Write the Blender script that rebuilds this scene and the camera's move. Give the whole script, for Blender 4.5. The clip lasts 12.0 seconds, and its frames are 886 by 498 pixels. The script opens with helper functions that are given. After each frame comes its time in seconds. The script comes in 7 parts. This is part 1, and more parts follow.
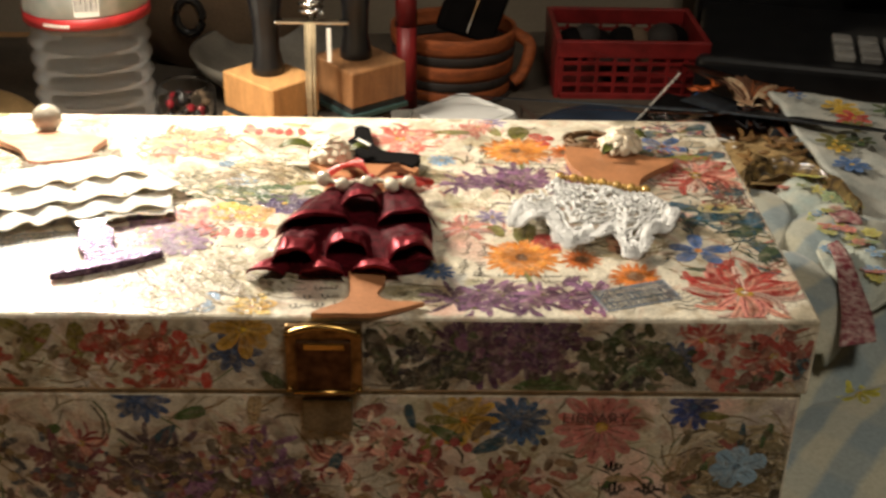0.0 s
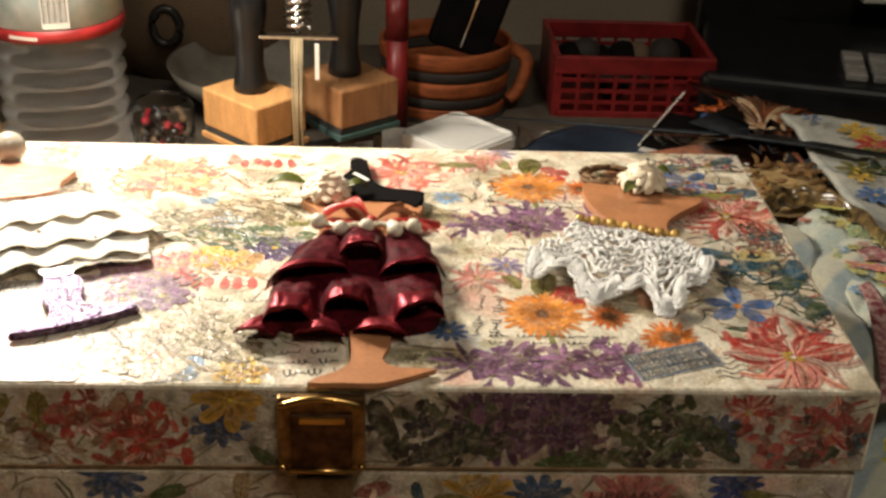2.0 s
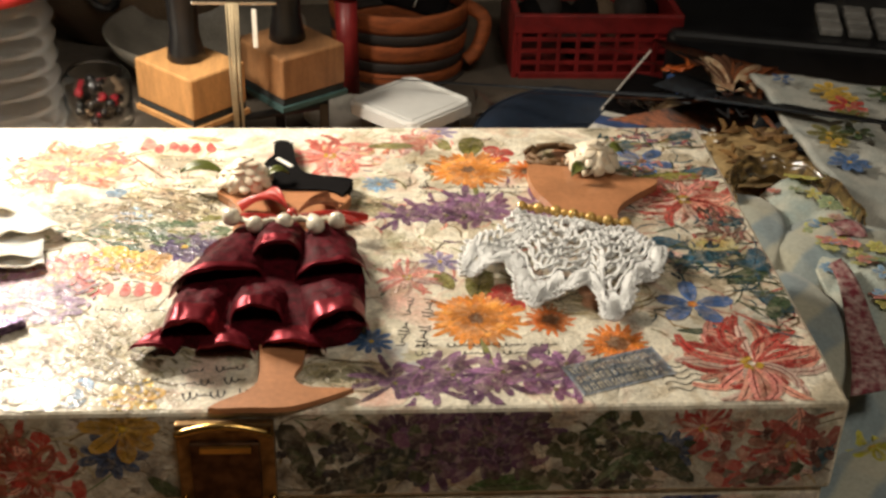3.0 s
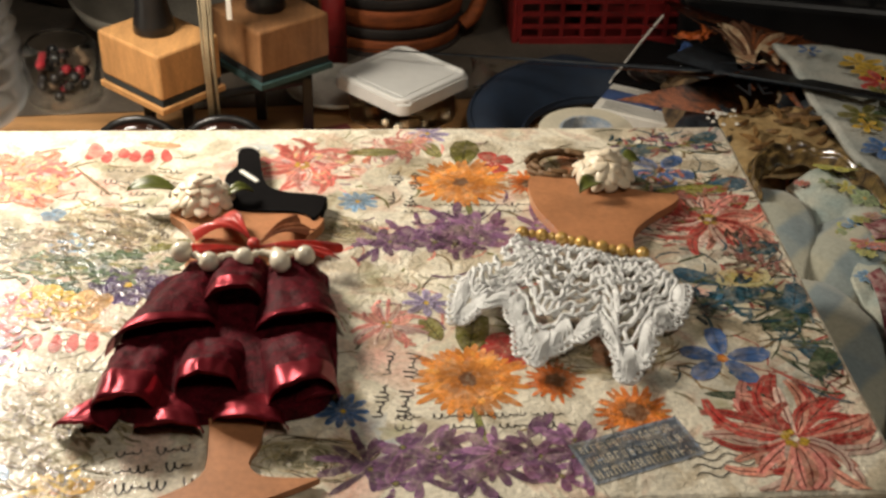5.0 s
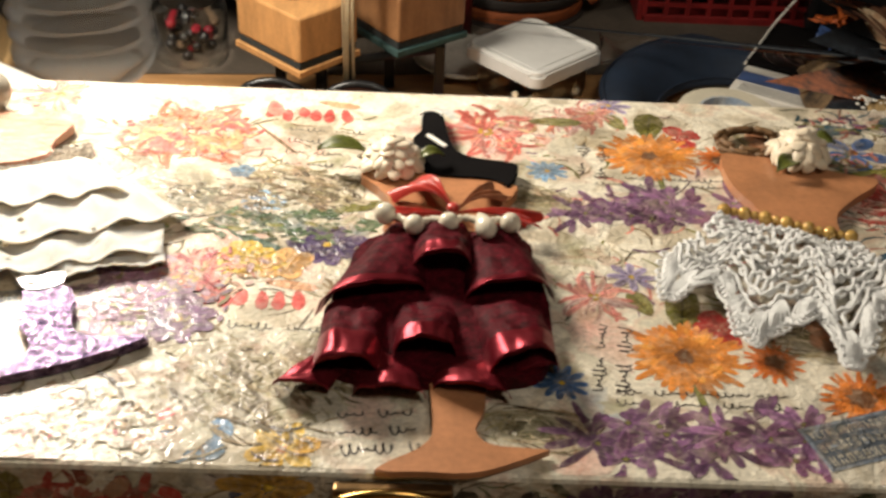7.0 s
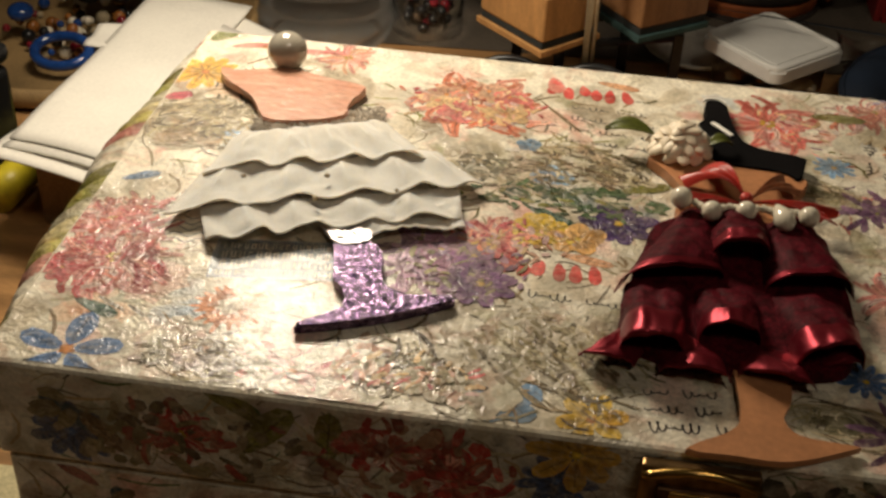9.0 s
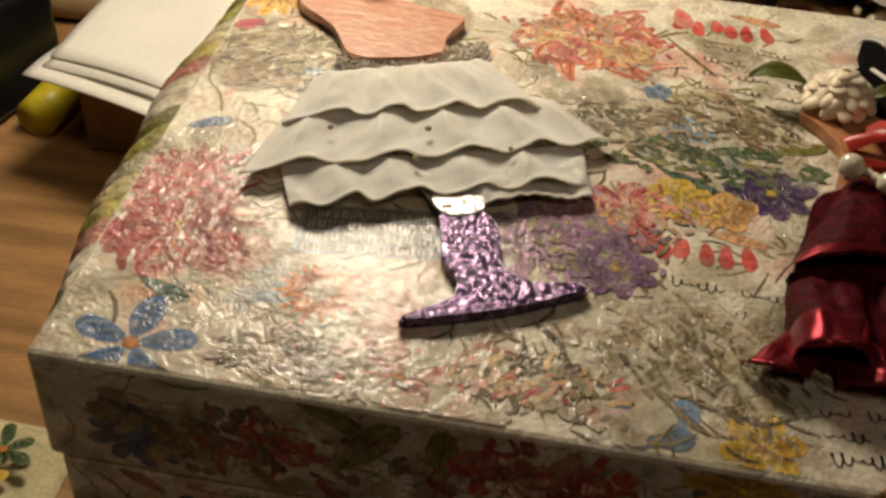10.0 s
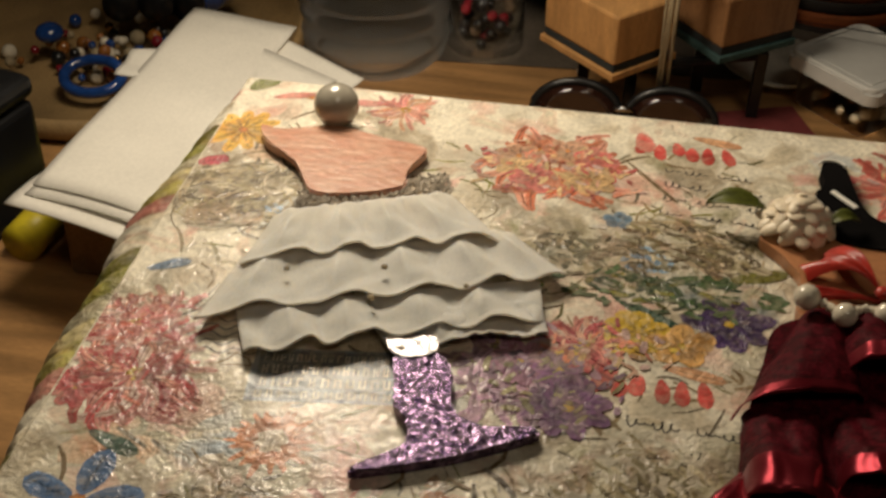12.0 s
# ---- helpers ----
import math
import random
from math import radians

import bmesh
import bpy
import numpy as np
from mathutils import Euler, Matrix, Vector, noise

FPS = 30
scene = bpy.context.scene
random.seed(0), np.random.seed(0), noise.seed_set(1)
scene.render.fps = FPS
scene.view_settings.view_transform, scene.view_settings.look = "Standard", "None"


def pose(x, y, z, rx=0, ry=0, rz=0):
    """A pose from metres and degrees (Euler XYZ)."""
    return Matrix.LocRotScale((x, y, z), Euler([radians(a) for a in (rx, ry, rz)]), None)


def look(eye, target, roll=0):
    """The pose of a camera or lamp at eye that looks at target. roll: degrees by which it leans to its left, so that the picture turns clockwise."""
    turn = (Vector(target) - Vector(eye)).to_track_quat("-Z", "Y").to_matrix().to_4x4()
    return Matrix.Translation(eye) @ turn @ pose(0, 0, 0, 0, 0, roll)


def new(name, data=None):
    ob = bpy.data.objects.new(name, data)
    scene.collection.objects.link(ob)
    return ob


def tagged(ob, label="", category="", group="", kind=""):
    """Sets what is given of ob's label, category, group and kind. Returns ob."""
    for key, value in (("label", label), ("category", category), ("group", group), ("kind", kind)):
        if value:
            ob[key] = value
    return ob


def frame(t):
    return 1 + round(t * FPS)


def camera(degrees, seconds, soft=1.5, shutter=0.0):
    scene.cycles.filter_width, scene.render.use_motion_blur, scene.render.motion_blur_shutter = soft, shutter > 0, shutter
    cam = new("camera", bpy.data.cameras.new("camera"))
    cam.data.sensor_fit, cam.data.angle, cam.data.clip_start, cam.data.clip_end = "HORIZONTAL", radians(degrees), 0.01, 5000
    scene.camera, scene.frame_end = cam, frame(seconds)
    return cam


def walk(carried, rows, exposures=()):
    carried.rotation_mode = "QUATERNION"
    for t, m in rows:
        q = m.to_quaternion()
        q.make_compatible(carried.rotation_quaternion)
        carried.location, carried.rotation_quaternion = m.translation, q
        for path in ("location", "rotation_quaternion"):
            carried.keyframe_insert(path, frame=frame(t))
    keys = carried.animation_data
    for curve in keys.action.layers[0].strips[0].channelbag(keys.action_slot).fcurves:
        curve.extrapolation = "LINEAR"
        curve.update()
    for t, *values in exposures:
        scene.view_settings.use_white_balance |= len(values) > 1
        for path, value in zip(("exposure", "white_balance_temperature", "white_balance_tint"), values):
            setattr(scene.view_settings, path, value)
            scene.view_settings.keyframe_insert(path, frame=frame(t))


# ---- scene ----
cam = camera(40.24, 12.0, soft=2.8, shutter=0.5)
PATH = [
    (0, (0.1736, -0.3074, 0.3009), (0.1841, 0.0447, 0.1113), 1.36),
    (0.5, (0.1828, -0.3052, 0.2986), (0.1984, 0.0475, 0.1106), 1.30),
    (1, (0.1837, -0.2989, 0.2977), (0.1966, 0.0569, 0.1154), 0.97),
    (1.5, (0.1711, -0.2760, 0.2908), (0.1876, 0.0767, 0.1029), 1.89),
    (2, (0.1637, -0.2620, 0.2941), (0.1828, 0.0900, 0.1051), 2.34),
    (2.5, (0.1693, -0.2480, 0.2927), (0.1912, 0.1021, 0.1004), 2.26),
    (3, (0.1817, -0.2258, 0.2894), (0.2060, 0.1178, 0.0861), 1.70),
    (5, (0.1886, -0.1699, 0.2854), (0.2121, 0.1625, 0.0641), 1.59),
    (5.5, (0.1824, -0.1618, 0.2814), (0.2045, 0.1677, 0.0557), 1.99),
    (6, (0.1732, -0.1607, 0.2804), (0.1923, 0.1683, 0.0537), 2.50),
    (6.5, (0.1619, -0.1618, 0.2799), (0.1748, 0.1671, 0.0526), 2.74),
    (8.5, (0.1218, -0.1745, 0.2761), (0.1048, 0.1531, 0.0472), 3.61),
    (9, (0.1160, -0.1724, 0.2786), (0.0771, 0.1497, 0.0447), 2.82),
    (9.5, (0.1101, -0.1492, 0.2682), (0.0747, 0.1654, 0.0237), 3.21),
    (10, (0.0907, -0.1319, 0.2645), (0.0477, 0.1680, 0.0033), 3.33),
    (10.5, (0.0931, -0.1146, 0.2671), (0.0500, 0.1840, 0.0045), 3.09),
    (11, (0.0960, -0.1136, 0.2710), (0.0497, 0.1906, 0.0154), 2.36),
    (11.5, (0.0960, -0.1185, 0.2704), (0.0468, 0.1908, 0.0216), 1.88),
    (12, (0.1019, -0.1223, 0.2738), (0.0491, 0.1931, 0.0336), 1.09),
]
walk(cam, [(t, look(e, g, r)) for t, e, g, r in PATH],
     [(0, 0.55, 6350, 10), (2.5, 0.42, 6300, 10), (5, 0.02, 6150, 10), (6.5, 0.12, 6150, 10), (8.5, -0.6, 6600, 10), (9.0, -1.0, 6750, 10), (9.5, -1.12, 6850, 10), (10.5, -1.33, 6950, 10), (12, -1.52, 6900, 10)])

# ---- light ----
H = 0.112            # height of the box lid over the table
world = bpy.data.worlds.new("world")
scene.world = world
world.use_nodes = True
world.node_tree.nodes["Background"].inputs[0].default_value = (1.0, 0.85, 0.65, 1)
world.node_tree.nodes["Background"].inputs[1].default_value = 0.01
LAMP = Vector((-0.005, 0.225, H + 0.165))

bulb = bpy.data.lights.new("desk_lamp_light", "SPOT")
bulb.energy, bulb.color, bulb.shadow_soft_size = 6.2, (1.0, 0.89, 0.72), 0.045
bulb.spot_size, bulb.spot_blend = radians(140), 0.7
new("desk_lamp_light", bulb).matrix_world = look(LAMP, (0.04, 0.17, H))

# added overhead fill, out of view, to brighten the front of the box
room = bpy.data.lights.new("fill_light", "AREA")
room.energy, room.color, room.size = 6.3, (1.0, 0.90, 0.74), 0.35
new("fill_light", room).matrix_world = look((0.5, -0.7, 1.58), (0.5, -0.69, 0))

# ---- materials ----


def nodes_of(name):
    m = bpy.data.materials.new(name)
    m.use_nodes = True
    return m, m.node_tree.nodes, m.node_tree.links, m.node_tree.nodes["Principled BSDF"]


def surface(name, col, rough=0.6, metal=0.0, grain=900.0, vary=0.18, patch=60.0, patchy=0.2, bump=0.15,
            bumpscale=None, stretch=(1, 1, 1), coat=0.0, sheen=0.0, second=None, trans=0.0, ior=1.45, spec=0.5):
    """A surface of one colour with fine grain and larger patches, and fine relief."""
    m, n, l, b = nodes_of(name)
    tc = n.new("ShaderNodeTexCoord")
    mp = n.new("ShaderNodeMapping")
    mp.inputs["Scale"].default_value = stretch
    l.new(tc.outputs["Object"], mp.inputs["Vector"])
    fine, wide = n.new("ShaderNodeTexNoise"), n.new("ShaderNodeTexNoise")
    fine.inputs["Scale"].default_value, fine.inputs["Detail"].default_value = grain, 3
    wide.inputs["Scale"].default_value, wide.inputs["Detail"].default_value = patch, 4
    for t in (fine, wide):
        l.new(mp.outputs[0], t.inputs["Vector"])
    base = n.new("ShaderNodeMix")
    base.data_type = "RGBA"
    two = second or [c * (1 - 2 * patchy) for c in col]
    base.inputs["A"].default_value, base.inputs["B"].default_value = (*col, 1), (*two, 1)
    ramp = n.new("ShaderNodeMapRange")
    ramp.inputs["From Min"].default_value, ramp.inputs["From Max"].default_value = 0.38, 0.66
    l.new(wide.outputs["Fac"], ramp.inputs["Value"])
    l.new(ramp.outputs[0], base.inputs["Factor"])
    mul = n.new("ShaderNodeMix")
    mul.data_type, mul.blend_type = "RGBA", "MULTIPLY"
    mul.inputs["Factor"].default_value = 1
    gr = n.new("ShaderNodeMapRange")
    gr.inputs["From Min"].default_value, gr.inputs["From Max"].default_value = 0.3, 0.7
    gr.inputs["To Min"].default_value, gr.inputs["To Max"].default_value = 1 - vary, 1 + vary
    l.new(fine.outputs["Fac"], gr.inputs["Value"])
    l.new(base.outputs["Result"], mul.inputs["A"])
    l.new(gr.outputs[0], mul.inputs["B"])
    l.new(mul.outputs["Result"], b.inputs["Base Color"])
    b.inputs["Roughness"].default_value, b.inputs["Metallic"].default_value = rough, metal
    b.inputs["Coat Weight"].default_value, b.inputs["Sheen Weight"].default_value = coat, sheen
    b.inputs["Transmission Weight"].default_value, b.inputs["IOR"].default_value = trans, ior
    b.inputs["Specular IOR Level"].default_value = spec
    if bump:
        bt = fine
        if bumpscale:
            bt = n.new("ShaderNodeTexNoise")
            bt.inputs["Scale"].default_value, bt.inputs["Detail"].default_value = bumpscale, 3
            l.new(mp.outputs[0], bt.inputs["Vector"])
        bp = n.new("ShaderNodeBump")
        bp.inputs["Strength"].default_value, bp.inputs["Distance"].default_value = bump, 0.001
        l.new(bt.outputs["Fac"], bp.inputs["Height"])
        l.new(bp.outputs[0], b.inputs["Normal"])
    return m


def print_material(name, rough=0.5, coat=0.42, wrinkle=0.75, ink=0.45, muddy=0.4, attribute=True, col=(0.74, 0.67, 0.53)):
    """Printed paper under wrinkled varnish: the colour of each printed piece, uneven ink and thin sketched lines."""
    m, n, l, b = nodes_of(name)
    tc = n.new("ShaderNodeTexCoord")
    wide, fine, line = (n.new("ShaderNodeTexNoise") for _ in range(3))
    for t, s, d in ((wide, 130, 3), (fine, 900, 3), (line, 240, 5)):
        t.inputs["Scale"].default_value, t.inputs["Detail"].default_value = s, d
        l.new(tc.outputs["Object"], t.inputs["Vector"])
    line.inputs["Distortion"].default_value = 0.8
    if attribute:
        at = n.new("ShaderNodeAttribute")
        at.attribute_name = "tint"
        source = at.outputs["Color"]
    else:
        rgb = n.new("ShaderNodeRGB")
        rgb.outputs[0].default_value = (*col, 1)
        source = rgb.outputs[0]
    # uneven aged print: drifts of khaki, rose and grey through the colours
    drift = n.new("ShaderNodeTexNoise")
    drift.inputs["Scale"].default_value, drift.inputs["Detail"].default_value = 75, 6
    drift.inputs["Distortion"].default_value = 0.6
    l.new(tc.outputs["Object"], drift.inputs["Vector"])
    hues = n.new("ShaderNodeValToRGB")
    hues.color_ramp.elements[0].position, hues.color_ramp.elements[0].color = 0.30, (0.34, 0.30, 0.22, 1)
    hues.color_ramp.elements[1].position, hues.color_ramp.elements[1].color = 0.74, (0.57, 0.60, 0.60, 1)
    for pos, c in ((0.39, (0.62, 0.54, 0.44)), (0.46, (1, 1, 1)), (0.55, (1, 1, 1)), (0.61, (0.82, 0.60, 0.55)), (0.67, (0.82, 0.78, 0.70))):
        e = hues.color_ramp.elements.new(pos)
        e.color = (*c, 1)
    l.new(drift.outputs["Fac"], hues.inputs["Fac"])
    mud = n.new("ShaderNodeMix")
    mud.data_type, mud.blend_type = "RGBA", "MULTIPLY"
    mud.inputs["Factor"].default_value = muddy
    l.new(source, mud.inputs["A"])
    l.new(hues.outputs["Color"], mud.inputs["B"])
    source = mud.outputs["Result"]
    # thin watery ink: the printed colour fades into the paper in flecks and clouds
    if attribute:
        for scale, lo, hi, most, tone in ((420, 0.48, 0.74, 0.32, (0.66, 0.56, 0.41, 1)), (150, 0.52, 0.76, 0.30, (0.42, 0.33, 0.22, 1))):
            fleck = n.new("ShaderNodeTexNoise")
            fleck.inputs["Scale"].default_value, fleck.inputs["Detail"].default_value = scale, 4
            fleck.inputs["Distortion"].default_value = 1.0
            l.new(tc.outputs["Object"], fleck.inputs["Vector"])
            fr_ = n.new("ShaderNodeMapRange")
            fr_.inputs["From Min"].default_value, fr_.inputs["From Max"].default_value = lo, hi
            fr_.inputs["To Max"].default_value = most
            l.new(fleck.outputs["Fac"], fr_.inputs["Value"])
            mx = n.new("ShaderNodeMix")
            mx.data_type = "RGBA"
            mx.inputs["B"].default_value = tone
            l.new(fr_.outputs[0], mx.inputs["Factor"])
            l.new(source, mx.inputs["A"])
            source = mx.outputs["Result"]
    vr = n.new("ShaderNodeMapRange")
    vr.inputs["From Min"].default_value, vr.inputs["From Max"].default_value = 0.32, 0.68
    vr.inputs["To Min"].default_value, vr.inputs["To Max"].default_value = 0.66, 1.3
    both = n.new("ShaderNodeMix")
    both.inputs["Factor"].default_value = 0.45
    l.new(wide.outputs["Fac"], both.inputs["A"])
    l.new(fine.outputs["Fac"], both.inputs["B"])
    l.new(both.outputs["Result"], vr.inputs["Value"])
    m1 = n.new("ShaderNodeMix")
    m1.data_type, m1.blend_type = "RGBA", "MULTIPLY"
    m1.inputs["Factor"].default_value = 1
    l.new(source, m1.inputs["A"])
    l.new(vr.outputs[0], m1.inputs["B"])
    # thin sketched lines: where a distorted noise crosses its middle
    sub = n.new("ShaderNodeMath")
    sub.operation = "SUBTRACT"
    sub.inputs[1].default_value = 0.5
    l.new(line.outputs["Fac"], sub.inputs[0])
    ab = n.new("ShaderNodeMath")
    ab.operation = "ABSOLUTE"
    l.new(sub.outputs[0], ab.inputs[0])
    lr = n.new("ShaderNodeMapRange")
    lr.inputs["From Min"].default_value, lr.inputs["From Max"].default_value = 0.004, 0.022
    lr.inputs["To Min"].default_value, lr.inputs["To Max"].default_value = ink, 0
    l.new(ab.outputs[0], lr.inputs["Value"])
    gate = n.new("ShaderNodeMapRange")
    gate.inputs["From Min"].default_value, gate.inputs["From Max"].default_value = 0.47, 0.6
    l.new(wide.outputs["Fac"], gate.inputs["Value"])
    gm = n.new("ShaderNodeMath")
    gm.operation = "MULTIPLY"
    l.new(lr.outputs[0], gm.inputs[0])
    l.new(gate.outputs[0], gm.inputs[1])
    m2 = n.new("ShaderNodeMix")
    m2.data_type = "RGBA"
    m2.inputs["B"].default_value = (0.09, 0.06, 0.04, 1)
    l.new(gm.outputs[0], m2.inputs["Factor"])
    l.new(m1.outputs["Result"], m2.inputs["A"])
    l.new(m2.outputs["Result"], b.inputs["Base Color"])
    b.inputs["Roughness"].default_value = rough
    b.inputs["Specular IOR Level"].default_value = 0.3
    b.inputs["Coat Weight"].default_value, b.inputs["Coat Roughness"].default_value = coat, 0.085
    wr = n.new("ShaderNodeTexNoise")
    wr.inputs["Scale"].default_value, wr.inputs["Detail"].default_value = 330, 3
    wr.inputs["Distortion"].default_value = 1.2
    l.new(tc.outputs["Object"], wr.inputs["Vector"])
    # the paper is crinkled in some places, smooth in others
    where = n.new("ShaderNodeTexNoise")
    where.inputs["Scale"].default_value = 28
    l.new(tc.outputs["Object"], where.inputs["Vector"])
    wm = n.new("ShaderNodeMapRange")
    wm.inputs["From Min"].default_value, wm.inputs["From Max"].default_value = 0.44, 0.60
    wm.inputs["To Min"].default_value, wm.inputs["To Max"].default_value = wrinkle * 0.32, wrinkle * 1.05
    l.new(where.outputs["Fac"], wm.inputs["Value"])
    bp = n.new("ShaderNodeBump")
    bp.inputs["Distance"].default_value = 0.0012
    l.new(wm.outputs[0], bp.inputs["Strength"])
    l.new(wr.outputs["Fac"], bp.inputs["Height"])
    for s in ("Normal", "Coat Normal"):
        l.new(bp.outputs[0], b.inputs[s])
    return m


def glass(name, col=(1, 1, 1), rough=0.02, ior=1.45):
    m, n, l, b = nodes_of(name)
    b.inputs["Base Color"].default_value = (*col, 1)
    b.inputs["Transmission Weight"].default_value = 1
    b.inputs["Roughness"].default_value, b.inputs["IOR"].default_value = rough, ior
    return m


PRINT = print_material("printed_paper_varnished", muddy=0.7)
PAPER = print_material("cream_paper_varnished", muddy=0.6, ink=0.28, attribute=False)
CLOTHPRINT = print_material("printed_cotton", muddy=0.25, rough=0.85, coat=0.0, wrinkle=0.15, ink=0.3)
CARDPRINT = print_material("printed_card", muddy=0.1, rough=0.5, coat=0.1, wrinkle=0.03, ink=0.1)
TABLE = surface("varnished_wood_table", (0.42, 0.225, 0.09), 0.38, grain=260, patch=14, stretch=(1, 9, 1), vary=0.2, bump=0.05)
WALL = surface("beige_wall", (0.36, 0.30, 0.22), 0.85, grain=300, patch=4, vary=0.06, bump=0.1)
CEIL = surface("white_ceiling", (0.7, 0.67, 0.6), 0.9, grain=200, patch=3, vary=0.05)
FLOOR = surface("brown_carpet", (0.16, 0.11, 0.07), 0.95, grain=500, patch=9, vary=0.3, bump=0.4)
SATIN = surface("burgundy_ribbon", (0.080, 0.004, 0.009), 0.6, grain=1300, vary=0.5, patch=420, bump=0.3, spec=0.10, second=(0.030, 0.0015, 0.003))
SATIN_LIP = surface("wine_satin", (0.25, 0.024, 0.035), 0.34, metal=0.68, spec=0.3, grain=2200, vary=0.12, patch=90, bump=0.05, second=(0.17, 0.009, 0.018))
LEATHER = surface("tan_card", (0.47, 0.205, 0.09), 0.42, grain=700, vary=0.1, patch=90, patchy=0.1, bump=0.05, coat=0.3)
LEATHER_EDGE = surface("dark_card_edge", (0.12, 0.05, 0.025), 0.6)
FLESH = surface("pink_orange_card", (0.50, 0.20, 0.11), 0.36, grain=500, vary=0.18, patch=120, second=(0.56, 0.30, 0.19), bump=0.25, bumpscale=300, stretch=(1, 3, 1), coat=0.4)
BLACK = surface("black_felt", (0.006, 0.005, 0.005), 0.95, spec=0.08, grain=2000, vary=0.3, bump=0.2)
BLACKGLOSS = surface("black_plastic", (0.012, 0.012, 0.013), 0.28, grain=500, vary=0.1, bump=0.03)
PEARL = surface("cream_pearl", (0.74, 0.66, 0.52), 0.16, grain=400, vary=0.04, patch=300, patchy=0.06, bump=0.0, coat=0.8)
GREYPEARL = surface("grey_pearl", (0.40, 0.36, 0.29), 0.15, grain=400, vary=0.04, patch=200, patchy=0.06, bump=0.0, coat=0.8)
GOLDBEAD = surface("gold_bead", (0.72, 0.44, 0.12), 0.22, metal=0.25, grain=300, vary=0.08, bump=0.0, coat=0.6)
BRASS = surface("worn_brass", (0.56, 0.34, 0.10), 0.24, metal=1.0, grain=600, vary=0.12, patch=150, patchy=0.25, bump=0.05)
CHROME = surface("chrome", (0.7, 0.68, 0.64), 0.12, metal=1.0, grain=300, vary=0.05, bump=0.02)
REDSATIN = surface("red_ribbon", (0.52, 0.035, 0.02), 0.34, grain=1800, vary=0.15, patch=200, bump=0.06, sheen=0.2)
ROSE = surface("cream_ribbon", (0.84, 0.71, 0.52), 0.4, grain=1500, vary=0.1, patch=260, patchy=0.1, bump=0.06, sheen=0.3)
LEAFGREEN = surface("olive_ribbon", (0.10, 0.11, 0.02), 0.35, grain=1200, vary=0.2, patch=200, bump=0.08)
LACE = surface("white_cotton_thread", (0.87, 0.86, 0.83), 0.65, grain=3500, vary=0.12, patch=300, patchy=0.06, bump=0.5, sheen=0.2)
CHIFFON = surface("ivory_cotton_frill", (0.78, 0.70, 0.59), 0.8, grain=2600, vary=0.08, patch=110, patchy=0.06, bump=0.2, sheen=0.2)
for n_ in CHIFFON.node_tree.nodes:
    if n_.type == "BSDF_PRINCIPLED":
        n_.inputs["Subsurface Weight"].default_value, n_.inputs["Subsurface Scale"].default_value = 0.6, 0.004
        n_.inputs["Subsurface Radius"].default_value = (1.0, 0.8, 0.6)
GLITTER = surface("purple_foil", (0.27, 0.19, 0.29), 0.22, metal=0.9, grain=1500, vary=0.6, patch=600, second=(0.03, 0.012, 0.05), bump=1.0, bumpscale=620)
WOOD = surface("pale_beech", (0.52, 0.27, 0.10), 0.5, grain=420, vary=0.14, patch=50, patchy=0.12, bump=0.06, stretch=(6, 1, 1))
WOOD_DARK = surface("brown_wood", (0.30, 0.145, 0.06), 0.5, grain=420, vary=0.14, patch=50, patchy=0.15, bump=0.06, stretch=(6, 1, 1))
FOAM = surface("dark_foam", (0.025, 0.03, 0.03), 0.9, grain=1500, vary=0.3, bump=0.4)
TEAL = surface("teal_felt", (0.04, 0.085, 0.08), 0.9, grain=1500, vary=0.3, bump=0.4)
WHITEPLASTIC = surface("milky_plastic", (0.66, 0.65, 0.62), 0.35, grain=200, vary=0.03, patch=60, patchy=0.04, bump=0.02)
CLEARPLASTIC = glass("clear_plastic", (0.93, 0.91, 0.87), 0.12, 1.2)


def clear_film(name, tint, gloss, rough, cloudy):
    """Thin clear plastic: seen through, with a shine that grows towards the edges."""
    m, n, l, b = nodes_of(name)
    n.remove(b)
    out = n["Material Output"]
    see, shine, mix, edge = n.new("ShaderNodeBsdfTransparent"), n.new("ShaderNodeBsdfGlossy"), n.new("ShaderNodeMixShader"), n.new("ShaderNodeFresnel")
    see.inputs["Color"].default_value = (*tint, 1)
    shine.inputs["Roughness"].default_value = rough
    edge.inputs["IOR"].default_value = gloss
    l.new(edge.outputs[0], mix.inputs["Fac"])
    l.new(see.outputs[0], mix.inputs[1])
    l.new(shine.outputs[0], mix.inputs[2])
    dull, cloud = n.new("ShaderNodeBsdfTranslucent"), n.new("ShaderNodeMixShader")
    dull.inputs["Color"].default_value = (0.9, 0.9, 0.88, 1)
    cloud.inputs["Fac"].default_value = cloudy
    l.new(mix.outputs[0], cloud.inputs[1])
    l.new(dull.outputs[0], cloud.inputs[2])
    l.new(cloud.outputs[0], out.inputs["Surface"])
    return m


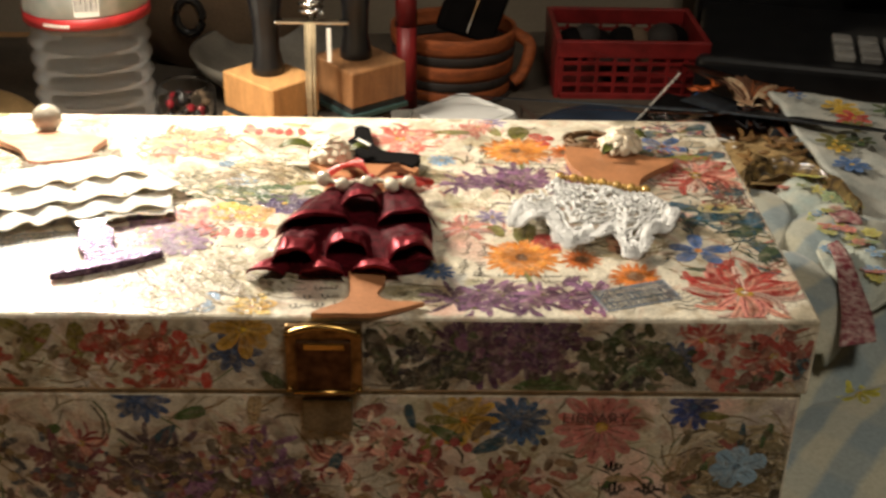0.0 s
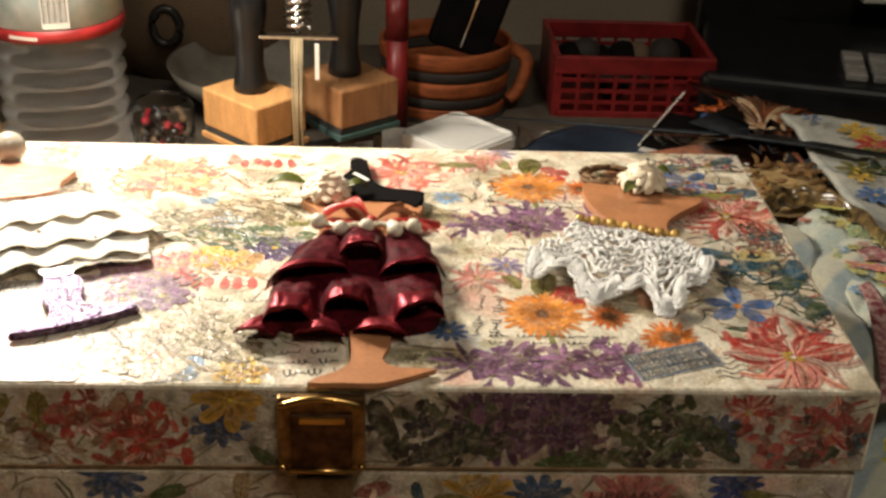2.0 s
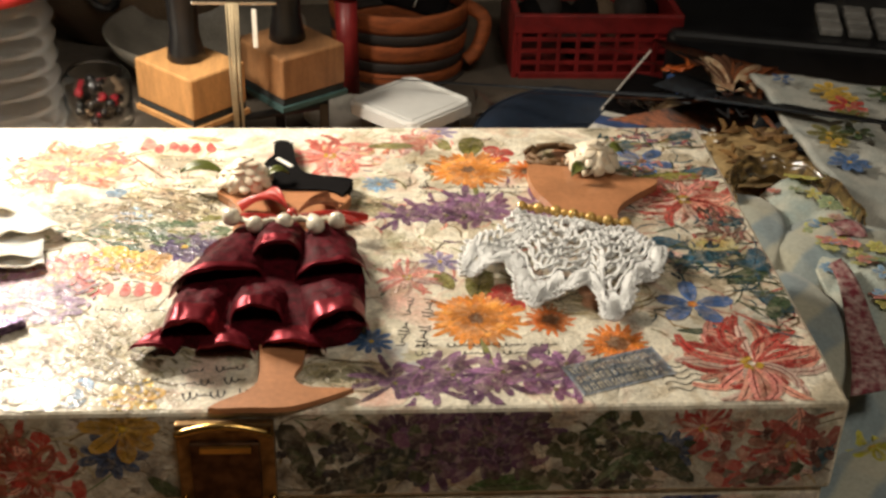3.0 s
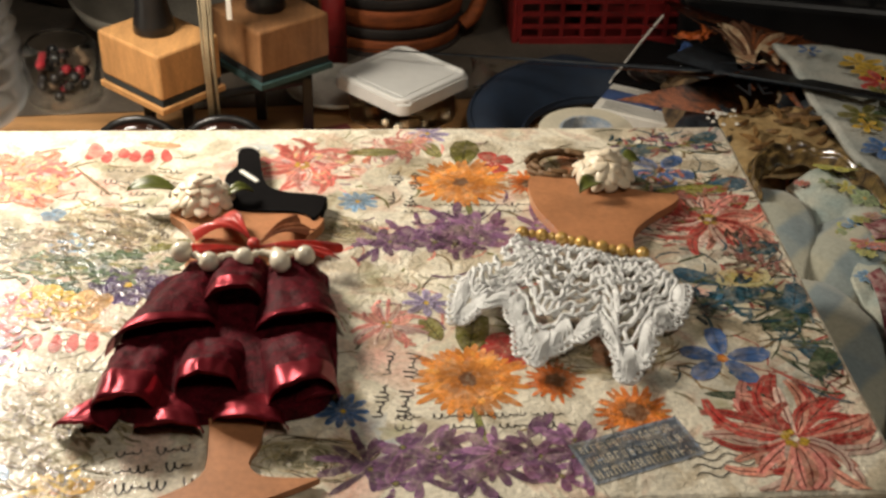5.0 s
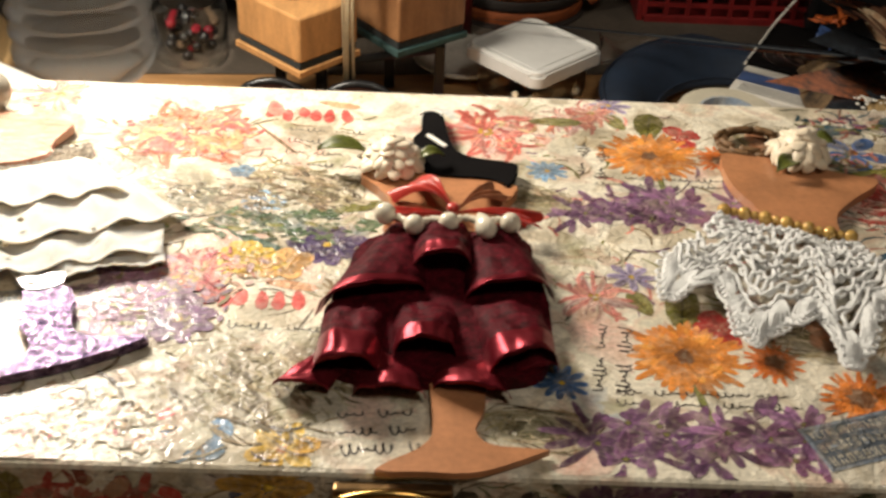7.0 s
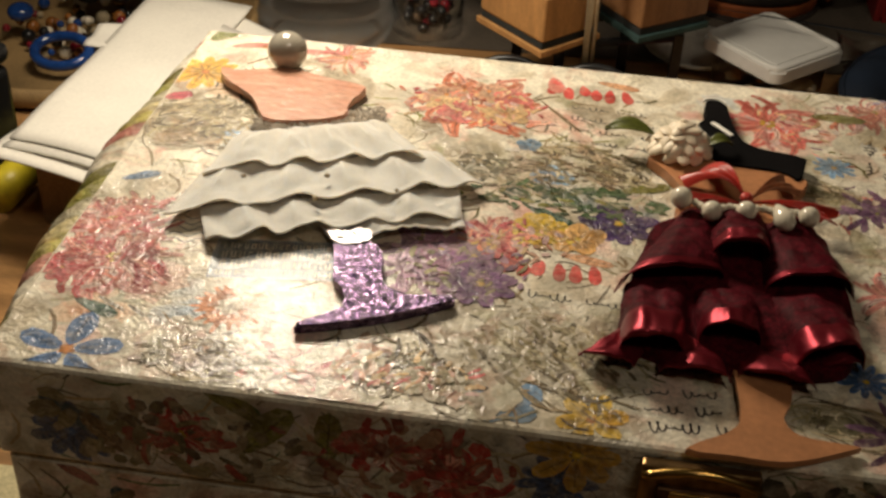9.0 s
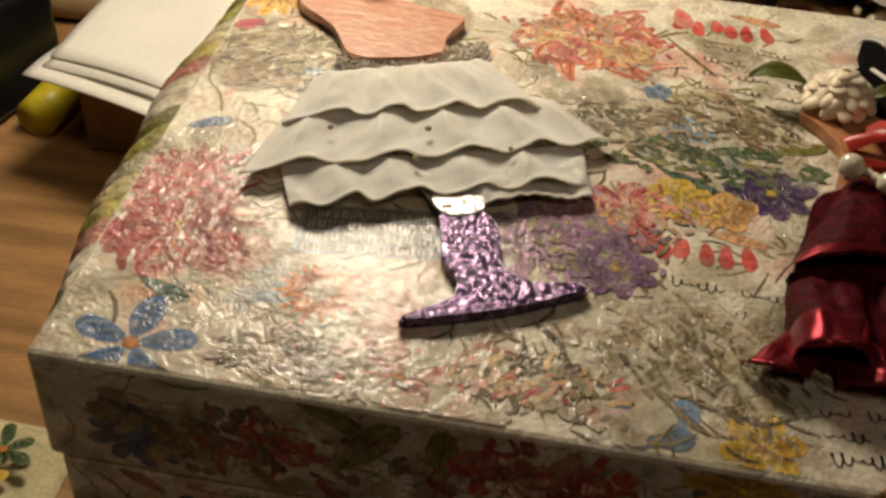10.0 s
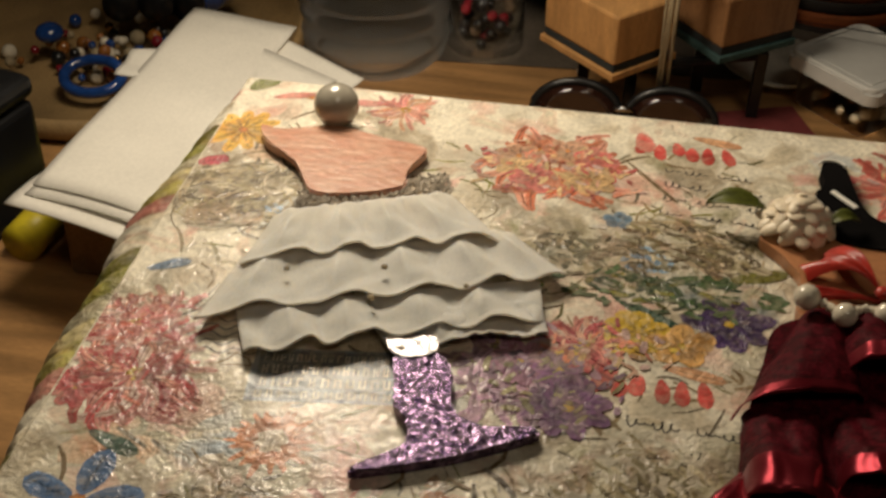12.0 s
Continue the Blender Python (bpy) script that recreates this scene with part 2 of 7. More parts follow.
BOTTLE = clear_film("clear_bottle", (0.96, 0.96, 0.95), 1.28, 0.10, 0.12)
REDPLASTIC = surface("red_plastic", (0.22, 0.016, 0.016), 0.4, grain=400, vary=0.1, bump=0.05)
ORANGE = surface("orange_woven_band", (0.34, 0.085, 0.02), 0.7, grain=900, vary=0.3, patch=90, bump=0.5, stretch=(1, 1, 4))
DARKBAND = surface("dark_woven_band", (0.03, 0.022, 0.018), 0.75, grain=900, vary=0.3, bump=0.5)
NAVY = surface("navy_cloth", (0.008, 0.017, 0.036), 0.7, grain=900, vary=0.15, patch=40, bump=0.15)
MASKING = surface("cream_tape", (0.66, 0.60, 0.46), 0.6, grain=600, vary=0.06, patch=80, patchy=0.05, bump=0.08)
WHITECARD = surface("white_card", (0.80, 0.76, 0.68), 0.6, grain=700, vary=0.05, patch=30, patchy=0.05, bump=0.05)
FROST = glass("frosted_plastic", (0.86, 0.82, 0.74), 0.42, 1.15)
BLUEGLASS = surface("blue_glazed", (0.015, 0.06, 0.24), 0.12, grain=300, vary=0.2, patch=60, bump=0.02, coat=0.6)
AMBER = surface("amber_bead", (0.35, 0.13, 0.03), 0.15, grain=300, vary=0.2, bump=0.0, coat=0.6)
GARNET = surface("garnet_bead", (0.20, 0.012, 0.02), 0.12, grain=300, vary=0.2, bump=0.0, coat=0.6)
YELLOW = surface("yellow_plastic", (0.62, 0.50, 0.03), 0.4, grain=300, vary=0.08, bump=0.02)


def plaid(name, pale, cool):
    """Soft brushed cotton with broad crossing bands."""
    m, n, l, b = nodes_of(name)
    tc = n.new("ShaderNodeTexCoord")
    last = None
    for turn, scale in ((0.75, 13.0), (-0.8, 10.0)):
        mp = n.new("ShaderNodeMapping")
        mp.inputs["Rotation"].default_value = (0, 0, turn)
        l.new(tc.outputs["Object"], mp.inputs["Vector"])
        wv = n.new("ShaderNodeTexWave")
        wv.inputs["Scale"].default_value, wv.inputs["Distortion"].default_value, wv.inputs["Detail"].default_value = scale, 1.2, 2
        wv.inputs["Detail Scale"].default_value = 2.0
        l.new(mp.outputs[0], wv.inputs["Vector"])
        st = n.new("ShaderNodeMapRange")
        st.inputs["From Min"].default_value, st.inputs["From Max"].default_value = 0.35, 0.65
        l.new(wv.outputs["Fac"], st.inputs["Value"])
        if last is None:
            last = st.outputs[0]
        else:
            mx = n.new("ShaderNodeMix")
            mx.inputs["Factor"].default_value = 0.22
            l.new(last, mx.inputs["A"])
            l.new(st.outputs[0], mx.inputs["B"])
            last = mx.outputs["Result"]
    ramp = n.new("ShaderNodeValToRGB")
    ramp.color_ramp.elements[0].color, ramp.color_ramp.elements[1].color = (*cool, 1), (*pale, 1)
    l.new(last, ramp.inputs["Fac"])
    nap = n.new("ShaderNodeTexNoise")
    nap.inputs["Scale"].default_value, nap.inputs["Detail"].default_value = 650, 4
    l.new(tc.outputs["Object"], nap.inputs["Vector"])
    vr = n.new("ShaderNodeMapRange")
    vr.inputs["To Min"].default_value, vr.inputs["To Max"].default_value = 0.72, 1.22
    l.new(nap.outputs["Fac"], vr.inputs["Value"])
    mul = n.new("ShaderNodeMix")
    mul.data_type, mul.blend_type = "RGBA", "MULTIPLY"
    mul.inputs["Factor"].default_value = 1
    l.new(ramp.outputs["Color"], mul.inputs["A"])
    l.new(vr.outputs[0], mul.inputs["B"])
    l.new(mul.outputs["Result"], b.inputs["Base Color"])
    b.inputs["Roughness"].default_value = 0.9
    b.inputs["Specular IOR Level"].default_value = 0.15
    b.inputs["Sheen Weight"].default_value = 0.25
    bp = n.new("ShaderNodeBump")
    bp.inputs["Distance"].default_value, bp.inputs["Strength"].default_value = 0.0008, 0.35
    l.new(nap.outputs["Fac"], bp.inputs["Height"])
    l.new(bp.outputs[0], b.inputs["Normal"])
    return m


QUILT = plaid("pale_blue_plaid_cotton", (0.45, 0.43, 0.33), (0.24, 0.29, 0.30))
TWINE = surface("twine", (0.42, 0.33, 0.20), 0.8, grain=1500, vary=0.25, bump=0.5)
BROWNBAG = surface("brown_canvas", (0.13, 0.085, 0.05), 0.85, grain=900, vary=0.2, patch=12, bump=0.3)
LABELWHITE = surface("label_paper", (0.62, 0.66, 0.66), 0.45, grain=200, vary=0.05, patch=70, second=(0.40, 0.52, 0.52), bump=0.02)
LABELRED = surface("label_red", (0.46, 0.03, 0.03), 0.45, grain=300, vary=0.08, bump=0.02)
INK = surface("black_ink", (0.03, 0.028, 0.03), 0.5, grain=900, vary=0.2, bump=0.0)
GEM = glass("crystal", (0.95, 0.95, 0.98), 0.0, 1.6)
SHADE = surface("lamp_enamel", (0.25, 0.24, 0.22), 0.35, grain=300, vary=0.05, bump=0.03)
STEEL = surface("grey_key", (0.28, 0.27, 0.25), 0.5, grain=300, vary=0.1, bump=0.03)


def glow(name, col, power):
    m, n, l, b = nodes_of(name)
    b.inputs["Emission Color"].default_value, b.inputs["Emission Strength"].default_value = (*col, 1), power
    return m


BULB = glow("lit_bulb", (1.0, 0.83, 0.62), 12.0)
# glow for the added overhead fill lamp
FILL_GLOW = glow("fill_glow", (1.0, 0.84, 0.64), 3.0)

# ---- helpers for meshes ----


def part(name, bm, material, parent=None, label="", smooth=False):
    """Links a bmesh as one mesh object, under its thing or part."""
    bmesh.ops.recalc_face_normals(bm, faces=bm.faces)
    me = bpy.data.meshes.new(name)
    bm.to_mesh(me)
    bm.free()
    for m in (material if isinstance(material, (list, tuple)) else [material]):
        me.materials.append(m)
    if smooth:
        for p in me.polygons:
            p.use_smooth = True
    ob = new(name, me)
    if parent:
        ob.parent = parent
    if label:
        ob["label"] = label
    return ob


def thing(name, label, category, group="", kind=""):
    return tagged(new(name), label, category, group, kind)


def box(lo, hi, bevel=0.0, seg=2, bm=None):
    bm = bm or bmesh.new()
    made = bmesh.ops.create_cube(bm, size=1)["verts"]
    for v in made:
        v.co = Vector([lo[i] + (v.co[i] + 0.5) * (hi[i] - lo[i]) for i in range(3)])
    if bevel:
        edges = list({e for v in made for e in v.link_edges})
        bmesh.ops.bevel(bm, geom=edges, offset=bevel, segments=seg, affect="EDGES", profile=0.5)
    return bm


def lathe(profile, center=(0, 0, 0), n=32, bm=None):
    """A turned body from (radius, height) pairs."""
    bm = bm or bmesh.new()
    rings = []
    for r, z in profile:
        rings.append([bm.verts.new((center[0] + r * math.cos(2 * math.pi * k / n), center[1] + r * math.sin(2 * math.pi * k / n), center[2] + z)) for k in range(n)])
    for a, b in zip(rings, rings[1:]):
        for k in range(n):
            bm.faces.new((a[k], a[(k + 1) % n], b[(k + 1) % n], b[k]))
    for ring in (rings[0], rings[-1]):
        bm.faces.new(ring)
    return bm


def ball(center, r, bm=None, flat=1.0, n=16):
    bm = bm or bmesh.new()
    made = bmesh.ops.create_uvsphere(bm, u_segments=n, v_segments=max(6, n * 2 // 3), radius=r)["verts"]
    for v in made:
        v.co.z *= flat
        v.co += Vector(center)
    return bm


def tube(points, r, n=6, bm=None, closed=False):
    """A round cord along points."""
    bm = bm or bmesh.new()
    pts = [Vector(p) for p in points]
    rings = []
    count = len(pts)
    for i, p in enumerate(pts):
        d = pts[(i + 1) % count if closed else min(i + 1, count - 1)] - pts[i - 1 if closed else max(i - 1, 0)]
        d.normalize()
        side = d.cross(Vector((0, 0, 1)))
        if side.length < 1e-4:
            side = d.cross(Vector((1, 0, 0)))
        side.normalize()
        up = side.cross(d)
        rad = r[i] if isinstance(r, (list, tuple)) else r
        rings.append([bm.verts.new(p + rad * (math.cos(2 * math.pi * k / n) * side + math.sin(2 * math.pi * k / n) * up)) for k in range(n)])
    for i in range(count if closed else count - 1):
        a, b = rings[i], rings[(i + 1) % count]
        for k in range(n):
            bm.faces.new((a[k], a[(k + 1) % n], b[(k + 1) % n], b[k]))
    if not closed:
        bm.faces.new(rings[0])
        bm.faces.new(rings[-1])
    return bm


def at_world(bm, m):
    bmesh.ops.transform(bm, matrix=m, verts=bm.verts)
    return bm


def grid(fn, nu, nv, bm=None, thick=0.0):
    """A sheet fn(u, v) over the unit square, with a back side when it has a thickness."""
    bm = bm or bmesh.new()
    vs = [[bm.verts.new(fn(i / nu, j / nv)) for j in range(nv + 1)] for i in range(nu + 1)]
    faces = [bm.faces.new((vs[i][j], vs[i + 1][j], vs[i + 1][j + 1], vs[i][j + 1])) for i in range(nu) for j in range(nv)]
    if thick:
        bmesh.ops.recalc_face_normals(bm, faces=faces)
        bmesh.ops.solidify(bm, geom=faces, thickness=thick)
    return bm


def plate(outline, z0, z1, bm=None, bevel=0.0):
    """A flat cut-out from an outline of (x, y), from z0 to z1."""
    bm = bm or bmesh.new()
    low = [bm.verts.new((x, y, z0)) for x, y in outline]
    top = [bm.verts.new((x, y, z1)) for x, y in outline]
    n = len(outline)
    bm.faces.new(low[::-1])
    f = bm.faces.new(top)
    for i in range(n):
        bm.faces.new((low[i], low[(i + 1) % n], top[(i + 1) % n], top[i]))
    if bevel:
        bmesh.ops.bevel(bm, geom=list(f.edges), offset=bevel, segments=2, affect="EDGES")
    return bm


def smooth_line(points, n=8, closed=True):
    """A rounded line through a few corners (Catmull-Rom)."""
    out, c = [], len(points)
    for i in range(c if closed else c - 1):
        if closed:
            p = [Vector(points[(i + k) % c]) for k in (-1, 0, 1, 2)]
        else:
            p = [Vector(points[min(max(i + k, 0), c - 1)]) for k in (-1, 0, 1, 2)]
        for k in range(n):
            t = k / n
            out.append(0.5 * ((2 * p[1]) + (p[2] - p[0]) * t + (2 * p[0] - 5 * p[1] + 4 * p[2] - p[3]) * t * t + (3 * p[1] - p[0] - 3 * p[2] + p[3]) * t ** 3))
    if not closed:
        out.append(Vector(points[-1]))
    return out

# ---- printed motifs ----
rnd = random.Random(7)


class Motif:
    """One printed picture: flat coloured pieces, each a hair above the one before."""

    def __init__(self):
        self.v, self.f, self.c, self.z = [], [], [], 0.0

    def fan(self, ring, inner, outer, center=None):
        """A filled piece: inner colour at its centre, outer at its rim."""
        if center is None:
            center = (sum(p[0] for p in ring) / len(ring), sum(p[1] for p in ring) / len(ring))
        k = len(self.v)
        self.v.append((*center, self.z))
        self.c.append(inner)
        for p in ring:
            self.v.append((p[0], p[1], self.z))
            self.c.append(outer)
        n = len(ring)
        for i in range(n):
            self.f.append((k, k + 1 + i, k + 1 + (i + 1) % n))
        self.z += 4e-7

    def stroke(self, pts, width, col, taper=True):
        k, n = len(self.v), len(pts)
        for i, p in enumerate(pts):
            a, b = pts[max(i - 1, 0)], pts[min(i + 1, n - 1)]
            dx, dy = b[0] - a[0], b[1] - a[1]
            s = math.hypot(dx, dy) or 1
            w = width * (0.35 + 0.65 * math.sin(math.pi * (i + 0.5) / n)) if taper else width
            for q in (0.5, -0.5):
                self.v.append((p[0] - dy / s * w * q, p[1] + dx / s * w * q, self.z))
                self.c.append(col)
        for i in range(n - 1):
            self.f.append((k + 2 * i, k + 2 * i + 1, k + 2 * i + 3, k + 2 * i + 2))
        self.z += 4e-7

    def petal(self, x, y, ang, length, width, inner, outer, start=0.1):
        ring = []
        for i in range(10):
            t = 2 * math.pi * i / 10
            a = start + (1 - start) * (0.5 - 0.5 * math.cos(t))
            w = math.sin(t) * width * 0.5 * (0.6 + 0.5 * a) * rnd.uniform(0.85, 1.12)
            ring.append((x + length * a * math.cos(ang) - w * math.sin(ang), y + length * a * math.sin(ang) + w * math.cos(ang)))
        base = (x + length * 0.28 * math.cos(ang), y + length * 0.28 * math.sin(ang))
        self.fan(ring, inner, outer, base)

    def blotch(self, x, y, r, inner, outer, squash=1.0, ang=0.0, rough=0.25, n=16):
        ring = []
        for i in range(n):
            t = 2 * math.pi * i / n
            q = r * (1 + rnd.uniform(-rough, rough))
            a, b = q * math.cos(t), q * squash * math.sin(t)
            ring.append((x + a * math.cos(ang) - b * math.sin(ang), y + a * math.sin(ang) + b * math.cos(ang)))
        self.fan(ring, inner, outer, (x, y))


def shade(c, k):
    return tuple(min(0.9, max(0.004, q * k)) for q in c[:3]) + (1.0,)


CREAM_C = (0.74, 0.67, 0.53, 1)
ORANGE_C, RED_C, PINK_C = (0.70, 0.25, 0.045), (0.50, 0.04, 0.035), (0.66, 0.24, 0.20)
PURPLE_C, BLUE_C, TEAL_C = (0.13, 0.06, 0.12), (0.06, 0.14, 0.32), (0.02, 0.07, 0.10)
OLIVE_C, GREEN_C, YELLOW_C = (0.16, 0.15, 0.025), (0.05, 0.10, 0.03), (0.66, 0.42, 0.04)
BROWN_C, GREY_C, SKY_C = (0.17, 0.11, 0.05), (0.22, 0.22, 0.22), (0.22, 0.36, 0.52)


def fringe_flower(x, y, r, col=ORANGE_C, petals=34, core=(0.12, 0.05, 0.02), core_r=0.16, squash=1.0):
    m = Motif()
    m.blotch(x, y, r * 0.62, shade(col, 0.7), shade(col, 1.0), rough=0.15)
    for ring, k in ((1.0, 1.0), (0.72, 1.25), (0.5, 0.85)):
        for i in range(petals):
            a = 2 * math.pi * (i + rnd.random() * 0.7) / petals
            m.petal(x, y, a, r * ring * rnd.uniform(0.8, 1.08), r * 0.16, shade(col, 0.6 * k), shade(col, k * rnd.uniform(0.75, 1.3)), 0.12)
    m.blotch(x, y, r * core_r, shade(core, 1), shade(core, 1.8))
    return m


def petal_flower(x, y, r, col, petals=5, core=YELLOW_C, turn=0.0, wide=0.6, rows=1, dark=0.45):
    m = Motif()
    for row in range(rows):
        k = 1 - 0.3 * row
        for i in range(petals):
            a = turn + row * 0.5 + 2 * math.pi * (i + rnd.uniform(-0.12, 0.12)) / petals
            ln = r * k * rnd.uniform(0.88, 1.1)
            m.petal(x, y, a, ln, r * wide * k, shade(col, dark), shade(col, rnd.uniform(0.85, 1.35)))
            m.stroke([(x + ln * q * math.cos(a), y + ln * q * math.sin(a)) for q in (0.2, 0.5, 0.85)], r * 0.035, shade(col, 0.35))
    m.blotch(x, y, r * 0.13, shade(core, 1.1), shade(core, 0.5))
    return m


def spider_flower(x, y, r, col=RED_C, second=PINK_C, petals=26, core=YELLOW_C):
    """A chrysanthemum with long curling petals."""
    m = Motif()
    for i in range(petals * 2):
        a = 2 * math.pi * i / petals + rnd.uniform(-0.15, 0.15)
        bend = rnd.uniform(-0.9, 0.9)
        ln = r * rnd.uniform(0.55, 1.08)
        pts = [(x + ln * q * math.cos(a + bend * q * q), y + ln * q * math.sin(a + bend * q * q)) for q in (0.08, 0.3, 0.52, 0.74, 0.9, 1.0)]
        c = rnd.choice((col, second, col, (0.68, 0.30, 0.22), (0.66, 0.46, 0.38)))
        m.stroke(pts, r * rnd.uniform(0.1, 0.17), shade(c, rnd.uniform(0.7, 1.25)))
        m.stroke(pts, r * 0.022, shade(col, 0.35))
    for i in range(8):
        a = rnd.uniform(0, 6.28)
        m.blotch(x + r * 0.1 * math.cos(a), y + r * 0.1 * math.sin(a), r * 0.05, shade(core, 0.9), shade(core, 0.5), n=8)
    return m


def cluster(x, y, w, h, col, count=14, r=0.008):
    """A flower head of many small pointed blossoms."""
    m = Motif()
    for i in range(count):
        cx, cy = x + rnd.uniform(-1, 1) * w / 2, y + rnd.uniform(-1, 1) * h / 2
        k = rnd.uniform(0.6, 1.6)
        for j in range(6):
            a = rnd.random() + j * 1.05
            m.petal(cx, cy, a, r * rnd.uniform(0.6, 1.5), r * rnd.uniform(0.22, 0.42), shade(col, 0.45 * k), shade(col, k * rnd.uniform(0.8, 1.8)))
        m.blotch(cx, cy, r * 0.12, shade(OLIVE_C, 1.5), shade(col, 0.5), n=8)
    return m


def leaf(x, y, ang, length, width, col=GREEN_C):
    m = Motif()
    m.petal(x, y, ang, length, width, shade(col, 1.5), shade(col, 0.8), 0.0)
    for q in range(1, 6):
        px_, py_ = x + length * q / 6.5 * math.cos(ang), y + length * q / 6.5 * math.sin(ang)
        for s in (0.7, -0.7):
            m.stroke([(px_, py_), (px_ + width * 0.3 * math.cos(ang + s), py_ + width * 0.3 * math.sin(ang + s))], width * 0.04, shade(col, 0.45))
    m.stroke([(x + length * q * math.cos(ang), y + length * q * math.sin(ang)) for q in (0, 0.5, 0.98)], width * 0.06, shade(col, 0.4))
    return m


def nest(x, y, w, h, eggs=0, egg=SKY_C, ang=0.0, col=BROWN_C, hollow=0.35, count=110):
    """A bird's nest of many curved straws, with eggs."""
    m = Motif()
    m.blotch(x, y, w * 0.46, shade(col, 1.1), shade(tuple(0.5 * col[j] + 0.5 * CREAM_C[j] for j in range(3)), 1), h / w, ang, 0.2)
    m.blotch(x, y, w * hollow * 0.7, shade(col, 0.35), shade(col, 0.7), h / w, ang, 0.15)
    for i in range(count):
        a0, k, odd = rnd.uniform(0, 6.28), rnd.uniform(hollow, 1.0), rnd.gauss(0, 0.16)
        step = rnd.uniform(0.08, 0.28)
        pts = []
        for q in range(5):
            a = a0 + q * step
            u, v = w / 2 * (k + odd * (q - 2) * 0.5) * math.cos(a), h / 2 * (k + odd * (q - 2) * 0.5) * math.sin(a)
            pts.append((x + u * math.cos(ang) - v * math.sin(ang), y + u * math.sin(ang) + v * math.cos(ang)))
        m.stroke(pts, w * rnd.uniform(0.008, 0.022), shade(rnd.choice((col, (0.40, 0.31, 0.18), (0.30, 0.25, 0.12), (0.10, 0.07, 0.04), (0.55, 0.47, 0.33))), rnd.uniform(0.7, 1.4)))
    for i in range(eggs):
        a = 6.28 * i / max(eggs, 1)
        k = 0.13 * w if eggs > 1 else 0
        m.blotch(x + k * math.cos(a), y + k * math.sin(a) * h / w, w * 0.13, shade(egg, 1.35), shade(egg, 0.7), 0.8, a, 0.04)
    return m


def script(x, y, w, lines=1, gap=0.004, size=0.0022, ang=0.0, col=(0.07, 0.06, 0.06)):
    """Unreadable handwriting: looped lines of ink."""
    m = Motif()
    for k in range(lines):
        length = w * rnd.uniform(0.7, 1.0)
        s, pts = 0.0, []
        ox, oy = x + k * gap * math.sin(ang), y - k * gap * math.cos(ang)
        while s < length:
            word = rnd.uniform(0.005, 0.011)
            pts, steps = [], int(word / 0.00022)
            ph = rnd.uniform(0, 6)
            tall = rnd.uniform(0.6, 1.3)
            for i in range(steps):
                q = i * 0.85 + ph
                u = s + i * 0.00022 + 0.0004 * math.cos(q)
                v = size * 0.5 * tall * (math.sin(q) * (0.55 + 0.45 * math.sin(q * 0.23 + ph)))
                pts.append((ox + u * math.cos(ang) - v * math.sin(ang), oy + u * math.sin(ang) + v * math.cos(ang)))
            if len(pts) > 3:
                m.stroke(pts, size * 0.15, shade(col, 1), taper=False)
            s += word + rnd.uniform(0.0015, 0.004)
    return m


def stamp(x, y, w, h, ang, col=(0.13, 0.15, 0.18)):
    """A grey-blue printed postage block with bars of lettering."""
    m = Motif()

    def quad(u0, v0, u1, v1, c):
        pts = [(u0, v0), (u1, v0), (u1, v1), (u0, v1)]
        m.fan([(x + u * math.cos(ang) - v * math.sin(ang), y + u * math.sin(ang) + v * math.cos(ang)) for u, v in pts], c, c)
    quad(0, 0, w, h, shade(col, 1.6))
    quad(w * 0.03, h * 0.06, w * 0.97, h * 0.94, shade(col, 0.75))
    for v, tall, step in ((0.70, 0.17, 0.050), (0.40, 0.20, 0.062), (0.10, 0.20, 0.075)):
        u = 0.06
        while u < 0.90:
            k = step * rnd.uniform(0.7, 1.0)
            c = shade(CREAM_C, rnd.uniform(0.45, 0.8))
            quad(w * u, h * v, w * (u + k * 0.22), h * (v + tall), c)
            if rnd.random() < 0.8:
                quad(w * (u + k * 0.5), h * v, w * (u + k * 0.70), h * (v + tall), c)
            level = rnd.choice((0.0, 0.4, 0.8))
            quad(w * u, h * (v + tall * level), w * (u + k * 0.7), h * (v + tall * (level + 0.2)), c)
            u += step
    for i in range(26):
        u, v = rnd.uniform(0.04, 0.9), rnd.uniform(0.06, 0.9)
        quad(w * u, h * v, w * (u + rnd.uniform(0.02, 0.09)), h * (v + 0.03), shade(col, rnd.uniform(0.4, 2.4)))
    return m


def postmark(x, y, w, ang=0.0, lines=5, gap=0.0024):
    m = Motif()
    for k in range(lines):
        pts = []
        for i in range(26):
            u, v = w * i / 25, k * gap + 0.0009 * math.sin(i * 0.75)
            pts.append((x + u * math.cos(ang) - v * math.sin(ang), y + u * math.sin(ang) + v * math.cos(ang)))
        m.stroke(pts, 0.00035, shade(GREY_C, 0.4), taper=False)
    return m


def tulips(x, y, w, h, col=RED_C, ang=0.0, count=6):
    """A row of hanging red petals."""
    m = Motif()
    for i in range(count):
        u = (i / (count - 1) - 0.5) * w
        px_, py_ = x + u * math.cos(ang), y + u * math.sin(ang) + rnd.uniform(-0.15, 0.15) * h
        m.petal(px_, py_ + h / 2, -math.pi / 2 + rnd.uniform(-0.25, 0.25) + ang, h * rnd.uniform(0.75, 1.1), w / count * 1.15, shade(col, 1.25), shade(col, rnd.uniform(0.8, 1.3)), 0.0)
    m.petal(x - w * 0.55, y + h * 1.1, -1.3, h * 1.3, w * 0.3, shade(col, 1.2), shade(PINK_C, 1), 0.0)
    return m


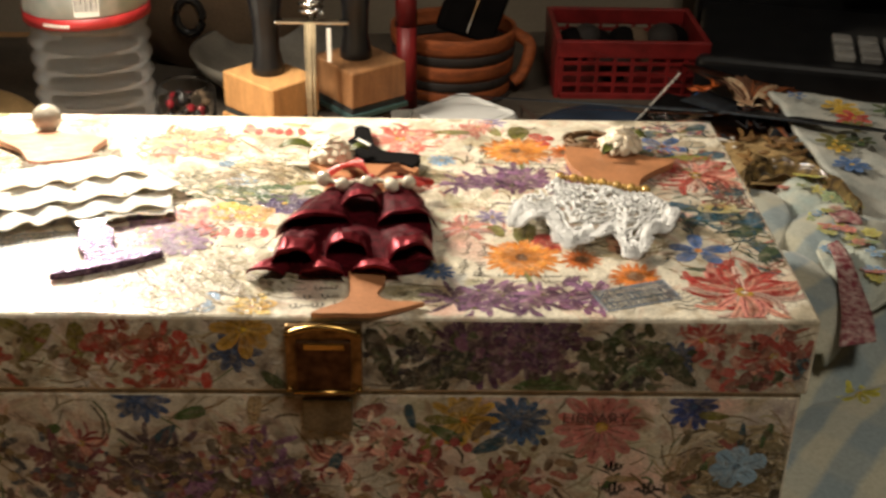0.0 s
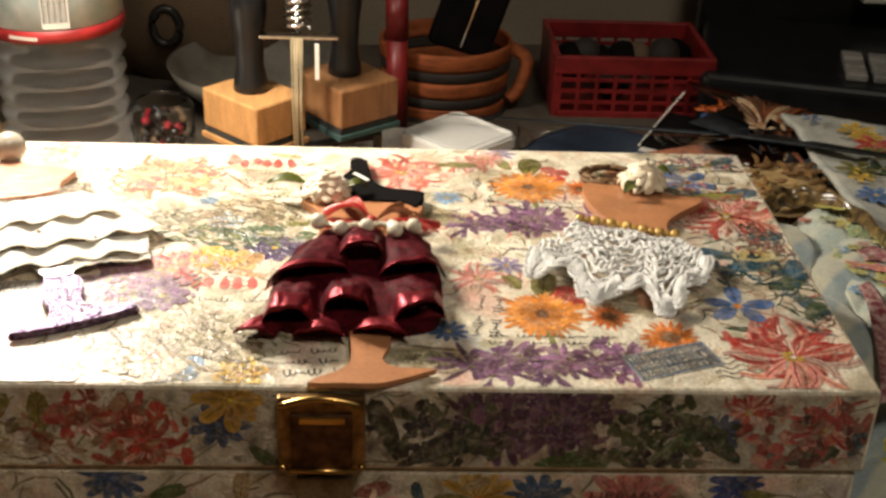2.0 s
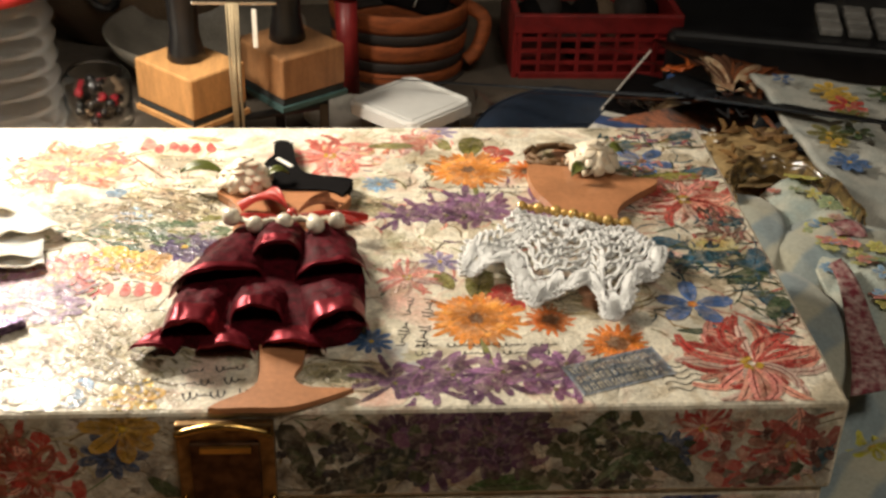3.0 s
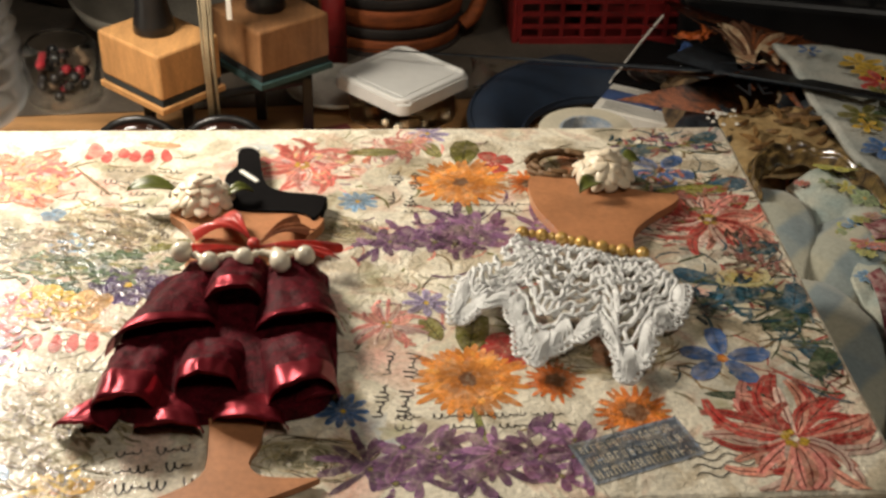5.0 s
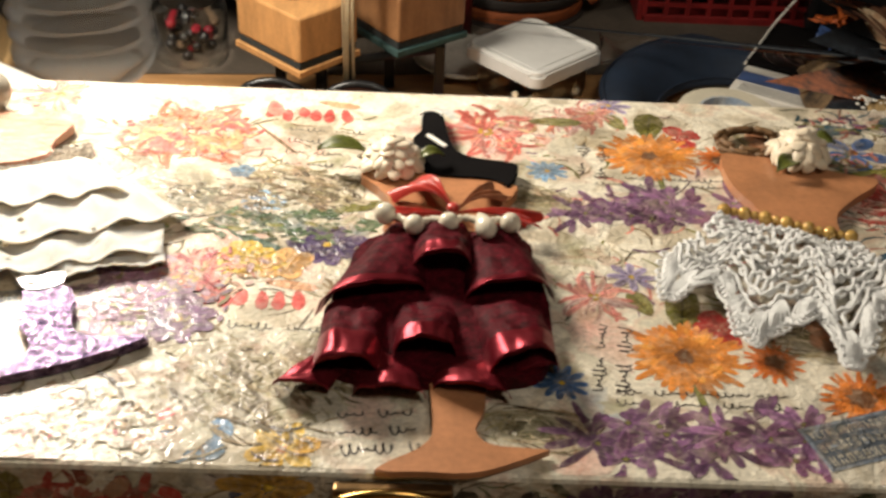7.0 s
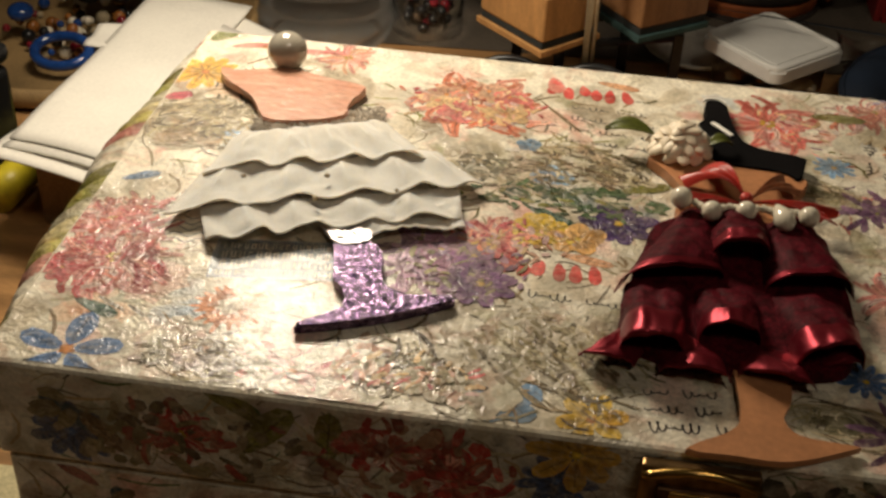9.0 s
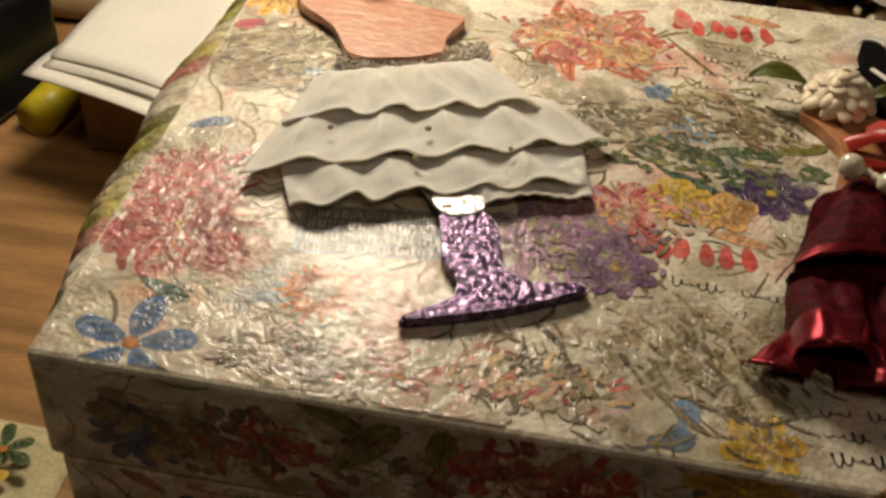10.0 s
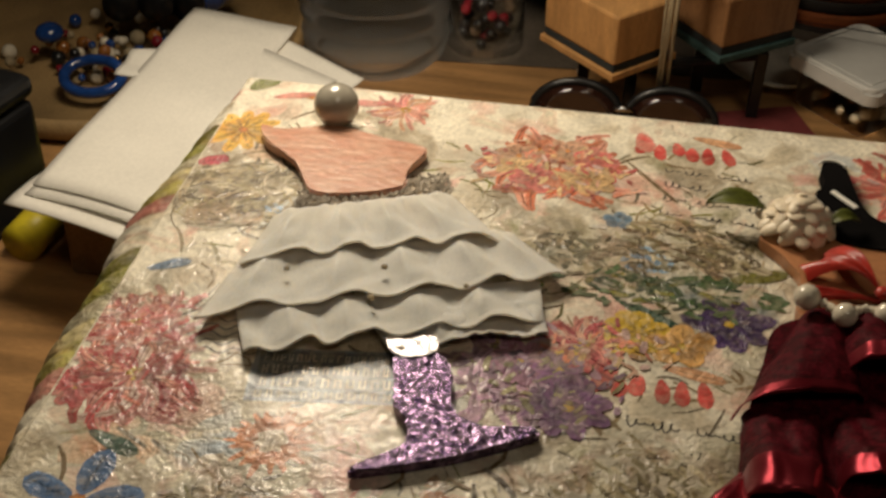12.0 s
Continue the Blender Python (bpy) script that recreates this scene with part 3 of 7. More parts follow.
def sketch(x, y, w, h, count, cols, size=0.006, ang=0.0, spread=1.2):
    """Loose strokes of grass and twigs."""
    m = Motif()
    for i in range(count):
        px_, py_ = x + rnd.uniform(-0.5, 0.5) * w, y + rnd.uniform(-0.5, 0.5) * h
        a, bend = ang + rnd.uniform(-spread, spread), rnd.uniform(-1, 1)
        ln = size * rnd.uniform(0.4, 1.4)
        pts = [(px_ + ln * q * math.cos(a + bend * q), py_ + ln * q * math.sin(a + bend * q)) for q in (0, 0.33, 0.66, 1)]
        m.stroke(pts, rnd.uniform(0.0003, 0.0011), shade(rnd.choice(cols), rnd.uniform(0.6, 1.5)))
    return m


def wash(x, y, w, h, count, cols, r=0.006, thick=(0.35, 0.75)):
    """Soft patches of watercolour over the paper."""
    m = Motif()
    for i in range(count):
        c = rnd.choice(cols)
        k = rnd.uniform(*thick)
        mix = tuple(c[j] * k + CREAM_C[j] * (1 - k) for j in range(3))
        m.blotch(x + rnd.uniform(-0.5, 0.5) * w, y + rnd.uniform(-0.5, 0.5) * h, r * rnd.uniform(0.4, 1.4), shade(mix, 1), shade(tuple(0.4 * mix[j] + 0.6 * CREAM_C[j] for j in range(3)), 1), rnd.uniform(0.4, 1), rnd.uniform(0, 3), 0.3)
    return m


def daub(x, y, w, h, count, cols, size=0.0045, width=0.0014, ang=0.0, spread=3.2):
    """A painted mass of short thick brush strokes, dense in the middle."""
    m = Motif()
    for i in range(count):
        rr, tt = rnd.random() ** 0.6 * 0.5, rnd.uniform(0, 6.283)
        px_, py_ = x + rr * w * math.cos(tt), y + rr * h * math.sin(tt)
        a, bend, ln = ang + rnd.uniform(-spread, spread), rnd.uniform(-0.6, 0.6), size * rnd.uniform(0.3, 0.8)
        pts = [(px_ + ln * q * math.cos(a + bend * q), py_ + ln * q * math.sin(a + bend * q)) for q in (0, 0.3, 0.65, 1)]
        m.stroke(pts, width * rnd.uniform(0.5, 1.5), shade(rnd.choice(cols), rnd.uniform(0.65, 1.4)))
    return m


laid = {"top": [], "front": []}


def lay(name, m, parent, side="top", lift=1.3e-5, limits=None):
    """Lays a motif on the lid's top or on the front of the box, cut off at the edges."""
    x0, x1, y0, y1 = limits
    xs, ys = [p[0] for p in m.v], [p[1] for p in m.v]
    mine = (min(xs), max(xs), min(ys), max(ys))
    level = 1 + max([lv for q, lv in laid[side] if q[0] < mine[1] and q[1] > mine[0] and q[2] < mine[3] and q[3] > mine[2]], default=0)
    laid[side].append((mine, level))
    z0 = 1e-5 + level * lift
    squeeze = min(1.0, lift * 0.9 / max(m.z, 1e-9))
    me = bpy.data.meshes.new(name)
    flat = [(min(max(p[0], x0), x1), min(max(p[1], y0), y1), p[2]) for p in m.v]
    if side == "top":
        pts = [(p[0], p[1], H + z0 + p[2] * squeeze) for p in flat]
    else:
        pts = [(p[0], -z0 - p[2] * squeeze + (0.0012 if parent is body else 0), p[1]) for p in flat]
    me.from_pydata(pts, [], m.f)
    at = me.attributes.new("tint", "FLOAT_COLOR", "POINT")
    at.data.foreach_set("color", [q for c in m.c for q in c])
    me.materials.append(PRINT)
    ob = new(name, me)
    ob.parent = parent
    ob["kind"] = "stuff"
    return ob


# ---- the box ----
BW, BD, SEAM = 0.2973, 0.1575, 0.0845
case = thing("decoupage_box", "wooden keepsake box covered with varnished floral paper cuttings", "box")
body = part("body", box((0.0012, 0.0012, 0), (BW - 0.0012, BD - 0.0012, SEAM - 0.0006), 0.0012), PAPER, case, "lower part papered with dark floral cuttings")
lid = part("lid", box((0, 0, SEAM + 0.0004), (BW, BD, H), 0.0011), PAPER, case, "closed lid covered with cream botanical print")


def bulge(u, v):
    """The puffed, twisted paper wrapping on one end of the lid."""
    y = 0.004 + u * (BD - 0.006)
    lobe = abs(math.sin(math.pi * (u * 21 + v * 1.6 + 0.3 * math.sin(9 * u))))
    out = 0.0092 * math.sin(math.pi * u) ** 0.7 * (1 - 0.12 * math.sin(19 * u)) + 0.0022 * lobe ** 0.6 * math.sin(math.pi * min(1.0, u * 1.02)) ** 0.4
    ang = v * math.pi
    return (-out * math.sin(ang) + 0.0010, y + 0.0006 * math.sin(31 * u + 4 * v), H - 0.0002 + 0.0012 * lobe * math.sin(ang) * (1 - v) - (1 - math.cos(ang)) * 0.5 * 0.024)


def motif_mesh_on(fn, nu, nv, cols):
    me = bpy.data.meshes.new("wrapping")
    vs = [fn(i / nu, j / nv) for i in range(nu + 1) for j in range(nv + 1)]
    fs = [(i * (nv + 1) + j, (i + 1) * (nv + 1) + j, (i + 1) * (nv + 1) + j + 1, i * (nv + 1) + j + 1) for i in range(nu) for j in range(nv)]
    me.from_pydata(vs, [], fs)
    at = me.attributes.new("tint", "FLOAT_COLOR", "POINT")
    cc = []
    for i in range(nu + 1):
        for j in range(nv + 1):
            u, v = i / nu, j / nv
            k = int(u * 21 + v * 1.6 + 0.3 * math.sin(9 * u)) * 5 % len(cols)
            cc += shade(cols[k], 0.85 + 0.6 * noise.noise(Vector((u * 60, v * 9, 0))))
    at.data.foreach_set("color", cc)
    me.materials.append(PRINT)
    for p in me.polygons:
        p.use_smooth = True
    return me


wrap = new("wrapping", motif_mesh_on(bulge, 320, 20, [(0.3, 0.28, 0.06), (0.48, 0.42, 0.12), CREAM_C, (0.5, 0.45, 0.3), (0.5, 0.2, 0.16), OLIVE_C, (0.6, 0.5, 0.25), CREAM_C]))
wrap.parent = lid

TOP = dict(side="top", limits=(0.0012, BW - 0.0012, 0.0012, BD - 0.0012))
BAND = dict(side="front", limits=(0.0012, BW - 0.0012, SEAM + 0.0016, H - 0.0012))
LOW = dict(side="front", limits=(0.0024, BW - 0.0024, 0.0014, SEAM - 0.0018))
SK = [BROWN_C, (0.28, 0.2, 0.1), (0.12, 0.1, 0.07), (0.3, 0.26, 0.16)]

# soft ground of the printed paper
lay("printed_wash", wash(0.15, 0.08, 0.29, 0.15, 130, [PINK_C, OLIVE_C, (0.4, 0.34, 0.22), (0.3, 0.28, 0.2), SKY_C, (0.5, 0.4, 0.28)]), lid, **TOP)
lay("printed_wash", wash(0.07, 0.08, 0.13, 0.15, 70, [PINK_C, (0.36, 0.3, 0.2), (0.26, 0.24, 0.18), BROWN_C, ORANGE_C], 0.007), lid, **TOP)
lay("printed_twig", sketch(0.07, 0.075, 0.13, 0.13, 330, SK + [OLIVE_C], 0.008), lid, **TOP)
lay("printed_twig", sketch(0.22, 0.075, 0.13, 0.13, 70, SK, 0.007), lid, **TOP)

lay("printed_wash", wash(0.272, 0.09, 0.045, 0.13, 60, [TEAL_C, OLIVE_C, (0.2, 0.1, 0.08), PURPLE_C, BROWN_C], 0.007), lid, **TOP)
lay("printed_twig", sketch(0.275, 0.09, 0.042, 0.13, 150, [TEAL_C, (0.05, 0.06, 0.03), BROWN_C, (0.3, 0.06, 0.05)], 0.010), lid, **TOP)
lay("printed_twig", sketch(0.20, 0.10, 0.05, 0.10, 90, [PINK_C, OLIVE_C, (0.35, 0.3, 0.2), PURPLE_C], 0.008), lid, **TOP)
lay("printed_wash", wash(0.155, 0.07, 0.08, 0.13, 60, [(0.3, 0.26, 0.16), OLIVE_C, PINK_C], 0.007), lid, **TOP)

# half with the orange flowers
for dy, dx in ((0.0, 0.0), (0.0865, 0.0042)):
    lay("printed_leaf", leaf(0.2105 + dx, 0.047 + dy, 1.4, 0.016, 0.010, OLIVE_C), lid, **TOP)
    lay("printed_leaf", leaf(0.2045 + dx, 0.052 + dy, 2.0, 0.010, 0.006, (0.22, 0.2, 0.06)), lid, **TOP)
    lay("printed_tulip", petal_flower(0.2195 + dx, 0.0485 + dy, 0.0068, RED_C, 4, RED_C, 0.4, 1.0), lid, **TOP)
    lay("printed_stem", leaf(0.2095 + dx, 0.036 + dy, -1.45, 0.026, 0.0022, (0.2, 0.2, 0.06)), lid, **TOP)
    lay("printed_orange_flower", fringe_flower(0.2097 + dx, 0.0381 + dy, 0.0142), lid, **TOP)
    lay("printed_orange_flower", fringe_flower(0.2290 + dx, 0.0370 + dy, 0.0076, (0.66, 0.17, 0.03), 20, core_r=0.3), lid, **TOP)
    lay("printed_script", script(0.193 + dx, 0.0258 + dy, 0.040, 2, 0.0034), lid, **TOP)
    lay("printed_script", script(0.1895 + dx, 0.026 + dy, 0.024, 2, 0.0052, 0.003, 1.42), lid, **TOP)
    lay("printed_nest", nest(0.2440 + dx, 0.0475 + dy, 0.030, 0.020, 3, (0.45, 0.2, 0.1), 0.15, (0.2, 0.15, 0.06)), lid, **TOP)
    lay("printed_blue_flower", petal_flower(0.1820 + dx * 0.7, 0.0280 + dy, 0.0058, SKY_C if dy else BLUE_C, 11, YELLOW_C, 0, 0.35, 2), lid, **TOP)
    lay("printed_shell", nest(0.1760 + dx, 0.0135 + dy, 0.026, 0.013, 0, ang=-0.15, col=(0.2, 0.17, 0.08)), lid, **TOP)
    lay("printed_pink_flower", spider_flower(0.1920 + dx * 0.5, 0.0585 + dy * 0.98, 0.010, PINK_C, (0.6, 0.4, 0.36), 16), lid, **TOP)
    lay("printed_lilac_flower", petal_flower(0.2016 + dx, 0.0669 + dy, 0.0062, (0.34, 0.28, 0.42), 8, YELLOW_C, 0, 0.4), lid, **TOP)
    lay("printed_purple_blossom", cluster(0.1990 + dx, 0.0115 + dy, 0.026, 0.012, PURPLE_C, 13, 0.0075), lid, **TOP)
    lay("printed_purple_blossom", cluster(0.2215 + dx, 0.0120 + dy, 0.022, 0.012, (0.17, 0.08, 0.15), 12, 0.0075), lid, **TOP)
lay("printed_orange_flower", fringe_flower(0.2451, 0.0254, 0.0098, (0.70, 0.20, 0.03), 24, core_r=0.32), lid, **TOP)
lay("printed_stamp", stamp(0.2330, 0.0040, 0.026, 0.0125, 0.33), lid, **TOP)
lay("printed_postmark", postmark(0.254, 0.006, 0.020, 0.1), lid, **TOP)
lay("printed_postmark", postmark(0.252, 0.092, 0.022, 0.0), lid, **TOP)
for x, y, r in ((0.2775, 0.0165, 0.0200), (0.2800, 0.1035, 0.0190)):
    lay("printed_leaf", leaf(x - 0.016, y + 0.015, -0.1, 0.016, 0.004, (0.03, 0.05, 0.03)), lid, **TOP)
    lay("printed_chrysanthemum", spider_flower(x, y, r, (0.42, 0.05, 0.04), PINK_C, 30), lid, **TOP)
for x, y, r, a in ((0.2688, 0.0438, 0.0112, 0.2), (0.2724, 0.1305, 0.0110, 0.9)):
    lay("printed_blue_star", petal_flower(x, y, r, (0.08, 0.16, 0.38), 5, ORANGE_C, a, 0.55), lid, **TOP)
for x, y, a, ln in ((0.270, 0.066, 0.3, 0.016), (0.276, 0.073, 2.6, 0.013), (0.281, 0.054, 0.5, 0.015), (0.287, 0.050, -0.9, 0.014), (0.284, 0.066, -0.3, 0.013), (0.283, 0.088, 0.2, 0.013), (0.290, 0.060, 1.2, 0.014), (0.288, 0.036, 1.0, 0.013), (0.268, 0.122, 2.6, 0.012), (0.283, 0.122, 0.1, 0.013), (0.262, 0.1415, 0.2, 0.013), (0.284, 0.146, 0.6, 0.012)):
    lay("printed_leaf", leaf(x, y, a, ln, ln * 0.55, rnd.choice((TEAL_C, (0.03, 0.09, 0.14), (0.05, 0.08, 0.04)))), lid, **TOP)
    lay("printed_vine", sketch(x, y, 0.012, 0.010, 8, [(0.05, 0.07, 0.04), TEAL_C], 0.010), lid, **TOP)
lay("printed_yellow_disc", nest(0.2821, 0.0760, 0.017, 0.0095, 0, col=(0.40, 0.34, 0.04), hollow=0.1, count=50), lid, **TOP)
lay("printed_leaf", leaf(0.268, 0.1185, 0.05, 0.022, 0.006, (0.24, 0.24, 0.04)), lid, **TOP)
lay("printed_pink_flower", spider_flower(0.1690, 0.1350, 0.0160, (0.62, 0.13, 0.10), PINK_C, 22), lid, **TOP)
lay("printed_leaf", leaf(0.181, 0.1420, 0.0, 0.016, 0.006, (0.2, 0.18, 0.06)), lid, **TOP)
lay("printed_pink_flower", spider_flower(0.200, 0.148, 0.008, PINK_C, (0.6, 0.4, 0.36), 14), lid, **TOP)

# half with the nests
lay("printed_yellow_flower", petal_flower(0.0075, 0.1300, 0.0105, (0.68, 0.40, 0.07), 11, ORANGE_C, 0, 0.4, 2), lid, **TOP)
lay("printed_petal", leaf(0.0010, 0.1130, 0.4, 0.008, 0.006, (0.45, 0.07, 0.09)), lid, **TOP)
lay("printed_leaf", leaf(0.0030, 0.1500, 1.0, 0.010, 0.008, (0.2, 0.22, 0.08)), lid, **TOP)
for k in range(4):
    lay("printed_petal", leaf(0.010 + 0.009 * k, 0.1475 + 0.001 * k, rnd.uniform(-0.3, 0.5), 0.012, 0.004, rnd.choice((RED_C, PINK_C, ORANGE_C))), lid, **TOP)
lay("printed_pink_flower", spider_flower(0.046, 0.148, 0.010, PINK_C, (0.7, 0.36, 0.2), 16), lid, **TOP)
lay("printed_nest", nest(0.0130, 0.1010, 0.034, 0.028, 0, ang=0.4, col=(0.22, 0.17, 0.10), hollow=0.15, count=160), lid, **TOP)
lay("printed_egg", leaf(0.0200, 0.0960, 0.2, 0.008, 0.006, SKY_C), lid, **TOP)
lay("printed_blue_petal", leaf(0.0045, 0.0705, 0.5, 0.0100, 0.0042, (0.16, 0.26, 0.42)), lid, **TOP)
lay("printed_chrysanthemum", spider_flower(0.0872, 0.1290, 0.0200, (0.62, 0.17, 0.08), (0.66, 0.30, 0.20), 30, (0.4, 0.08, 0.03)), lid, **TOP)
for x, y in ((0.1184, 0.1410), (0.1137, 0.0525)):
    lay("printed_red_tulip", tulips(x, y, 0.020, 0.0075, (0.56, 0.07, 0.06)), lid, **TOP)
    lay("printed_petal", leaf(x + 0.002, y + 0.008, -0.2, 0.013, 0.004, (0.70, 0.34, 0.18)), lid, **TOP)
    lay("printed_script", script(x - 0.004, y - 0.0085, 0.026, 4, 0.0062, 0.0025, -0.05), lid, **TOP)
    lay("printed_twig", leaf(x - 0.014, y - 0.006, -0.9, 0.022, 0.0016, BROWN_C), lid, **TOP)
lay("printed_nest", nest(0.1190, 0.1000, 0.034, 0.022, 0, ang=-0.5, col=(0.22, 0.16, 0.08), count=170), lid, **TOP)
lay("printed_nest", nest(0.1000, 0.0960, 0.028, 0.018, 0, ang=-0.2, col=(0.14, 0.12, 0.07), hollow=0.2, count=140), lid, **TOP)
for x, y, k in ((0.1105, 0.0962, 1.0), (0.1135, 0.0938, 0.9), (0.1095, 0.0930, 0.8), (0.1041, 0.1089, 0.5)):
    lay("printed_egg", nest(x, y, 0.0064, 0.0046, 0, col=shade(SKY_C, 1.3 * k), hollow=0.05, count=0, ang=-0.3), lid, **TOP)
lay("printed_leaf", leaf(0.104, 0.0815, -0.6, 0.022, 0.0055, (0.05, 0.10, 0.05)), lid, **TOP)
lay("printed_leaf", leaf(0.122, 0.0865, -0.05, 0.020, 0.006, (0.10, 0.18, 0.08)), lid, **TOP)
lay("printed_purple_star", petal_flower(0.1283, 0.0765, 0.0090, (0.10, 0.05, 0.16), 6, PURPLE_C, 0.3, 0.45), lid, **TOP)
lay("printed_yellow_flower", petal_flower(0.1106, 0.0697, 0.0075, (0.62, 0.42, 0.08), 5, YELLOW_C, 0.9, 0.7), lid, **TOP)
lay("printed_yellow_flower", petal_flower(0.1190, 0.0675, 0.0070, (0.70, 0.42, 0.18), 5, YELLOW_C, 0.2, 0.7), lid, **TOP)
lay("printed_pink_flower", spider_flower(0.1000, 0.0630, 0.0110, (0.52, 0.10, 0.10), PINK_C, 16), lid, **TOP)
lay("printed_purple_blossom", cluster(0.0890, 0.0530, 0.022, 0.018, (0.34, 0.20, 0.28), 13, 0.0075), lid, **TOP)
lay("printed_purple_flower", petal_flower(0.0985, 0.0450, 0.0085, (0.20, 0.10, 0.20), 7, YELLOW_C, 0.5, 0.45), lid, **TOP)
lay("printed_stamp", stamp(0.0374, 0.0355, 0.030, 0.0105, 0.14, (0.17, 0.19, 0.21)), lid, **TOP)
lay("printed_postmark", postmark(0.018, 0.047, 0.018, 0.12), lid, **TOP)
lay("printed_chrysanthemum", spider_flower(0.0150, 0.0372, 0.0150, (0.46, 0.07, 0.06), PINK_C, 24), lid, **TOP)
lay("printed_pink_flower", spider_flower(0.0090, 0.0520, 0.0130, PINK_C, (0.62, 0.36, 0.3), 18), lid, **TOP)
lay("printed_orange_flower", fringe_flower(0.0457, 0.0263, 0.0095, (0.68, 0.27, 0.12), 18, (0.4, 0.34, 0.26), 0.3), lid, **TOP)
lay("printed_leaf", leaf(0.0120, 0.0225, -0.35, 0.012, 0.0045, (0.06, 0.11, 0.08)), lid, **TOP)
lay("printed_blue_star", petal_flower(0.0170, 0.0060, 0.0128, (0.08, 0.16, 0.32), 5, ORANGE_C, 1.5, 0.5), lid, **TOP)
lay("printed_nest", nest(0.0455, 0.0080, 0.026, 0.013, 5, (0.5, 0.44, 0.4), 0.0, (0.22, 0.17, 0.1), 0.5), lid, **TOP)
lay("printed_lily", petal_flower(0.0640, 0.0085, 0.0110, (0.60, 0.22, 0.18), 6, ORANGE_C, 0.4, 0.4), lid, **TOP)
for k in range(7):
    lay("printed_petal", leaf(0.070 + 0.003 * k, 0.006 + 0.002 * (k % 3), 1.0 + 0.25 * k, 0.014, 0.004, rnd.choice(((0.55, 0.27, 0.12), (0.6, 0.4, 0.25), (0.45, 0.2, 0.1)))), lid, **TOP)
lay("printed_nest", nest(0.1160, 0.0250, 0.036, 0.022, 0, ang=-0.7, col=(0.24, 0.19, 0.11), hollow=0.1, count=170), lid, **TOP)
lay("printed_blue_flower", petal_flower(0.1087, 0.0088, 0.0085, (0.18, 0.30, 0.45), 5, SKY_C, 0.3, 0.8), lid, **TOP)
lay("printed_yellow_flower", petal_flower(0.1259, 0.0055, 0.0080, (0.66, 0.42, 0.05), 6, ORANGE_C, 0.3, 0.6), lid, **TOP)
lay("printed_script", script(0.136, 0.016, 0.018, 3, 0.005, 0.003, 0.1), lid, **TOP)
lay("printed_twig", sketch(0.10, 0.015, 0.06, 0.025, 90, SK, 0.009, -0.8, 0.5), lid, **TOP)

# denser bouquet between the two dresses
PEACH = [(0.62, 0.22, 0.12), (0.60, 0.34, 0.22), (0.55, 0.14, 0.12), (0.66, 0.42, 0.2)]
for k in range(9):
    a = 0.7 * k
    lay("printed_peach_flower", petal_flower(0.088 + 0.0105 * math.cos(a), 0.1290 + 0.0075 * math.sin(a), rnd.uniform(0.004, 0.007), rnd.choice(PEACH), 7, ORANGE_C, a, 0.7, 2), lid, **TOP)
for x, y, w, h, cols in ((0.118, 0.086, 0.036, 0.010, [GREEN_C, OLIVE_C, TEAL_C]), (0.102, 0.099, 0.036, 0.016, [BROWN_C, OLIVE_C, (0.1, 0.1, 0.06)]),
                         (0.075, 0.009, 0.07, 0.016, [OLIVE_C, (0.5, 0.2, 0.1), PINK_C, BROWN_C]), (0.118, 0.026, 0.034, 0.022, [BROWN_C, OLIVE_C, (0.14, 0.11, 0.07)])):
    lay("printed_wash", wash(x, y, w, h, 46, cols, 0.0034, (0.45, 0.9)), lid, **TOP)
for x, y, a, ln, c in ((0.104, 0.090, -0.4, 0.017, (0.05, 0.09, 0.04)), (0.116, 0.0885, 0.1, 0.016, GREEN_C), (0.129, 0.0905, 0.4, 0.014, OLIVE_C), (0.110, 0.078, -0.7, 0.015, (0.04, 0.10, 0.07)), (0.121, 0.0815, -0.2, 0.013, GREEN_C), (0.134, 0.070, 1.8, 0.010, (0.07, 0.04, 0.13)), (0.126, 0.072, 2.5, 0.009, (0.07, 0.04, 0.13))):
    lay("printed_leaf", leaf(x, y, a, ln, ln * 0.36, c), lid, **TOP)
for x, y, r, c, n_, wd in ((0.1290, 0.0760, 0.0095, (0.06, 0.03, 0.11), 7, 0.55), (0.1106, 0.0700, 0.0075, (0.62, 0.40, 0.04), 5, 0.8), (0.1195, 0.0672, 0.0070, (0.70, 0.38, 0.12), 5, 0.8), (0.0985, 0.0450, 0.0088, (0.17, 0.07, 0.17), 8, 0.5), (0.0880, 0.0560, 0.0070, (0.34, 0.15, 0.24), 8, 0.6), (0.0960, 0.0555, 0.0060, (0.24, 0.10, 0.22), 7, 0.6), (0.0050, 0.0330, 0.0060, (0.5, 0.10, 0.10), 8, 0.6)):
    lay("printed_bloom", petal_flower(x, y, r, c, n_, YELLOW_C, 0.4, wd, 2), lid, **TOP)
for x, y, r, c in ((0.0150, 0.0385, 0.0140, (0.46, 0.06, 0.06)), (0.0090, 0.0530, 0.0105, (0.56, 0.20, 0.18)), (0.1000, 0.0640, 0.0085, (0.50, 0.09, 0.10))):
    lay("printed_chrysanthemum", spider_flower(x, y, r, c, PINK_C, 26), lid, **TOP)
for x, y, k in ((0.1105, 0.0965, 1.0), (0.1138, 0.0940, 0.9), (0.1092, 0.0930, 0.8), (0.1041, 0.1089, 0.6)):
    lay("printed_egg", petal_flower(x, y, 0.0036, shade((0.24, 0.38, 0.52), k), 5, SKY_C, 0.3, 0.9), lid, **TOP)
lay("printed_stamp", stamp(0.0374, 0.0385, 0.032, 0.0120, 0.14, (0.10, 0.12, 0.14)), lid, **TOP)

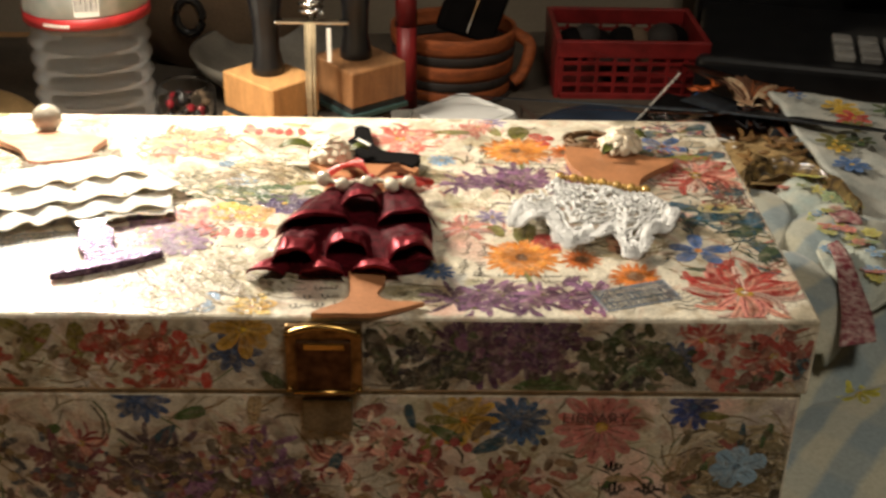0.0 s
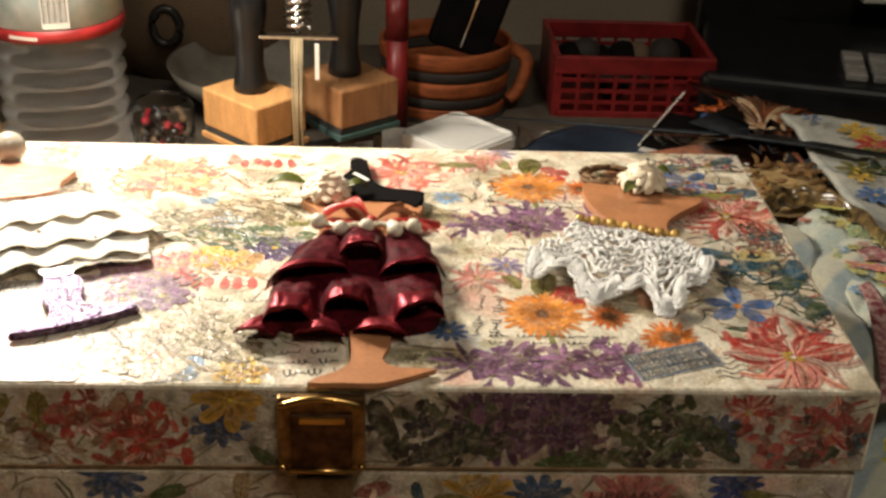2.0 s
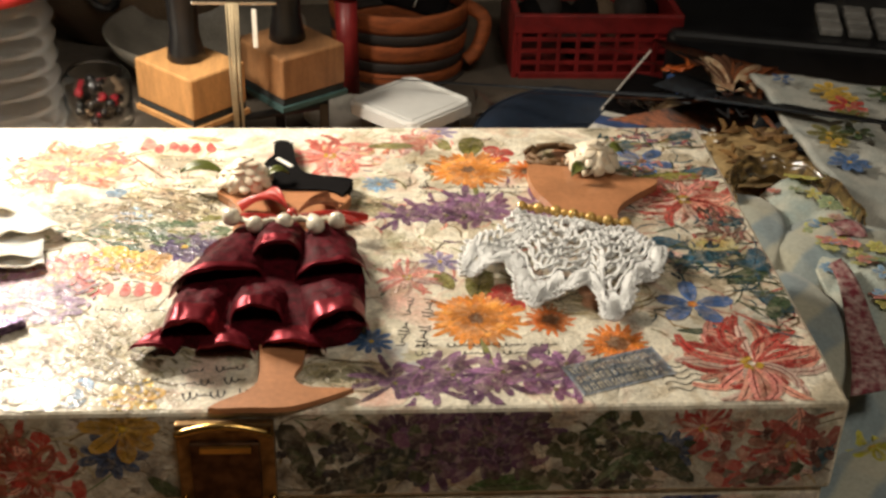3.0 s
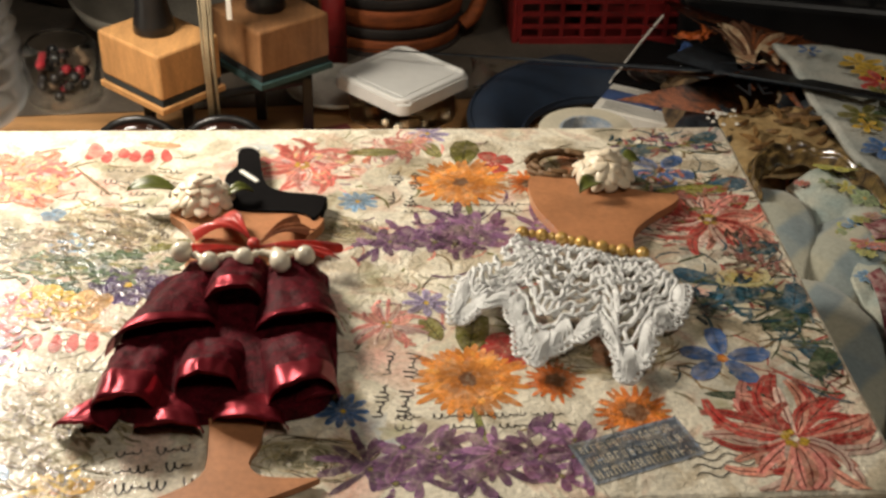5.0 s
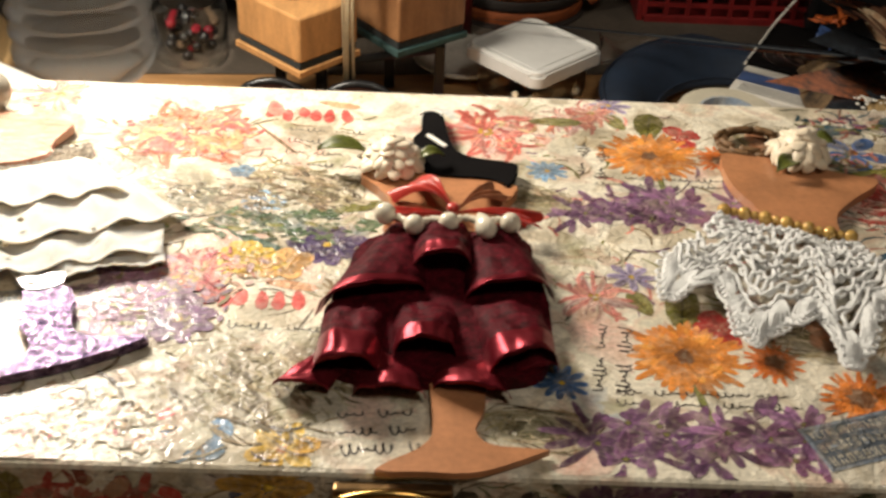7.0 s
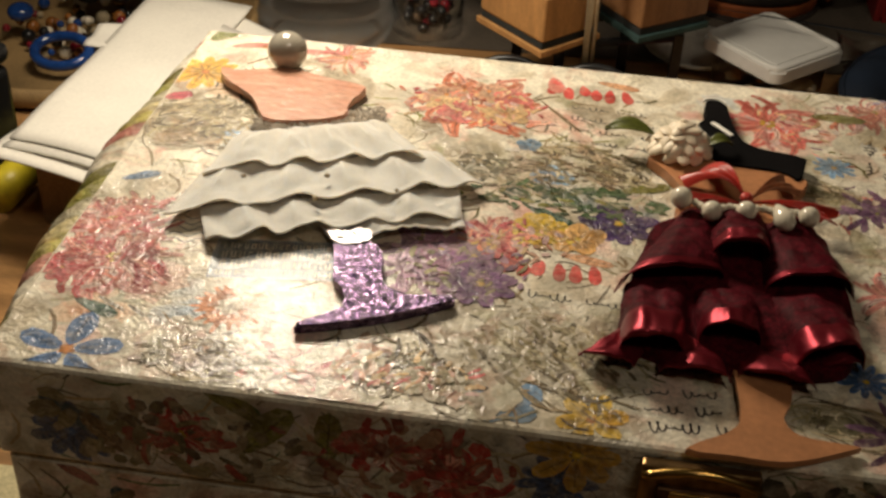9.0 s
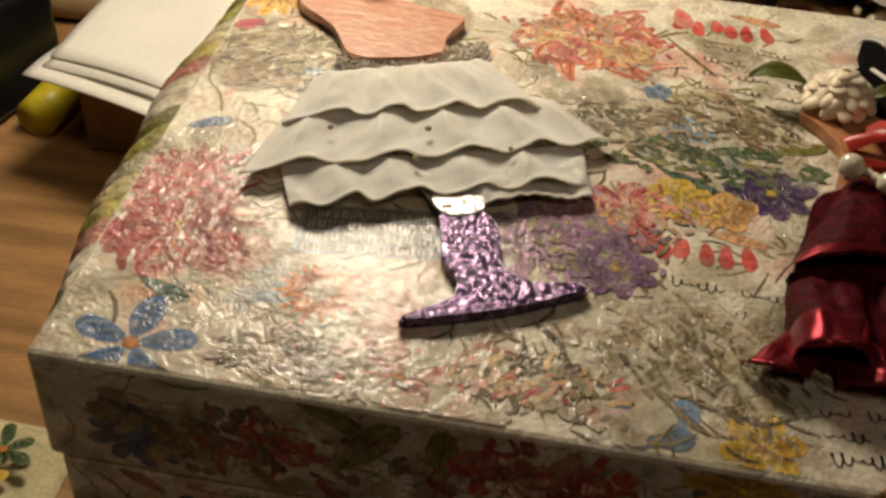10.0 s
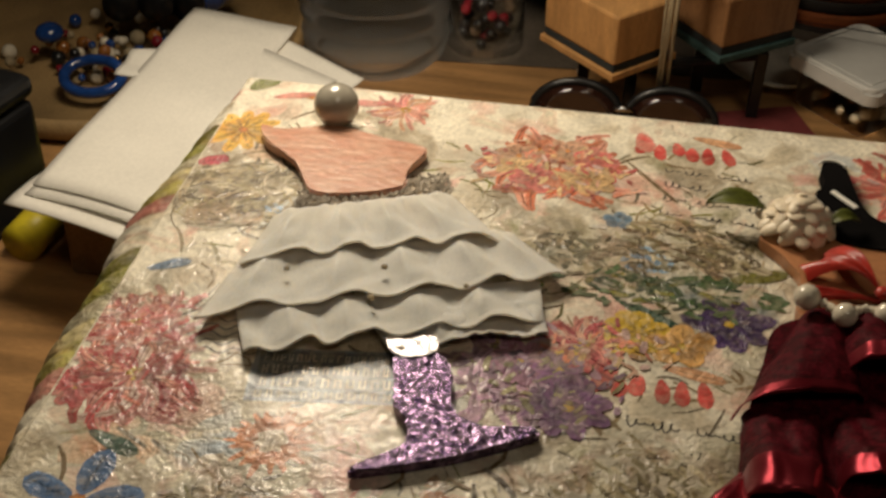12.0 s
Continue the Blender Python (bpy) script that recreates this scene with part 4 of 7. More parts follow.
# painted masses over the prints
KHAKI = [(0.20, 0.16, 0.08), (0.30, 0.25, 0.14), (0.12, 0.09, 0.05), (0.42, 0.36, 0.24)]
ROSY = [(0.58, 0.20, 0.12), (0.62, 0.34, 0.24), (0.50, 0.10, 0.10), (0.66, 0.46, 0.24), (0.60, 0.40, 0.36)]
for x, y, w, h, n_, cols, size, ang, spread in (
        (0.088, 0.128, 0.046, 0.026, 150, ROSY, 0.0055, 0.0, 3.2), (0.016, 0.104, 0.032, 0.026, 190, KHAKI, 0.0050, 0.3, 0.9), (0.027, 0.094, 0.018, 0.012, 60, KHAKI, 0.0045, 0.3, 0.9),
        (0.119, 0.101, 0.036, 0.020, 190, KHAKI, 0.0060, -0.55, 0.5), (0.099, 0.094, 0.034, 0.016, 150, [(0.10, 0.09, 0.05), (0.18, 0.15, 0.09), (0.30, 0.27, 0.19)], 0.0050, -0.2, 0.8),
        (0.112, 0.083, 0.050, 0.012, 130, [GREEN_C, (0.09, 0.14, 0.06), (0.04, 0.07, 0.04), OLIVE_C], 0.0060, -0.2, 0.7), (0.012, 0.046, 0.026, 0.034, 150, [(0.44, 0.06, 0.06), (0.56, 0.22, 0.20), (0.60, 0.38, 0.34), (0.5, 0.12, 0.08)], 0.0065, 0.6, 1.2),
        (0.094, 0.050, 0.030, 0.024, 130, [(0.22, 0.12, 0.20), (0.34, 0.22, 0.30), (0.28, 0.24, 0.12), (0.12, 0.06, 0.12)], 0.0055, 0.8, 1.3), (0.106, 0.064, 0.026, 0.014, 90, ROSY + [(0.62, 0.44, 0.08)], 0.0050, 0.0, 3.0),
        (0.117, 0.024, 0.040, 0.024, 200, KHAKI, 0.0065, -0.75, 0.4), (0.046, 0.008, 0.036, 0.012, 110, KHAKI + [(0.5, 0.44, 0.40)], 0.0045, 0.0, 0.8), (0.086, 0.010, 0.034, 0.014, 110, KHAKI + ROSY, 0.0055, 0.9, 0.8),
        (0.272, 0.067, 0.036, 0.016, 90, [TEAL_C, (0.03, 0.10, 0.16), (0.05, 0.08, 0.05), (0.02, 0.04, 0.06)], 0.0060, 0.3, 1.2), (0.274, 0.116, 0.034, 0.030, 120, [(0.34, 0.06, 0.05), (0.20, 0.10, 0.06), (0.46, 0.18, 0.15), OLIVE_C], 0.0060, 0.4, 1.4),
        (0.286, 0.086, 0.020, 0.022, 80, [(0.20, 0.09, 0.06), (0.10, 0.06, 0.04), (0.30, 0.12, 0.10)], 0.0055, 1.0, 1.0), (0.170, 0.134, 0.034, 0.020, 80, ROSY, 0.0055, 0.0, 3.2), (0.276, 0.146, 0.034, 0.012, 80, [TEAL_C, (0.4, 0.10, 0.10), OLIVE_C, PURPLE_C], 0.0050, 0.2, 1.0)):
    lay("printed_daub", daub(x, y, w, h, n_ * 2 // 3, cols, size, 0.0011, ang, spread), lid, **TOP)

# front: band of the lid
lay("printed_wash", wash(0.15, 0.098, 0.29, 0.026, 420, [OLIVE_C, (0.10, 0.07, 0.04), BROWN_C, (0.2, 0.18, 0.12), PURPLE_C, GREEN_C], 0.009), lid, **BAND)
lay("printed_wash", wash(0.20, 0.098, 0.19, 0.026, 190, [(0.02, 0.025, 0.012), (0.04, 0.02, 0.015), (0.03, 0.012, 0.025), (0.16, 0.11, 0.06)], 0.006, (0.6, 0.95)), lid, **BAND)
lay("printed_twig", sketch(0.15, 0.098, 0.29, 0.026, 160, SK + [GREEN_C], 0.010), lid, **BAND)
for x, z, r in ((0.100, 0.094, 0.0125), (0.086, 0.101, 0.008), (0.285, 0.099, 0.0125), (0.0420, 0.098, 0.009), (0.262, 0.105, 0.008)):
    lay("printed_red_flower", spider_flower(x, z, r, (0.40, 0.035, 0.03), (0.45, 0.10, 0.05), 18), lid, **BAND)
for x, z, r in ((0.1205, 0.0995, 0.0085), (0.255, 0.098, 0.007), (0.0180, 0.0945, 0.0100)):
    lay("printed_blue_flower", petal_flower(x, z, r, (0.04, 0.07, 0.14), 9, BLUE_C, 0, 0.4, 2), lid, **BAND)
lay("printed_yellow_flower", petal_flower(0.1237, 0.1075, 0.0100, (0.5, 0.28, 0.04), 8, YELLOW_C, 0, 0.5), lid, **BAND)
for x, z in ((0.200, 0.103), (0.213, 0.102), (0.190, 0.100)):
    lay("printed_purple_blossom", cluster(x, z, 0.016, 0.010, (0.07, 0.03, 0.07), 10, 0.0085), lid, **BAND)
for x, z, a, ln, c in ((0.170, 0.0875, 0.5, 0.026, (0.02, 0.035, 0.03)), (0.168, 0.092, 2.0, 0.018, (0.03, 0.03, 0.02)), (0.205, 0.0870, 0.1, 0.022, GREEN_C), (0.236, 0.0870, 0.7, 0.016, (0.12, 0.17, 0.09)), (0.232, 0.100, 0.9, 0.014, (0.04, 0.06, 0.02)), (0.240, 0.105, -0.5, 0.016, (0.03, 0.06, 0.02)), (0.262, 0.088, 2.4, 0.018, (0.03, 0.04, 0.02)), (0.274, 0.088, 0.3, 0.016, (0.05, 0.06, 0.02)), (0.055, 0.095, 0.9, 0.018, OLIVE_C), (0.060, 0.104, 2.4, 0.016, OLIVE_C), (0.073, 0.094, 1.5, 0.016, OLIVE_C), (0.128, 0.093, -0.8, 0.012, (0.05, 0.07, 0.03)), (0.225, 0.0905, 1.8, 0.012, (0.5, 0.43, 0.32)), (0.012, 0.104, -0.6, 0.014, TEAL_C), (0.030, 0.090, 2.3, 0.014, BROWN_C), (0.292, 0.090, 1.3, 0.014, TEAL_C)):
    lay("printed_leaf", leaf(x, z, a, ln, ln * 0.42, c), lid, **BAND)

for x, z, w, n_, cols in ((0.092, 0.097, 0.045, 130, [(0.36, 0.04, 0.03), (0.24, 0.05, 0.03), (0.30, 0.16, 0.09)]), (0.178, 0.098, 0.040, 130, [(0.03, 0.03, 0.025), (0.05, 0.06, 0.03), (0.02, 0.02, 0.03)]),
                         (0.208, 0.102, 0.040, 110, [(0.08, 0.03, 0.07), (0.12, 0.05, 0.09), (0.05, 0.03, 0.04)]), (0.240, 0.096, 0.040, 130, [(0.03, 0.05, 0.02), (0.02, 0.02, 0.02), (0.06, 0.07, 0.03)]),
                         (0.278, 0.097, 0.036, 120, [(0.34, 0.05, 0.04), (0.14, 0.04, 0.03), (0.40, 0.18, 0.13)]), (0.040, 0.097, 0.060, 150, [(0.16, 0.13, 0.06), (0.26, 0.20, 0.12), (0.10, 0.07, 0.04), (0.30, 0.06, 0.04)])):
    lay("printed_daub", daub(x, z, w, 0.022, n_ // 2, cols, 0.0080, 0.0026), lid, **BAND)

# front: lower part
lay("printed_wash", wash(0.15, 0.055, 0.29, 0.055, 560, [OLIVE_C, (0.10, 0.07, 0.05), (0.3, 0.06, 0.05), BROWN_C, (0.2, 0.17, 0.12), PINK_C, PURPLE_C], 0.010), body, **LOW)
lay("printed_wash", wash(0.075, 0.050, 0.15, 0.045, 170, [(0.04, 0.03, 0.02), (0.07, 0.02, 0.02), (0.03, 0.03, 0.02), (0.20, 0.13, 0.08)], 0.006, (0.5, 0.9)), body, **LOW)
lay("printed_twig", sketch(0.15, 0.055, 0.29, 0.055, 260, SK + [GREEN_C], 0.012), body, **LOW)
for x, z, r, c in ((0.2082, 0.0734, 0.0105, (0.04, 0.10, 0.20)), (0.2627, 0.0795, 0.0090, (0.03, 0.06, 0.22)), (0.0909, 0.0805, 0.0095, (0.04, 0.09, 0.20)), (0.030, 0.060, 0.011, (0.04, 0.06, 0.14))):
    lay("printed_blue_flower", petal_flower(x, z, r, c, 13, BLUE_C, 0, 0.32, 2), body, **LOW)
lay("printed_pink_flower", petal_flower(0.2340, 0.0715, 0.0150, (0.50, 0.17, 0.15), 14, YELLOW_C, 0.1, 0.34, 2, 0.8), body, **LOW)
lay("printed_yellow_flower", petal_flower(0.1905, 0.0740, 0.0110, (0.50, 0.30, 0.05), 12, ORANGE_C, 0, 0.35, 2), body, **LOW)
lay("printed_nest", nest(0.2785, 0.0560, 0.046, 0.034, 0, col=(0.11, 0.085, 0.04), hollow=0.4, count=200), body, **LOW)
lay("printed_blue_flower", petal_flower(0.2790, 0.0560, 0.0095, (0.26, 0.40, 0.52), 5, (0.1, 0.2, 0.3), 0.3, 0.85, dark=0.9), body, **LOW)
for x, z, r in ((0.150, 0.058, 0.011), (0.165, 0.064, 0.010), (0.178, 0.056, 0.010), (0.070, 0.064, 0.009), (0.120, 0.066, 0.009), (0.10, 0.045, 0.014), (0.205, 0.05, 0.012)):
    lay("printed_red_flower", spider_flower(x, z, r, (0.22, 0.025, 0.03), (0.34, 0.10, 0.09), 16), body, **LOW)
for k in range(110):
    x, z = rnd.uniform(0.01, 0.29), rnd.uniform(0.012, 0.078)
    if 0.198 < x < 0.268 and z > 0.058:
        continue
    lay("printed_leaf", leaf(x, z, rnd.uniform(0, 6.28), rnd.uniform(0.006, 0.014), rnd.uniform(0.0025, 0.006), rnd.choice((OLIVE_C, GREEN_C, BROWN_C, TEAL_C, (0.16, 0.12, 0.06), (0.30, 0.10, 0.08), (0.34, 0.24, 0.12)))), body, **LOW)
for k in range(8):
    lay("printed_purple_blossom", cluster(rnd.uniform(0.04, 0.14), rnd.uniform(0.03, 0.06), 0.016, 0.012, rnd.choice((PURPLE_C, (0.06, 0.04, 0.05), (0.1, 0.03, 0.04))), 8, 0.008), body, **LOW)
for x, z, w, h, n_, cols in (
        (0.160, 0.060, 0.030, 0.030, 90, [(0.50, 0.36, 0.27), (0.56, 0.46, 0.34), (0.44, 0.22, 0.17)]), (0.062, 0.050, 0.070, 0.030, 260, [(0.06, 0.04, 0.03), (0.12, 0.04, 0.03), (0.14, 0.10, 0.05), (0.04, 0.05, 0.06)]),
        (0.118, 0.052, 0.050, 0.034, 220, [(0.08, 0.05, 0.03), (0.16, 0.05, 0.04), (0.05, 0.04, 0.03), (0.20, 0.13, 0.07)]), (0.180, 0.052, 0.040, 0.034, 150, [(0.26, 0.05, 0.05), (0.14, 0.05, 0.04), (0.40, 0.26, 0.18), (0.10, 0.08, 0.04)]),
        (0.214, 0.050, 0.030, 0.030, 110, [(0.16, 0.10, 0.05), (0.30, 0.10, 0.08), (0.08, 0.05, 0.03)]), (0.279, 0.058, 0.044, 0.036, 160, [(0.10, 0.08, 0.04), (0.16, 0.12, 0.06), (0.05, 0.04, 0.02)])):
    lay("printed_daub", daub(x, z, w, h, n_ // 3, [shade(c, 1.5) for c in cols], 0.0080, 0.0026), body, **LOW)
lay("printed_blue_flower", petal_flower(0.2790, 0.0560, 0.0095, (0.26, 0.40, 0.52), 6, (0.1, 0.2, 0.3), 0.3, 0.75, dark=0.9), body, **LOW)
lay("printed_script", script(0.236, 0.056, 0.014, 2, 0.009, 0.006), body, **LOW)


def lettering(text, size, parent, m, name="lettering"):
    cu = bpy.data.curves.new(name, "FONT")
    cu.body, cu.size, cu.extrude = text, size, 0.00002
    tmp = bpy.data.objects.new(name, cu)
    me = bpy.data.meshes.new_from_object(tmp)
    bpy.data.objects.remove(tmp)
    me.materials.clear()
    me.materials.append(m)
    ob = new(name, me)
    ob.parent = parent
    return ob


word = lettering("LIBRARY", 0.0056, body, surface("faded_brown_ink", (0.16, 0.07, 0.06), 0.6))
word.matrix_basis = pose(0.2215, 0.0004, 0.0735, 90, 0, 0)

# brass clasp on the front
clasp = part("clasp", box((0.1362, -0.0032, 0.0868), (0.1592, -0.0004, 0.1105), 0.0006), surface("bronzed_brass", (0.32, 0.19, 0.08), 0.36, metal=0.9, grain=500, patch=200, patchy=0.3), case, "worn brass suitcase clasp")
arch = [(0.1365 + 0.0225 * i / 12, 0.1085 + 0.0026 * math.sin(math.pi * i / 12)) for i in range(13)]
bm = bmesh.new()
tube([(x, -0.0042, z) for x, z in arch], 0.0010, 8, bm)
part("rim", bm, BRASS, clasp, smooth=True)
part("tongue", box((0.1395, -0.0046, 0.0885), (0.1558, -0.0030, 0.1060), 0.0005), surface("dull_brass", (0.14, 0.07, 0.035), 0.45, metal=0.9, grain=500, patch=200, patchy=0.3), clasp)
part("bar", tube([(0.1385, -0.0052, 0.0885), (0.1572, -0.0052, 0.0885)], 0.0008), BRASS, clasp, smooth=True)
part("slot", box((0.1418, -0.0053, 0.1035), (0.1540, -0.0044, 0.1058), 0.0004), BRASS, clasp)
for x in (0.1372, 0.1583):
    part("rivet", ball((x, -0.0036, 0.0885), 0.0012, flat=0.8, n=10), BRASS, clasp, smooth=True)
part("catch_plate", box((0.1405, -0.0022, 0.0715), (0.1560, -0.0002, 0.0835), 0.0006), surface("grey_brass", (0.24, 0.20, 0.13), 0.4, metal=0.7, patch=200), body)

# ---- room and table ----
structure = dict(kind="structure")
TABLE_TOP = (-0.75, -0.32, 1.15, 0.60)
table = thing("table", "brown varnished wooden work table holding the craft things", "table")
part("tabletop", box((TABLE_TOP[0], TABLE_TOP[1], -0.03), (TABLE_TOP[2], TABLE_TOP[3], 0), 0.003), TABLE, table)
for x in (-0.70, 1.05):
    for y in (-0.28, 0.50):
        part("leg", box((x, y, -0.74), (x + 0.05, y + 0.05, -0.0302), 0.003), TABLE, table)
mat = thing("felt_mat", "flat grey-brown felt mat on the wooden table", "mat")
part("felt", at_world(box((-0.14, 0.0, 0.0001), (0.50, 0.21, 0.0009), 0.0003), pose(0.0, 0.3815, 0, 0, 0, 4.5)), surface("grey_brown_felt", (0.080, 0.062, 0.045), 0.9, grain=700, vary=0.2, patch=25, bump=0.3), mat)
X0, X1, Y0, Y1, Z0, Z1 = -1.4, 2.0, -2.2, 0.64, -0.74, 1.66
for name, lo, hi, m in (("floor", (X0, Y0, Z0 - 0.05), (X1, Y1, Z0), FLOOR), ("ceiling", (X0, Y0, Z1), (X1, Y1, Z1 + 0.05), CEIL),
                        ("wall_north", (X0, Y1, Z0), (X1, Y1 + 0.1, Z1), WALL), ("wall_south", (X0, Y0 - 0.1, Z0), (X1, Y0, Z1), WALL),
                        ("wall_west", (X0 - 0.1, Y0, Z0), (X0, Y1, Z1), WALL), ("wall_east", (X1, Y0, Z0), (X1 + 0.1, Y1, Z1), WALL)):
    ob = part(name, box(lo, hi), m)
    tagged(ob, "plain " + {"floor": "brown carpet floor", "ceiling": "white ceiling"}.get(name, "beige painted room wall"), name.split("_")[0], kind="structure")

lampobj = thing("desk_lamp", "enamelled metal desk lamp shining down on the box", "lamp")
prof = [(0.016, 0.075), (0.02, 0.07), (0.03, 0.055), (0.055, 0.012), (0.062, -0.012), (0.060, -0.012), (0.053, 0.011), (0.028, 0.053), (0.012, 0.066)]
sh = part("shade", lathe(prof, LAMP + Vector((0, 0, 0.03)), 40), SHADE, lampobj, "grey enamel shade", True)
part("bulb", ball(LAMP + Vector((0, 0, 0.052)), 0.018), BULB, lampobj, "lit warm bulb", True)
part("arm", tube(smooth_line([LAMP + Vector((0, 0, 0.1)), LAMP + Vector((-0.15, 0.08, 0.22)), Vector((-0.42, 0.42, 0.4)), Vector((-0.45, 0.46, 0.01))], 8, False), 0.006, 8), SHADE, lampobj, smooth=True)
part("base", lathe([(0.07, 0.0), (0.07, 0.012), (0.06, 0.018), (0.01, 0.022)], (-0.45, 0.46, 0)), SHADE, lampobj, smooth=True)
# unseen lamp body, added at the overhead fill light
cl = thing("fill_lamp", "unseen round overhead lamp added to go with the fill light", "lamp")
part("diffuser", lathe([(0.16, 0.0), (0.17, -0.02), (0.12, -0.045), (0.01, -0.055)], (0.5, -0.7, Z1)), FILL_GLOW, cl, smooth=True)

# ---- dress ornaments on the lid ----
BASE = H + 0.0018


def ribbon_rose(x, y, z, r, parent, name="ribbon_flower"):
    """A rose of many folded ribbon petals."""
    bm = bmesh.new()
    q = random.Random(int(x * 1e4))
    for ring, n in ((1.0, 13), (0.76, 11), (0.5, 8), (0.25, 4), (0.0, 1)):
        for i in range(n):
            a = 2 * math.pi * (i + q.uniform(-0.25, 0.25) + 0.5 * (ring < 0.9)) / n
            made = bmesh.ops.create_uvsphere(bm, u_segments=12, v_segments=8, radius=r * 0.27)["verts"]
            tilt = Matrix.Rotation(a, 4, "Z") @ Matrix.Rotation(radians(10 + 30 * ring + q.uniform(-28, 28)), 4, "Y") @ Matrix.Rotation(q.uniform(-0.6, 0.6), 4, "Z") @ Matrix.Diagonal((1.2, 0.8, 0.34, 1))
            at = Vector((x + r * 0.78 * ring * math.cos(a), y + r * 0.78 * ring * math.sin(a), z + r * (0.25 + 0.62 * (1 - ring ** 1.5))))
            for v in made:
                v.co += v.co.normalized() * r * 0.05 * math.sin(9 * v.co.y / r + i)
                v.co = at + (tilt @ v.co)
    return part(name, bm, ROSE, parent, "cream satin ribbon rose", True)


def ribbon_leaf(x, y, z, ang, ln, w, parent):
    def at(u, v):
        s = (v - 0.5) * 2
        ww = w * math.sin(math.pi * min(0.98, max(0.02, u))) ** 0.7
        px_, py_ = u * ln, s * ww * 0.5
        return (x + px_ * math.cos(ang) - py_ * math.sin(ang), y + px_ * math.sin(ang) + py_ * math.cos(ang), z + 0.0022 * math.sin(u * 3) + 0.0010 * s * s)
    return part("ribbon_leaf", grid(at, 12, 6, thick=0.0003), LEAFGREEN, parent, "olive green ribbon leaf", True)


# burgundy dress
def ribbon_loop(top_left, top_right, hem_left, hem_right, low, high, seed, v0=0.0, v1=1.0, side=2.6, nu=26, nv=18):
    """A ribbon loop over the skirt: it rises from its sewn top to an open hem, whose edge curls in."""
    a, b, c, d = (Vector((*p, 0)) for p in (top_left, top_right, hem_left, hem_right))

    def at(u, v):
        v = v0 + (v1 - v0) * v
        s = 2 * u - 1
        w = min(v, 1.0)
        p = a.lerp(b, u).lerp(c.lerp(d, u), w)
        arch = max(0.0, 1 - abs(s) ** side) ** 0.5
        rise = low + (high - low) * min(1.0, w / 0.68) ** 1.3
        q = Vector((u * 2.6 + seed, w * 2.2, seed * 1.7))
        z = rise * arch + 0.0011 * noise.noise(q) * arch + 0.0005 * noise.noise(q * 2.7)
        back = 0.0
        if v > 1.0:
            k = (v - 1.0) / 0.2
            z -= 0.0016 * k * arch
            back = 0.0012 * math.sin(k * 2.2)
        sag = 0.0014 * (1 - s * s) * w
        return (p.x + 0.0004 * noise.noise(q * 3), p.y - sag + back, BASE + max(0.0002, z))
    return grid(at, nu, nv)


red = thing("dress_ornament", "burgundy satin ruffled dress cut-out with pearls and red bow", "ornament", "dress ornaments on the lid")
torso = smooth_line([(0.1355, 0.1050), (0.1400, 0.0985), (0.1440, 0.0900), (0.1430, 0.0780), (0.1580, 0.0740), (0.1735, 0.0770), (0.1700, 0.0880), (0.1762, 0.1000), (0.1700, 0.1045), (0.1560, 0.1070), (0.1450, 0.1080)], 5)
part("torso", plate([(p.x, p.y) for p in torso], BASE - 0.0014, BASE + 0.0014, bevel=0.0003), [LEATHER], red, "tan card bodice")
blk = smooth_line([(0.1490, 0.1246), (0.1512, 0.1275), (0.1508, 0.1345), (0.1522, 0.1388), (0.1545, 0.1396), (0.1568, 0.1360), (0.1580, 0.1265), (0.1600, 0.1180), (0.1640, 0.1140), (0.1756, 0.1118), (0.1762, 0.1085), (0.1738, 0.1000), (0.1693, 0.1035), (0.1537, 0.1050), (0.1500, 0.1120), (0.1486, 0.1184)], 4)
part("shoulder_drape", plate([(p.x, p.y) for p in blk], BASE - 0.0012, BASE + 0.0021, bevel=0.0003), BLACK, red, "black felt collar and neck")
part("tie", box((0.1511, 0.1205, BASE + 0.0021), (0.1525, 0.1285, BASE + 0.0026), 0.0002), WHITECARD, red, "white paper strip").matrix_basis = Matrix.Translation((0.1548, 0.1215, 0)) @ Matrix.Rotation(radians(40), 4, "Z") @ Matrix.Translation((-0.1515, -0.1245, 0))
part("neck_ring", tube([(0.1535 + 0.0030 * math.cos(a / 10 * 3.1416), 0.1362 + 0.0022 * math.sin(a / 10 * 3.1416), BASE + 0.0023) for a in range(11)], 0.0004, 6), WHITECARD, red, smooth=True)
under = smooth_line([(0.1415, 0.076), (0.1345, 0.060), (0.1315, 0.045), (0.1310, 0.030), (0.1400, 0.0245), (0.1530, 0.0240), (0.1690, 0.0245), (0.1790, 0.0300), (0.1805, 0.050), (0.1780, 0.065), (0.1745, 0.077)], 6)
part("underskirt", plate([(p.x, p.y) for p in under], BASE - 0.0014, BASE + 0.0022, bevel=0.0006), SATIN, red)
for k, (tl, tr, hl, hr, low, high) in enumerate((
        ((0.1312, 0.0345), (0.1375, 0.0315), (0.1222, 0.0220), (0.1335, 0.0207), 0.0016, 0.0034),
        ((0.1390, 0.0310), (0.1500, 0.0310), (0.1385, 0.0198), (0.1535, 0.0192), 0.0018, 0.0048),
        ((0.1530, 0.0315), (0.1690, 0.0320), (0.1550, 0.0218), (0.1706, 0.0200), 0.0018, 0.0046),
        ((0.1720, 0.0370), (0.1800, 0.0380), (0.1712, 0.0268), (0.1816, 0.0300), 0.0018, 0.0036))):
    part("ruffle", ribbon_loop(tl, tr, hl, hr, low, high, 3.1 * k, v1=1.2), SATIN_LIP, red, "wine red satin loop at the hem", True)
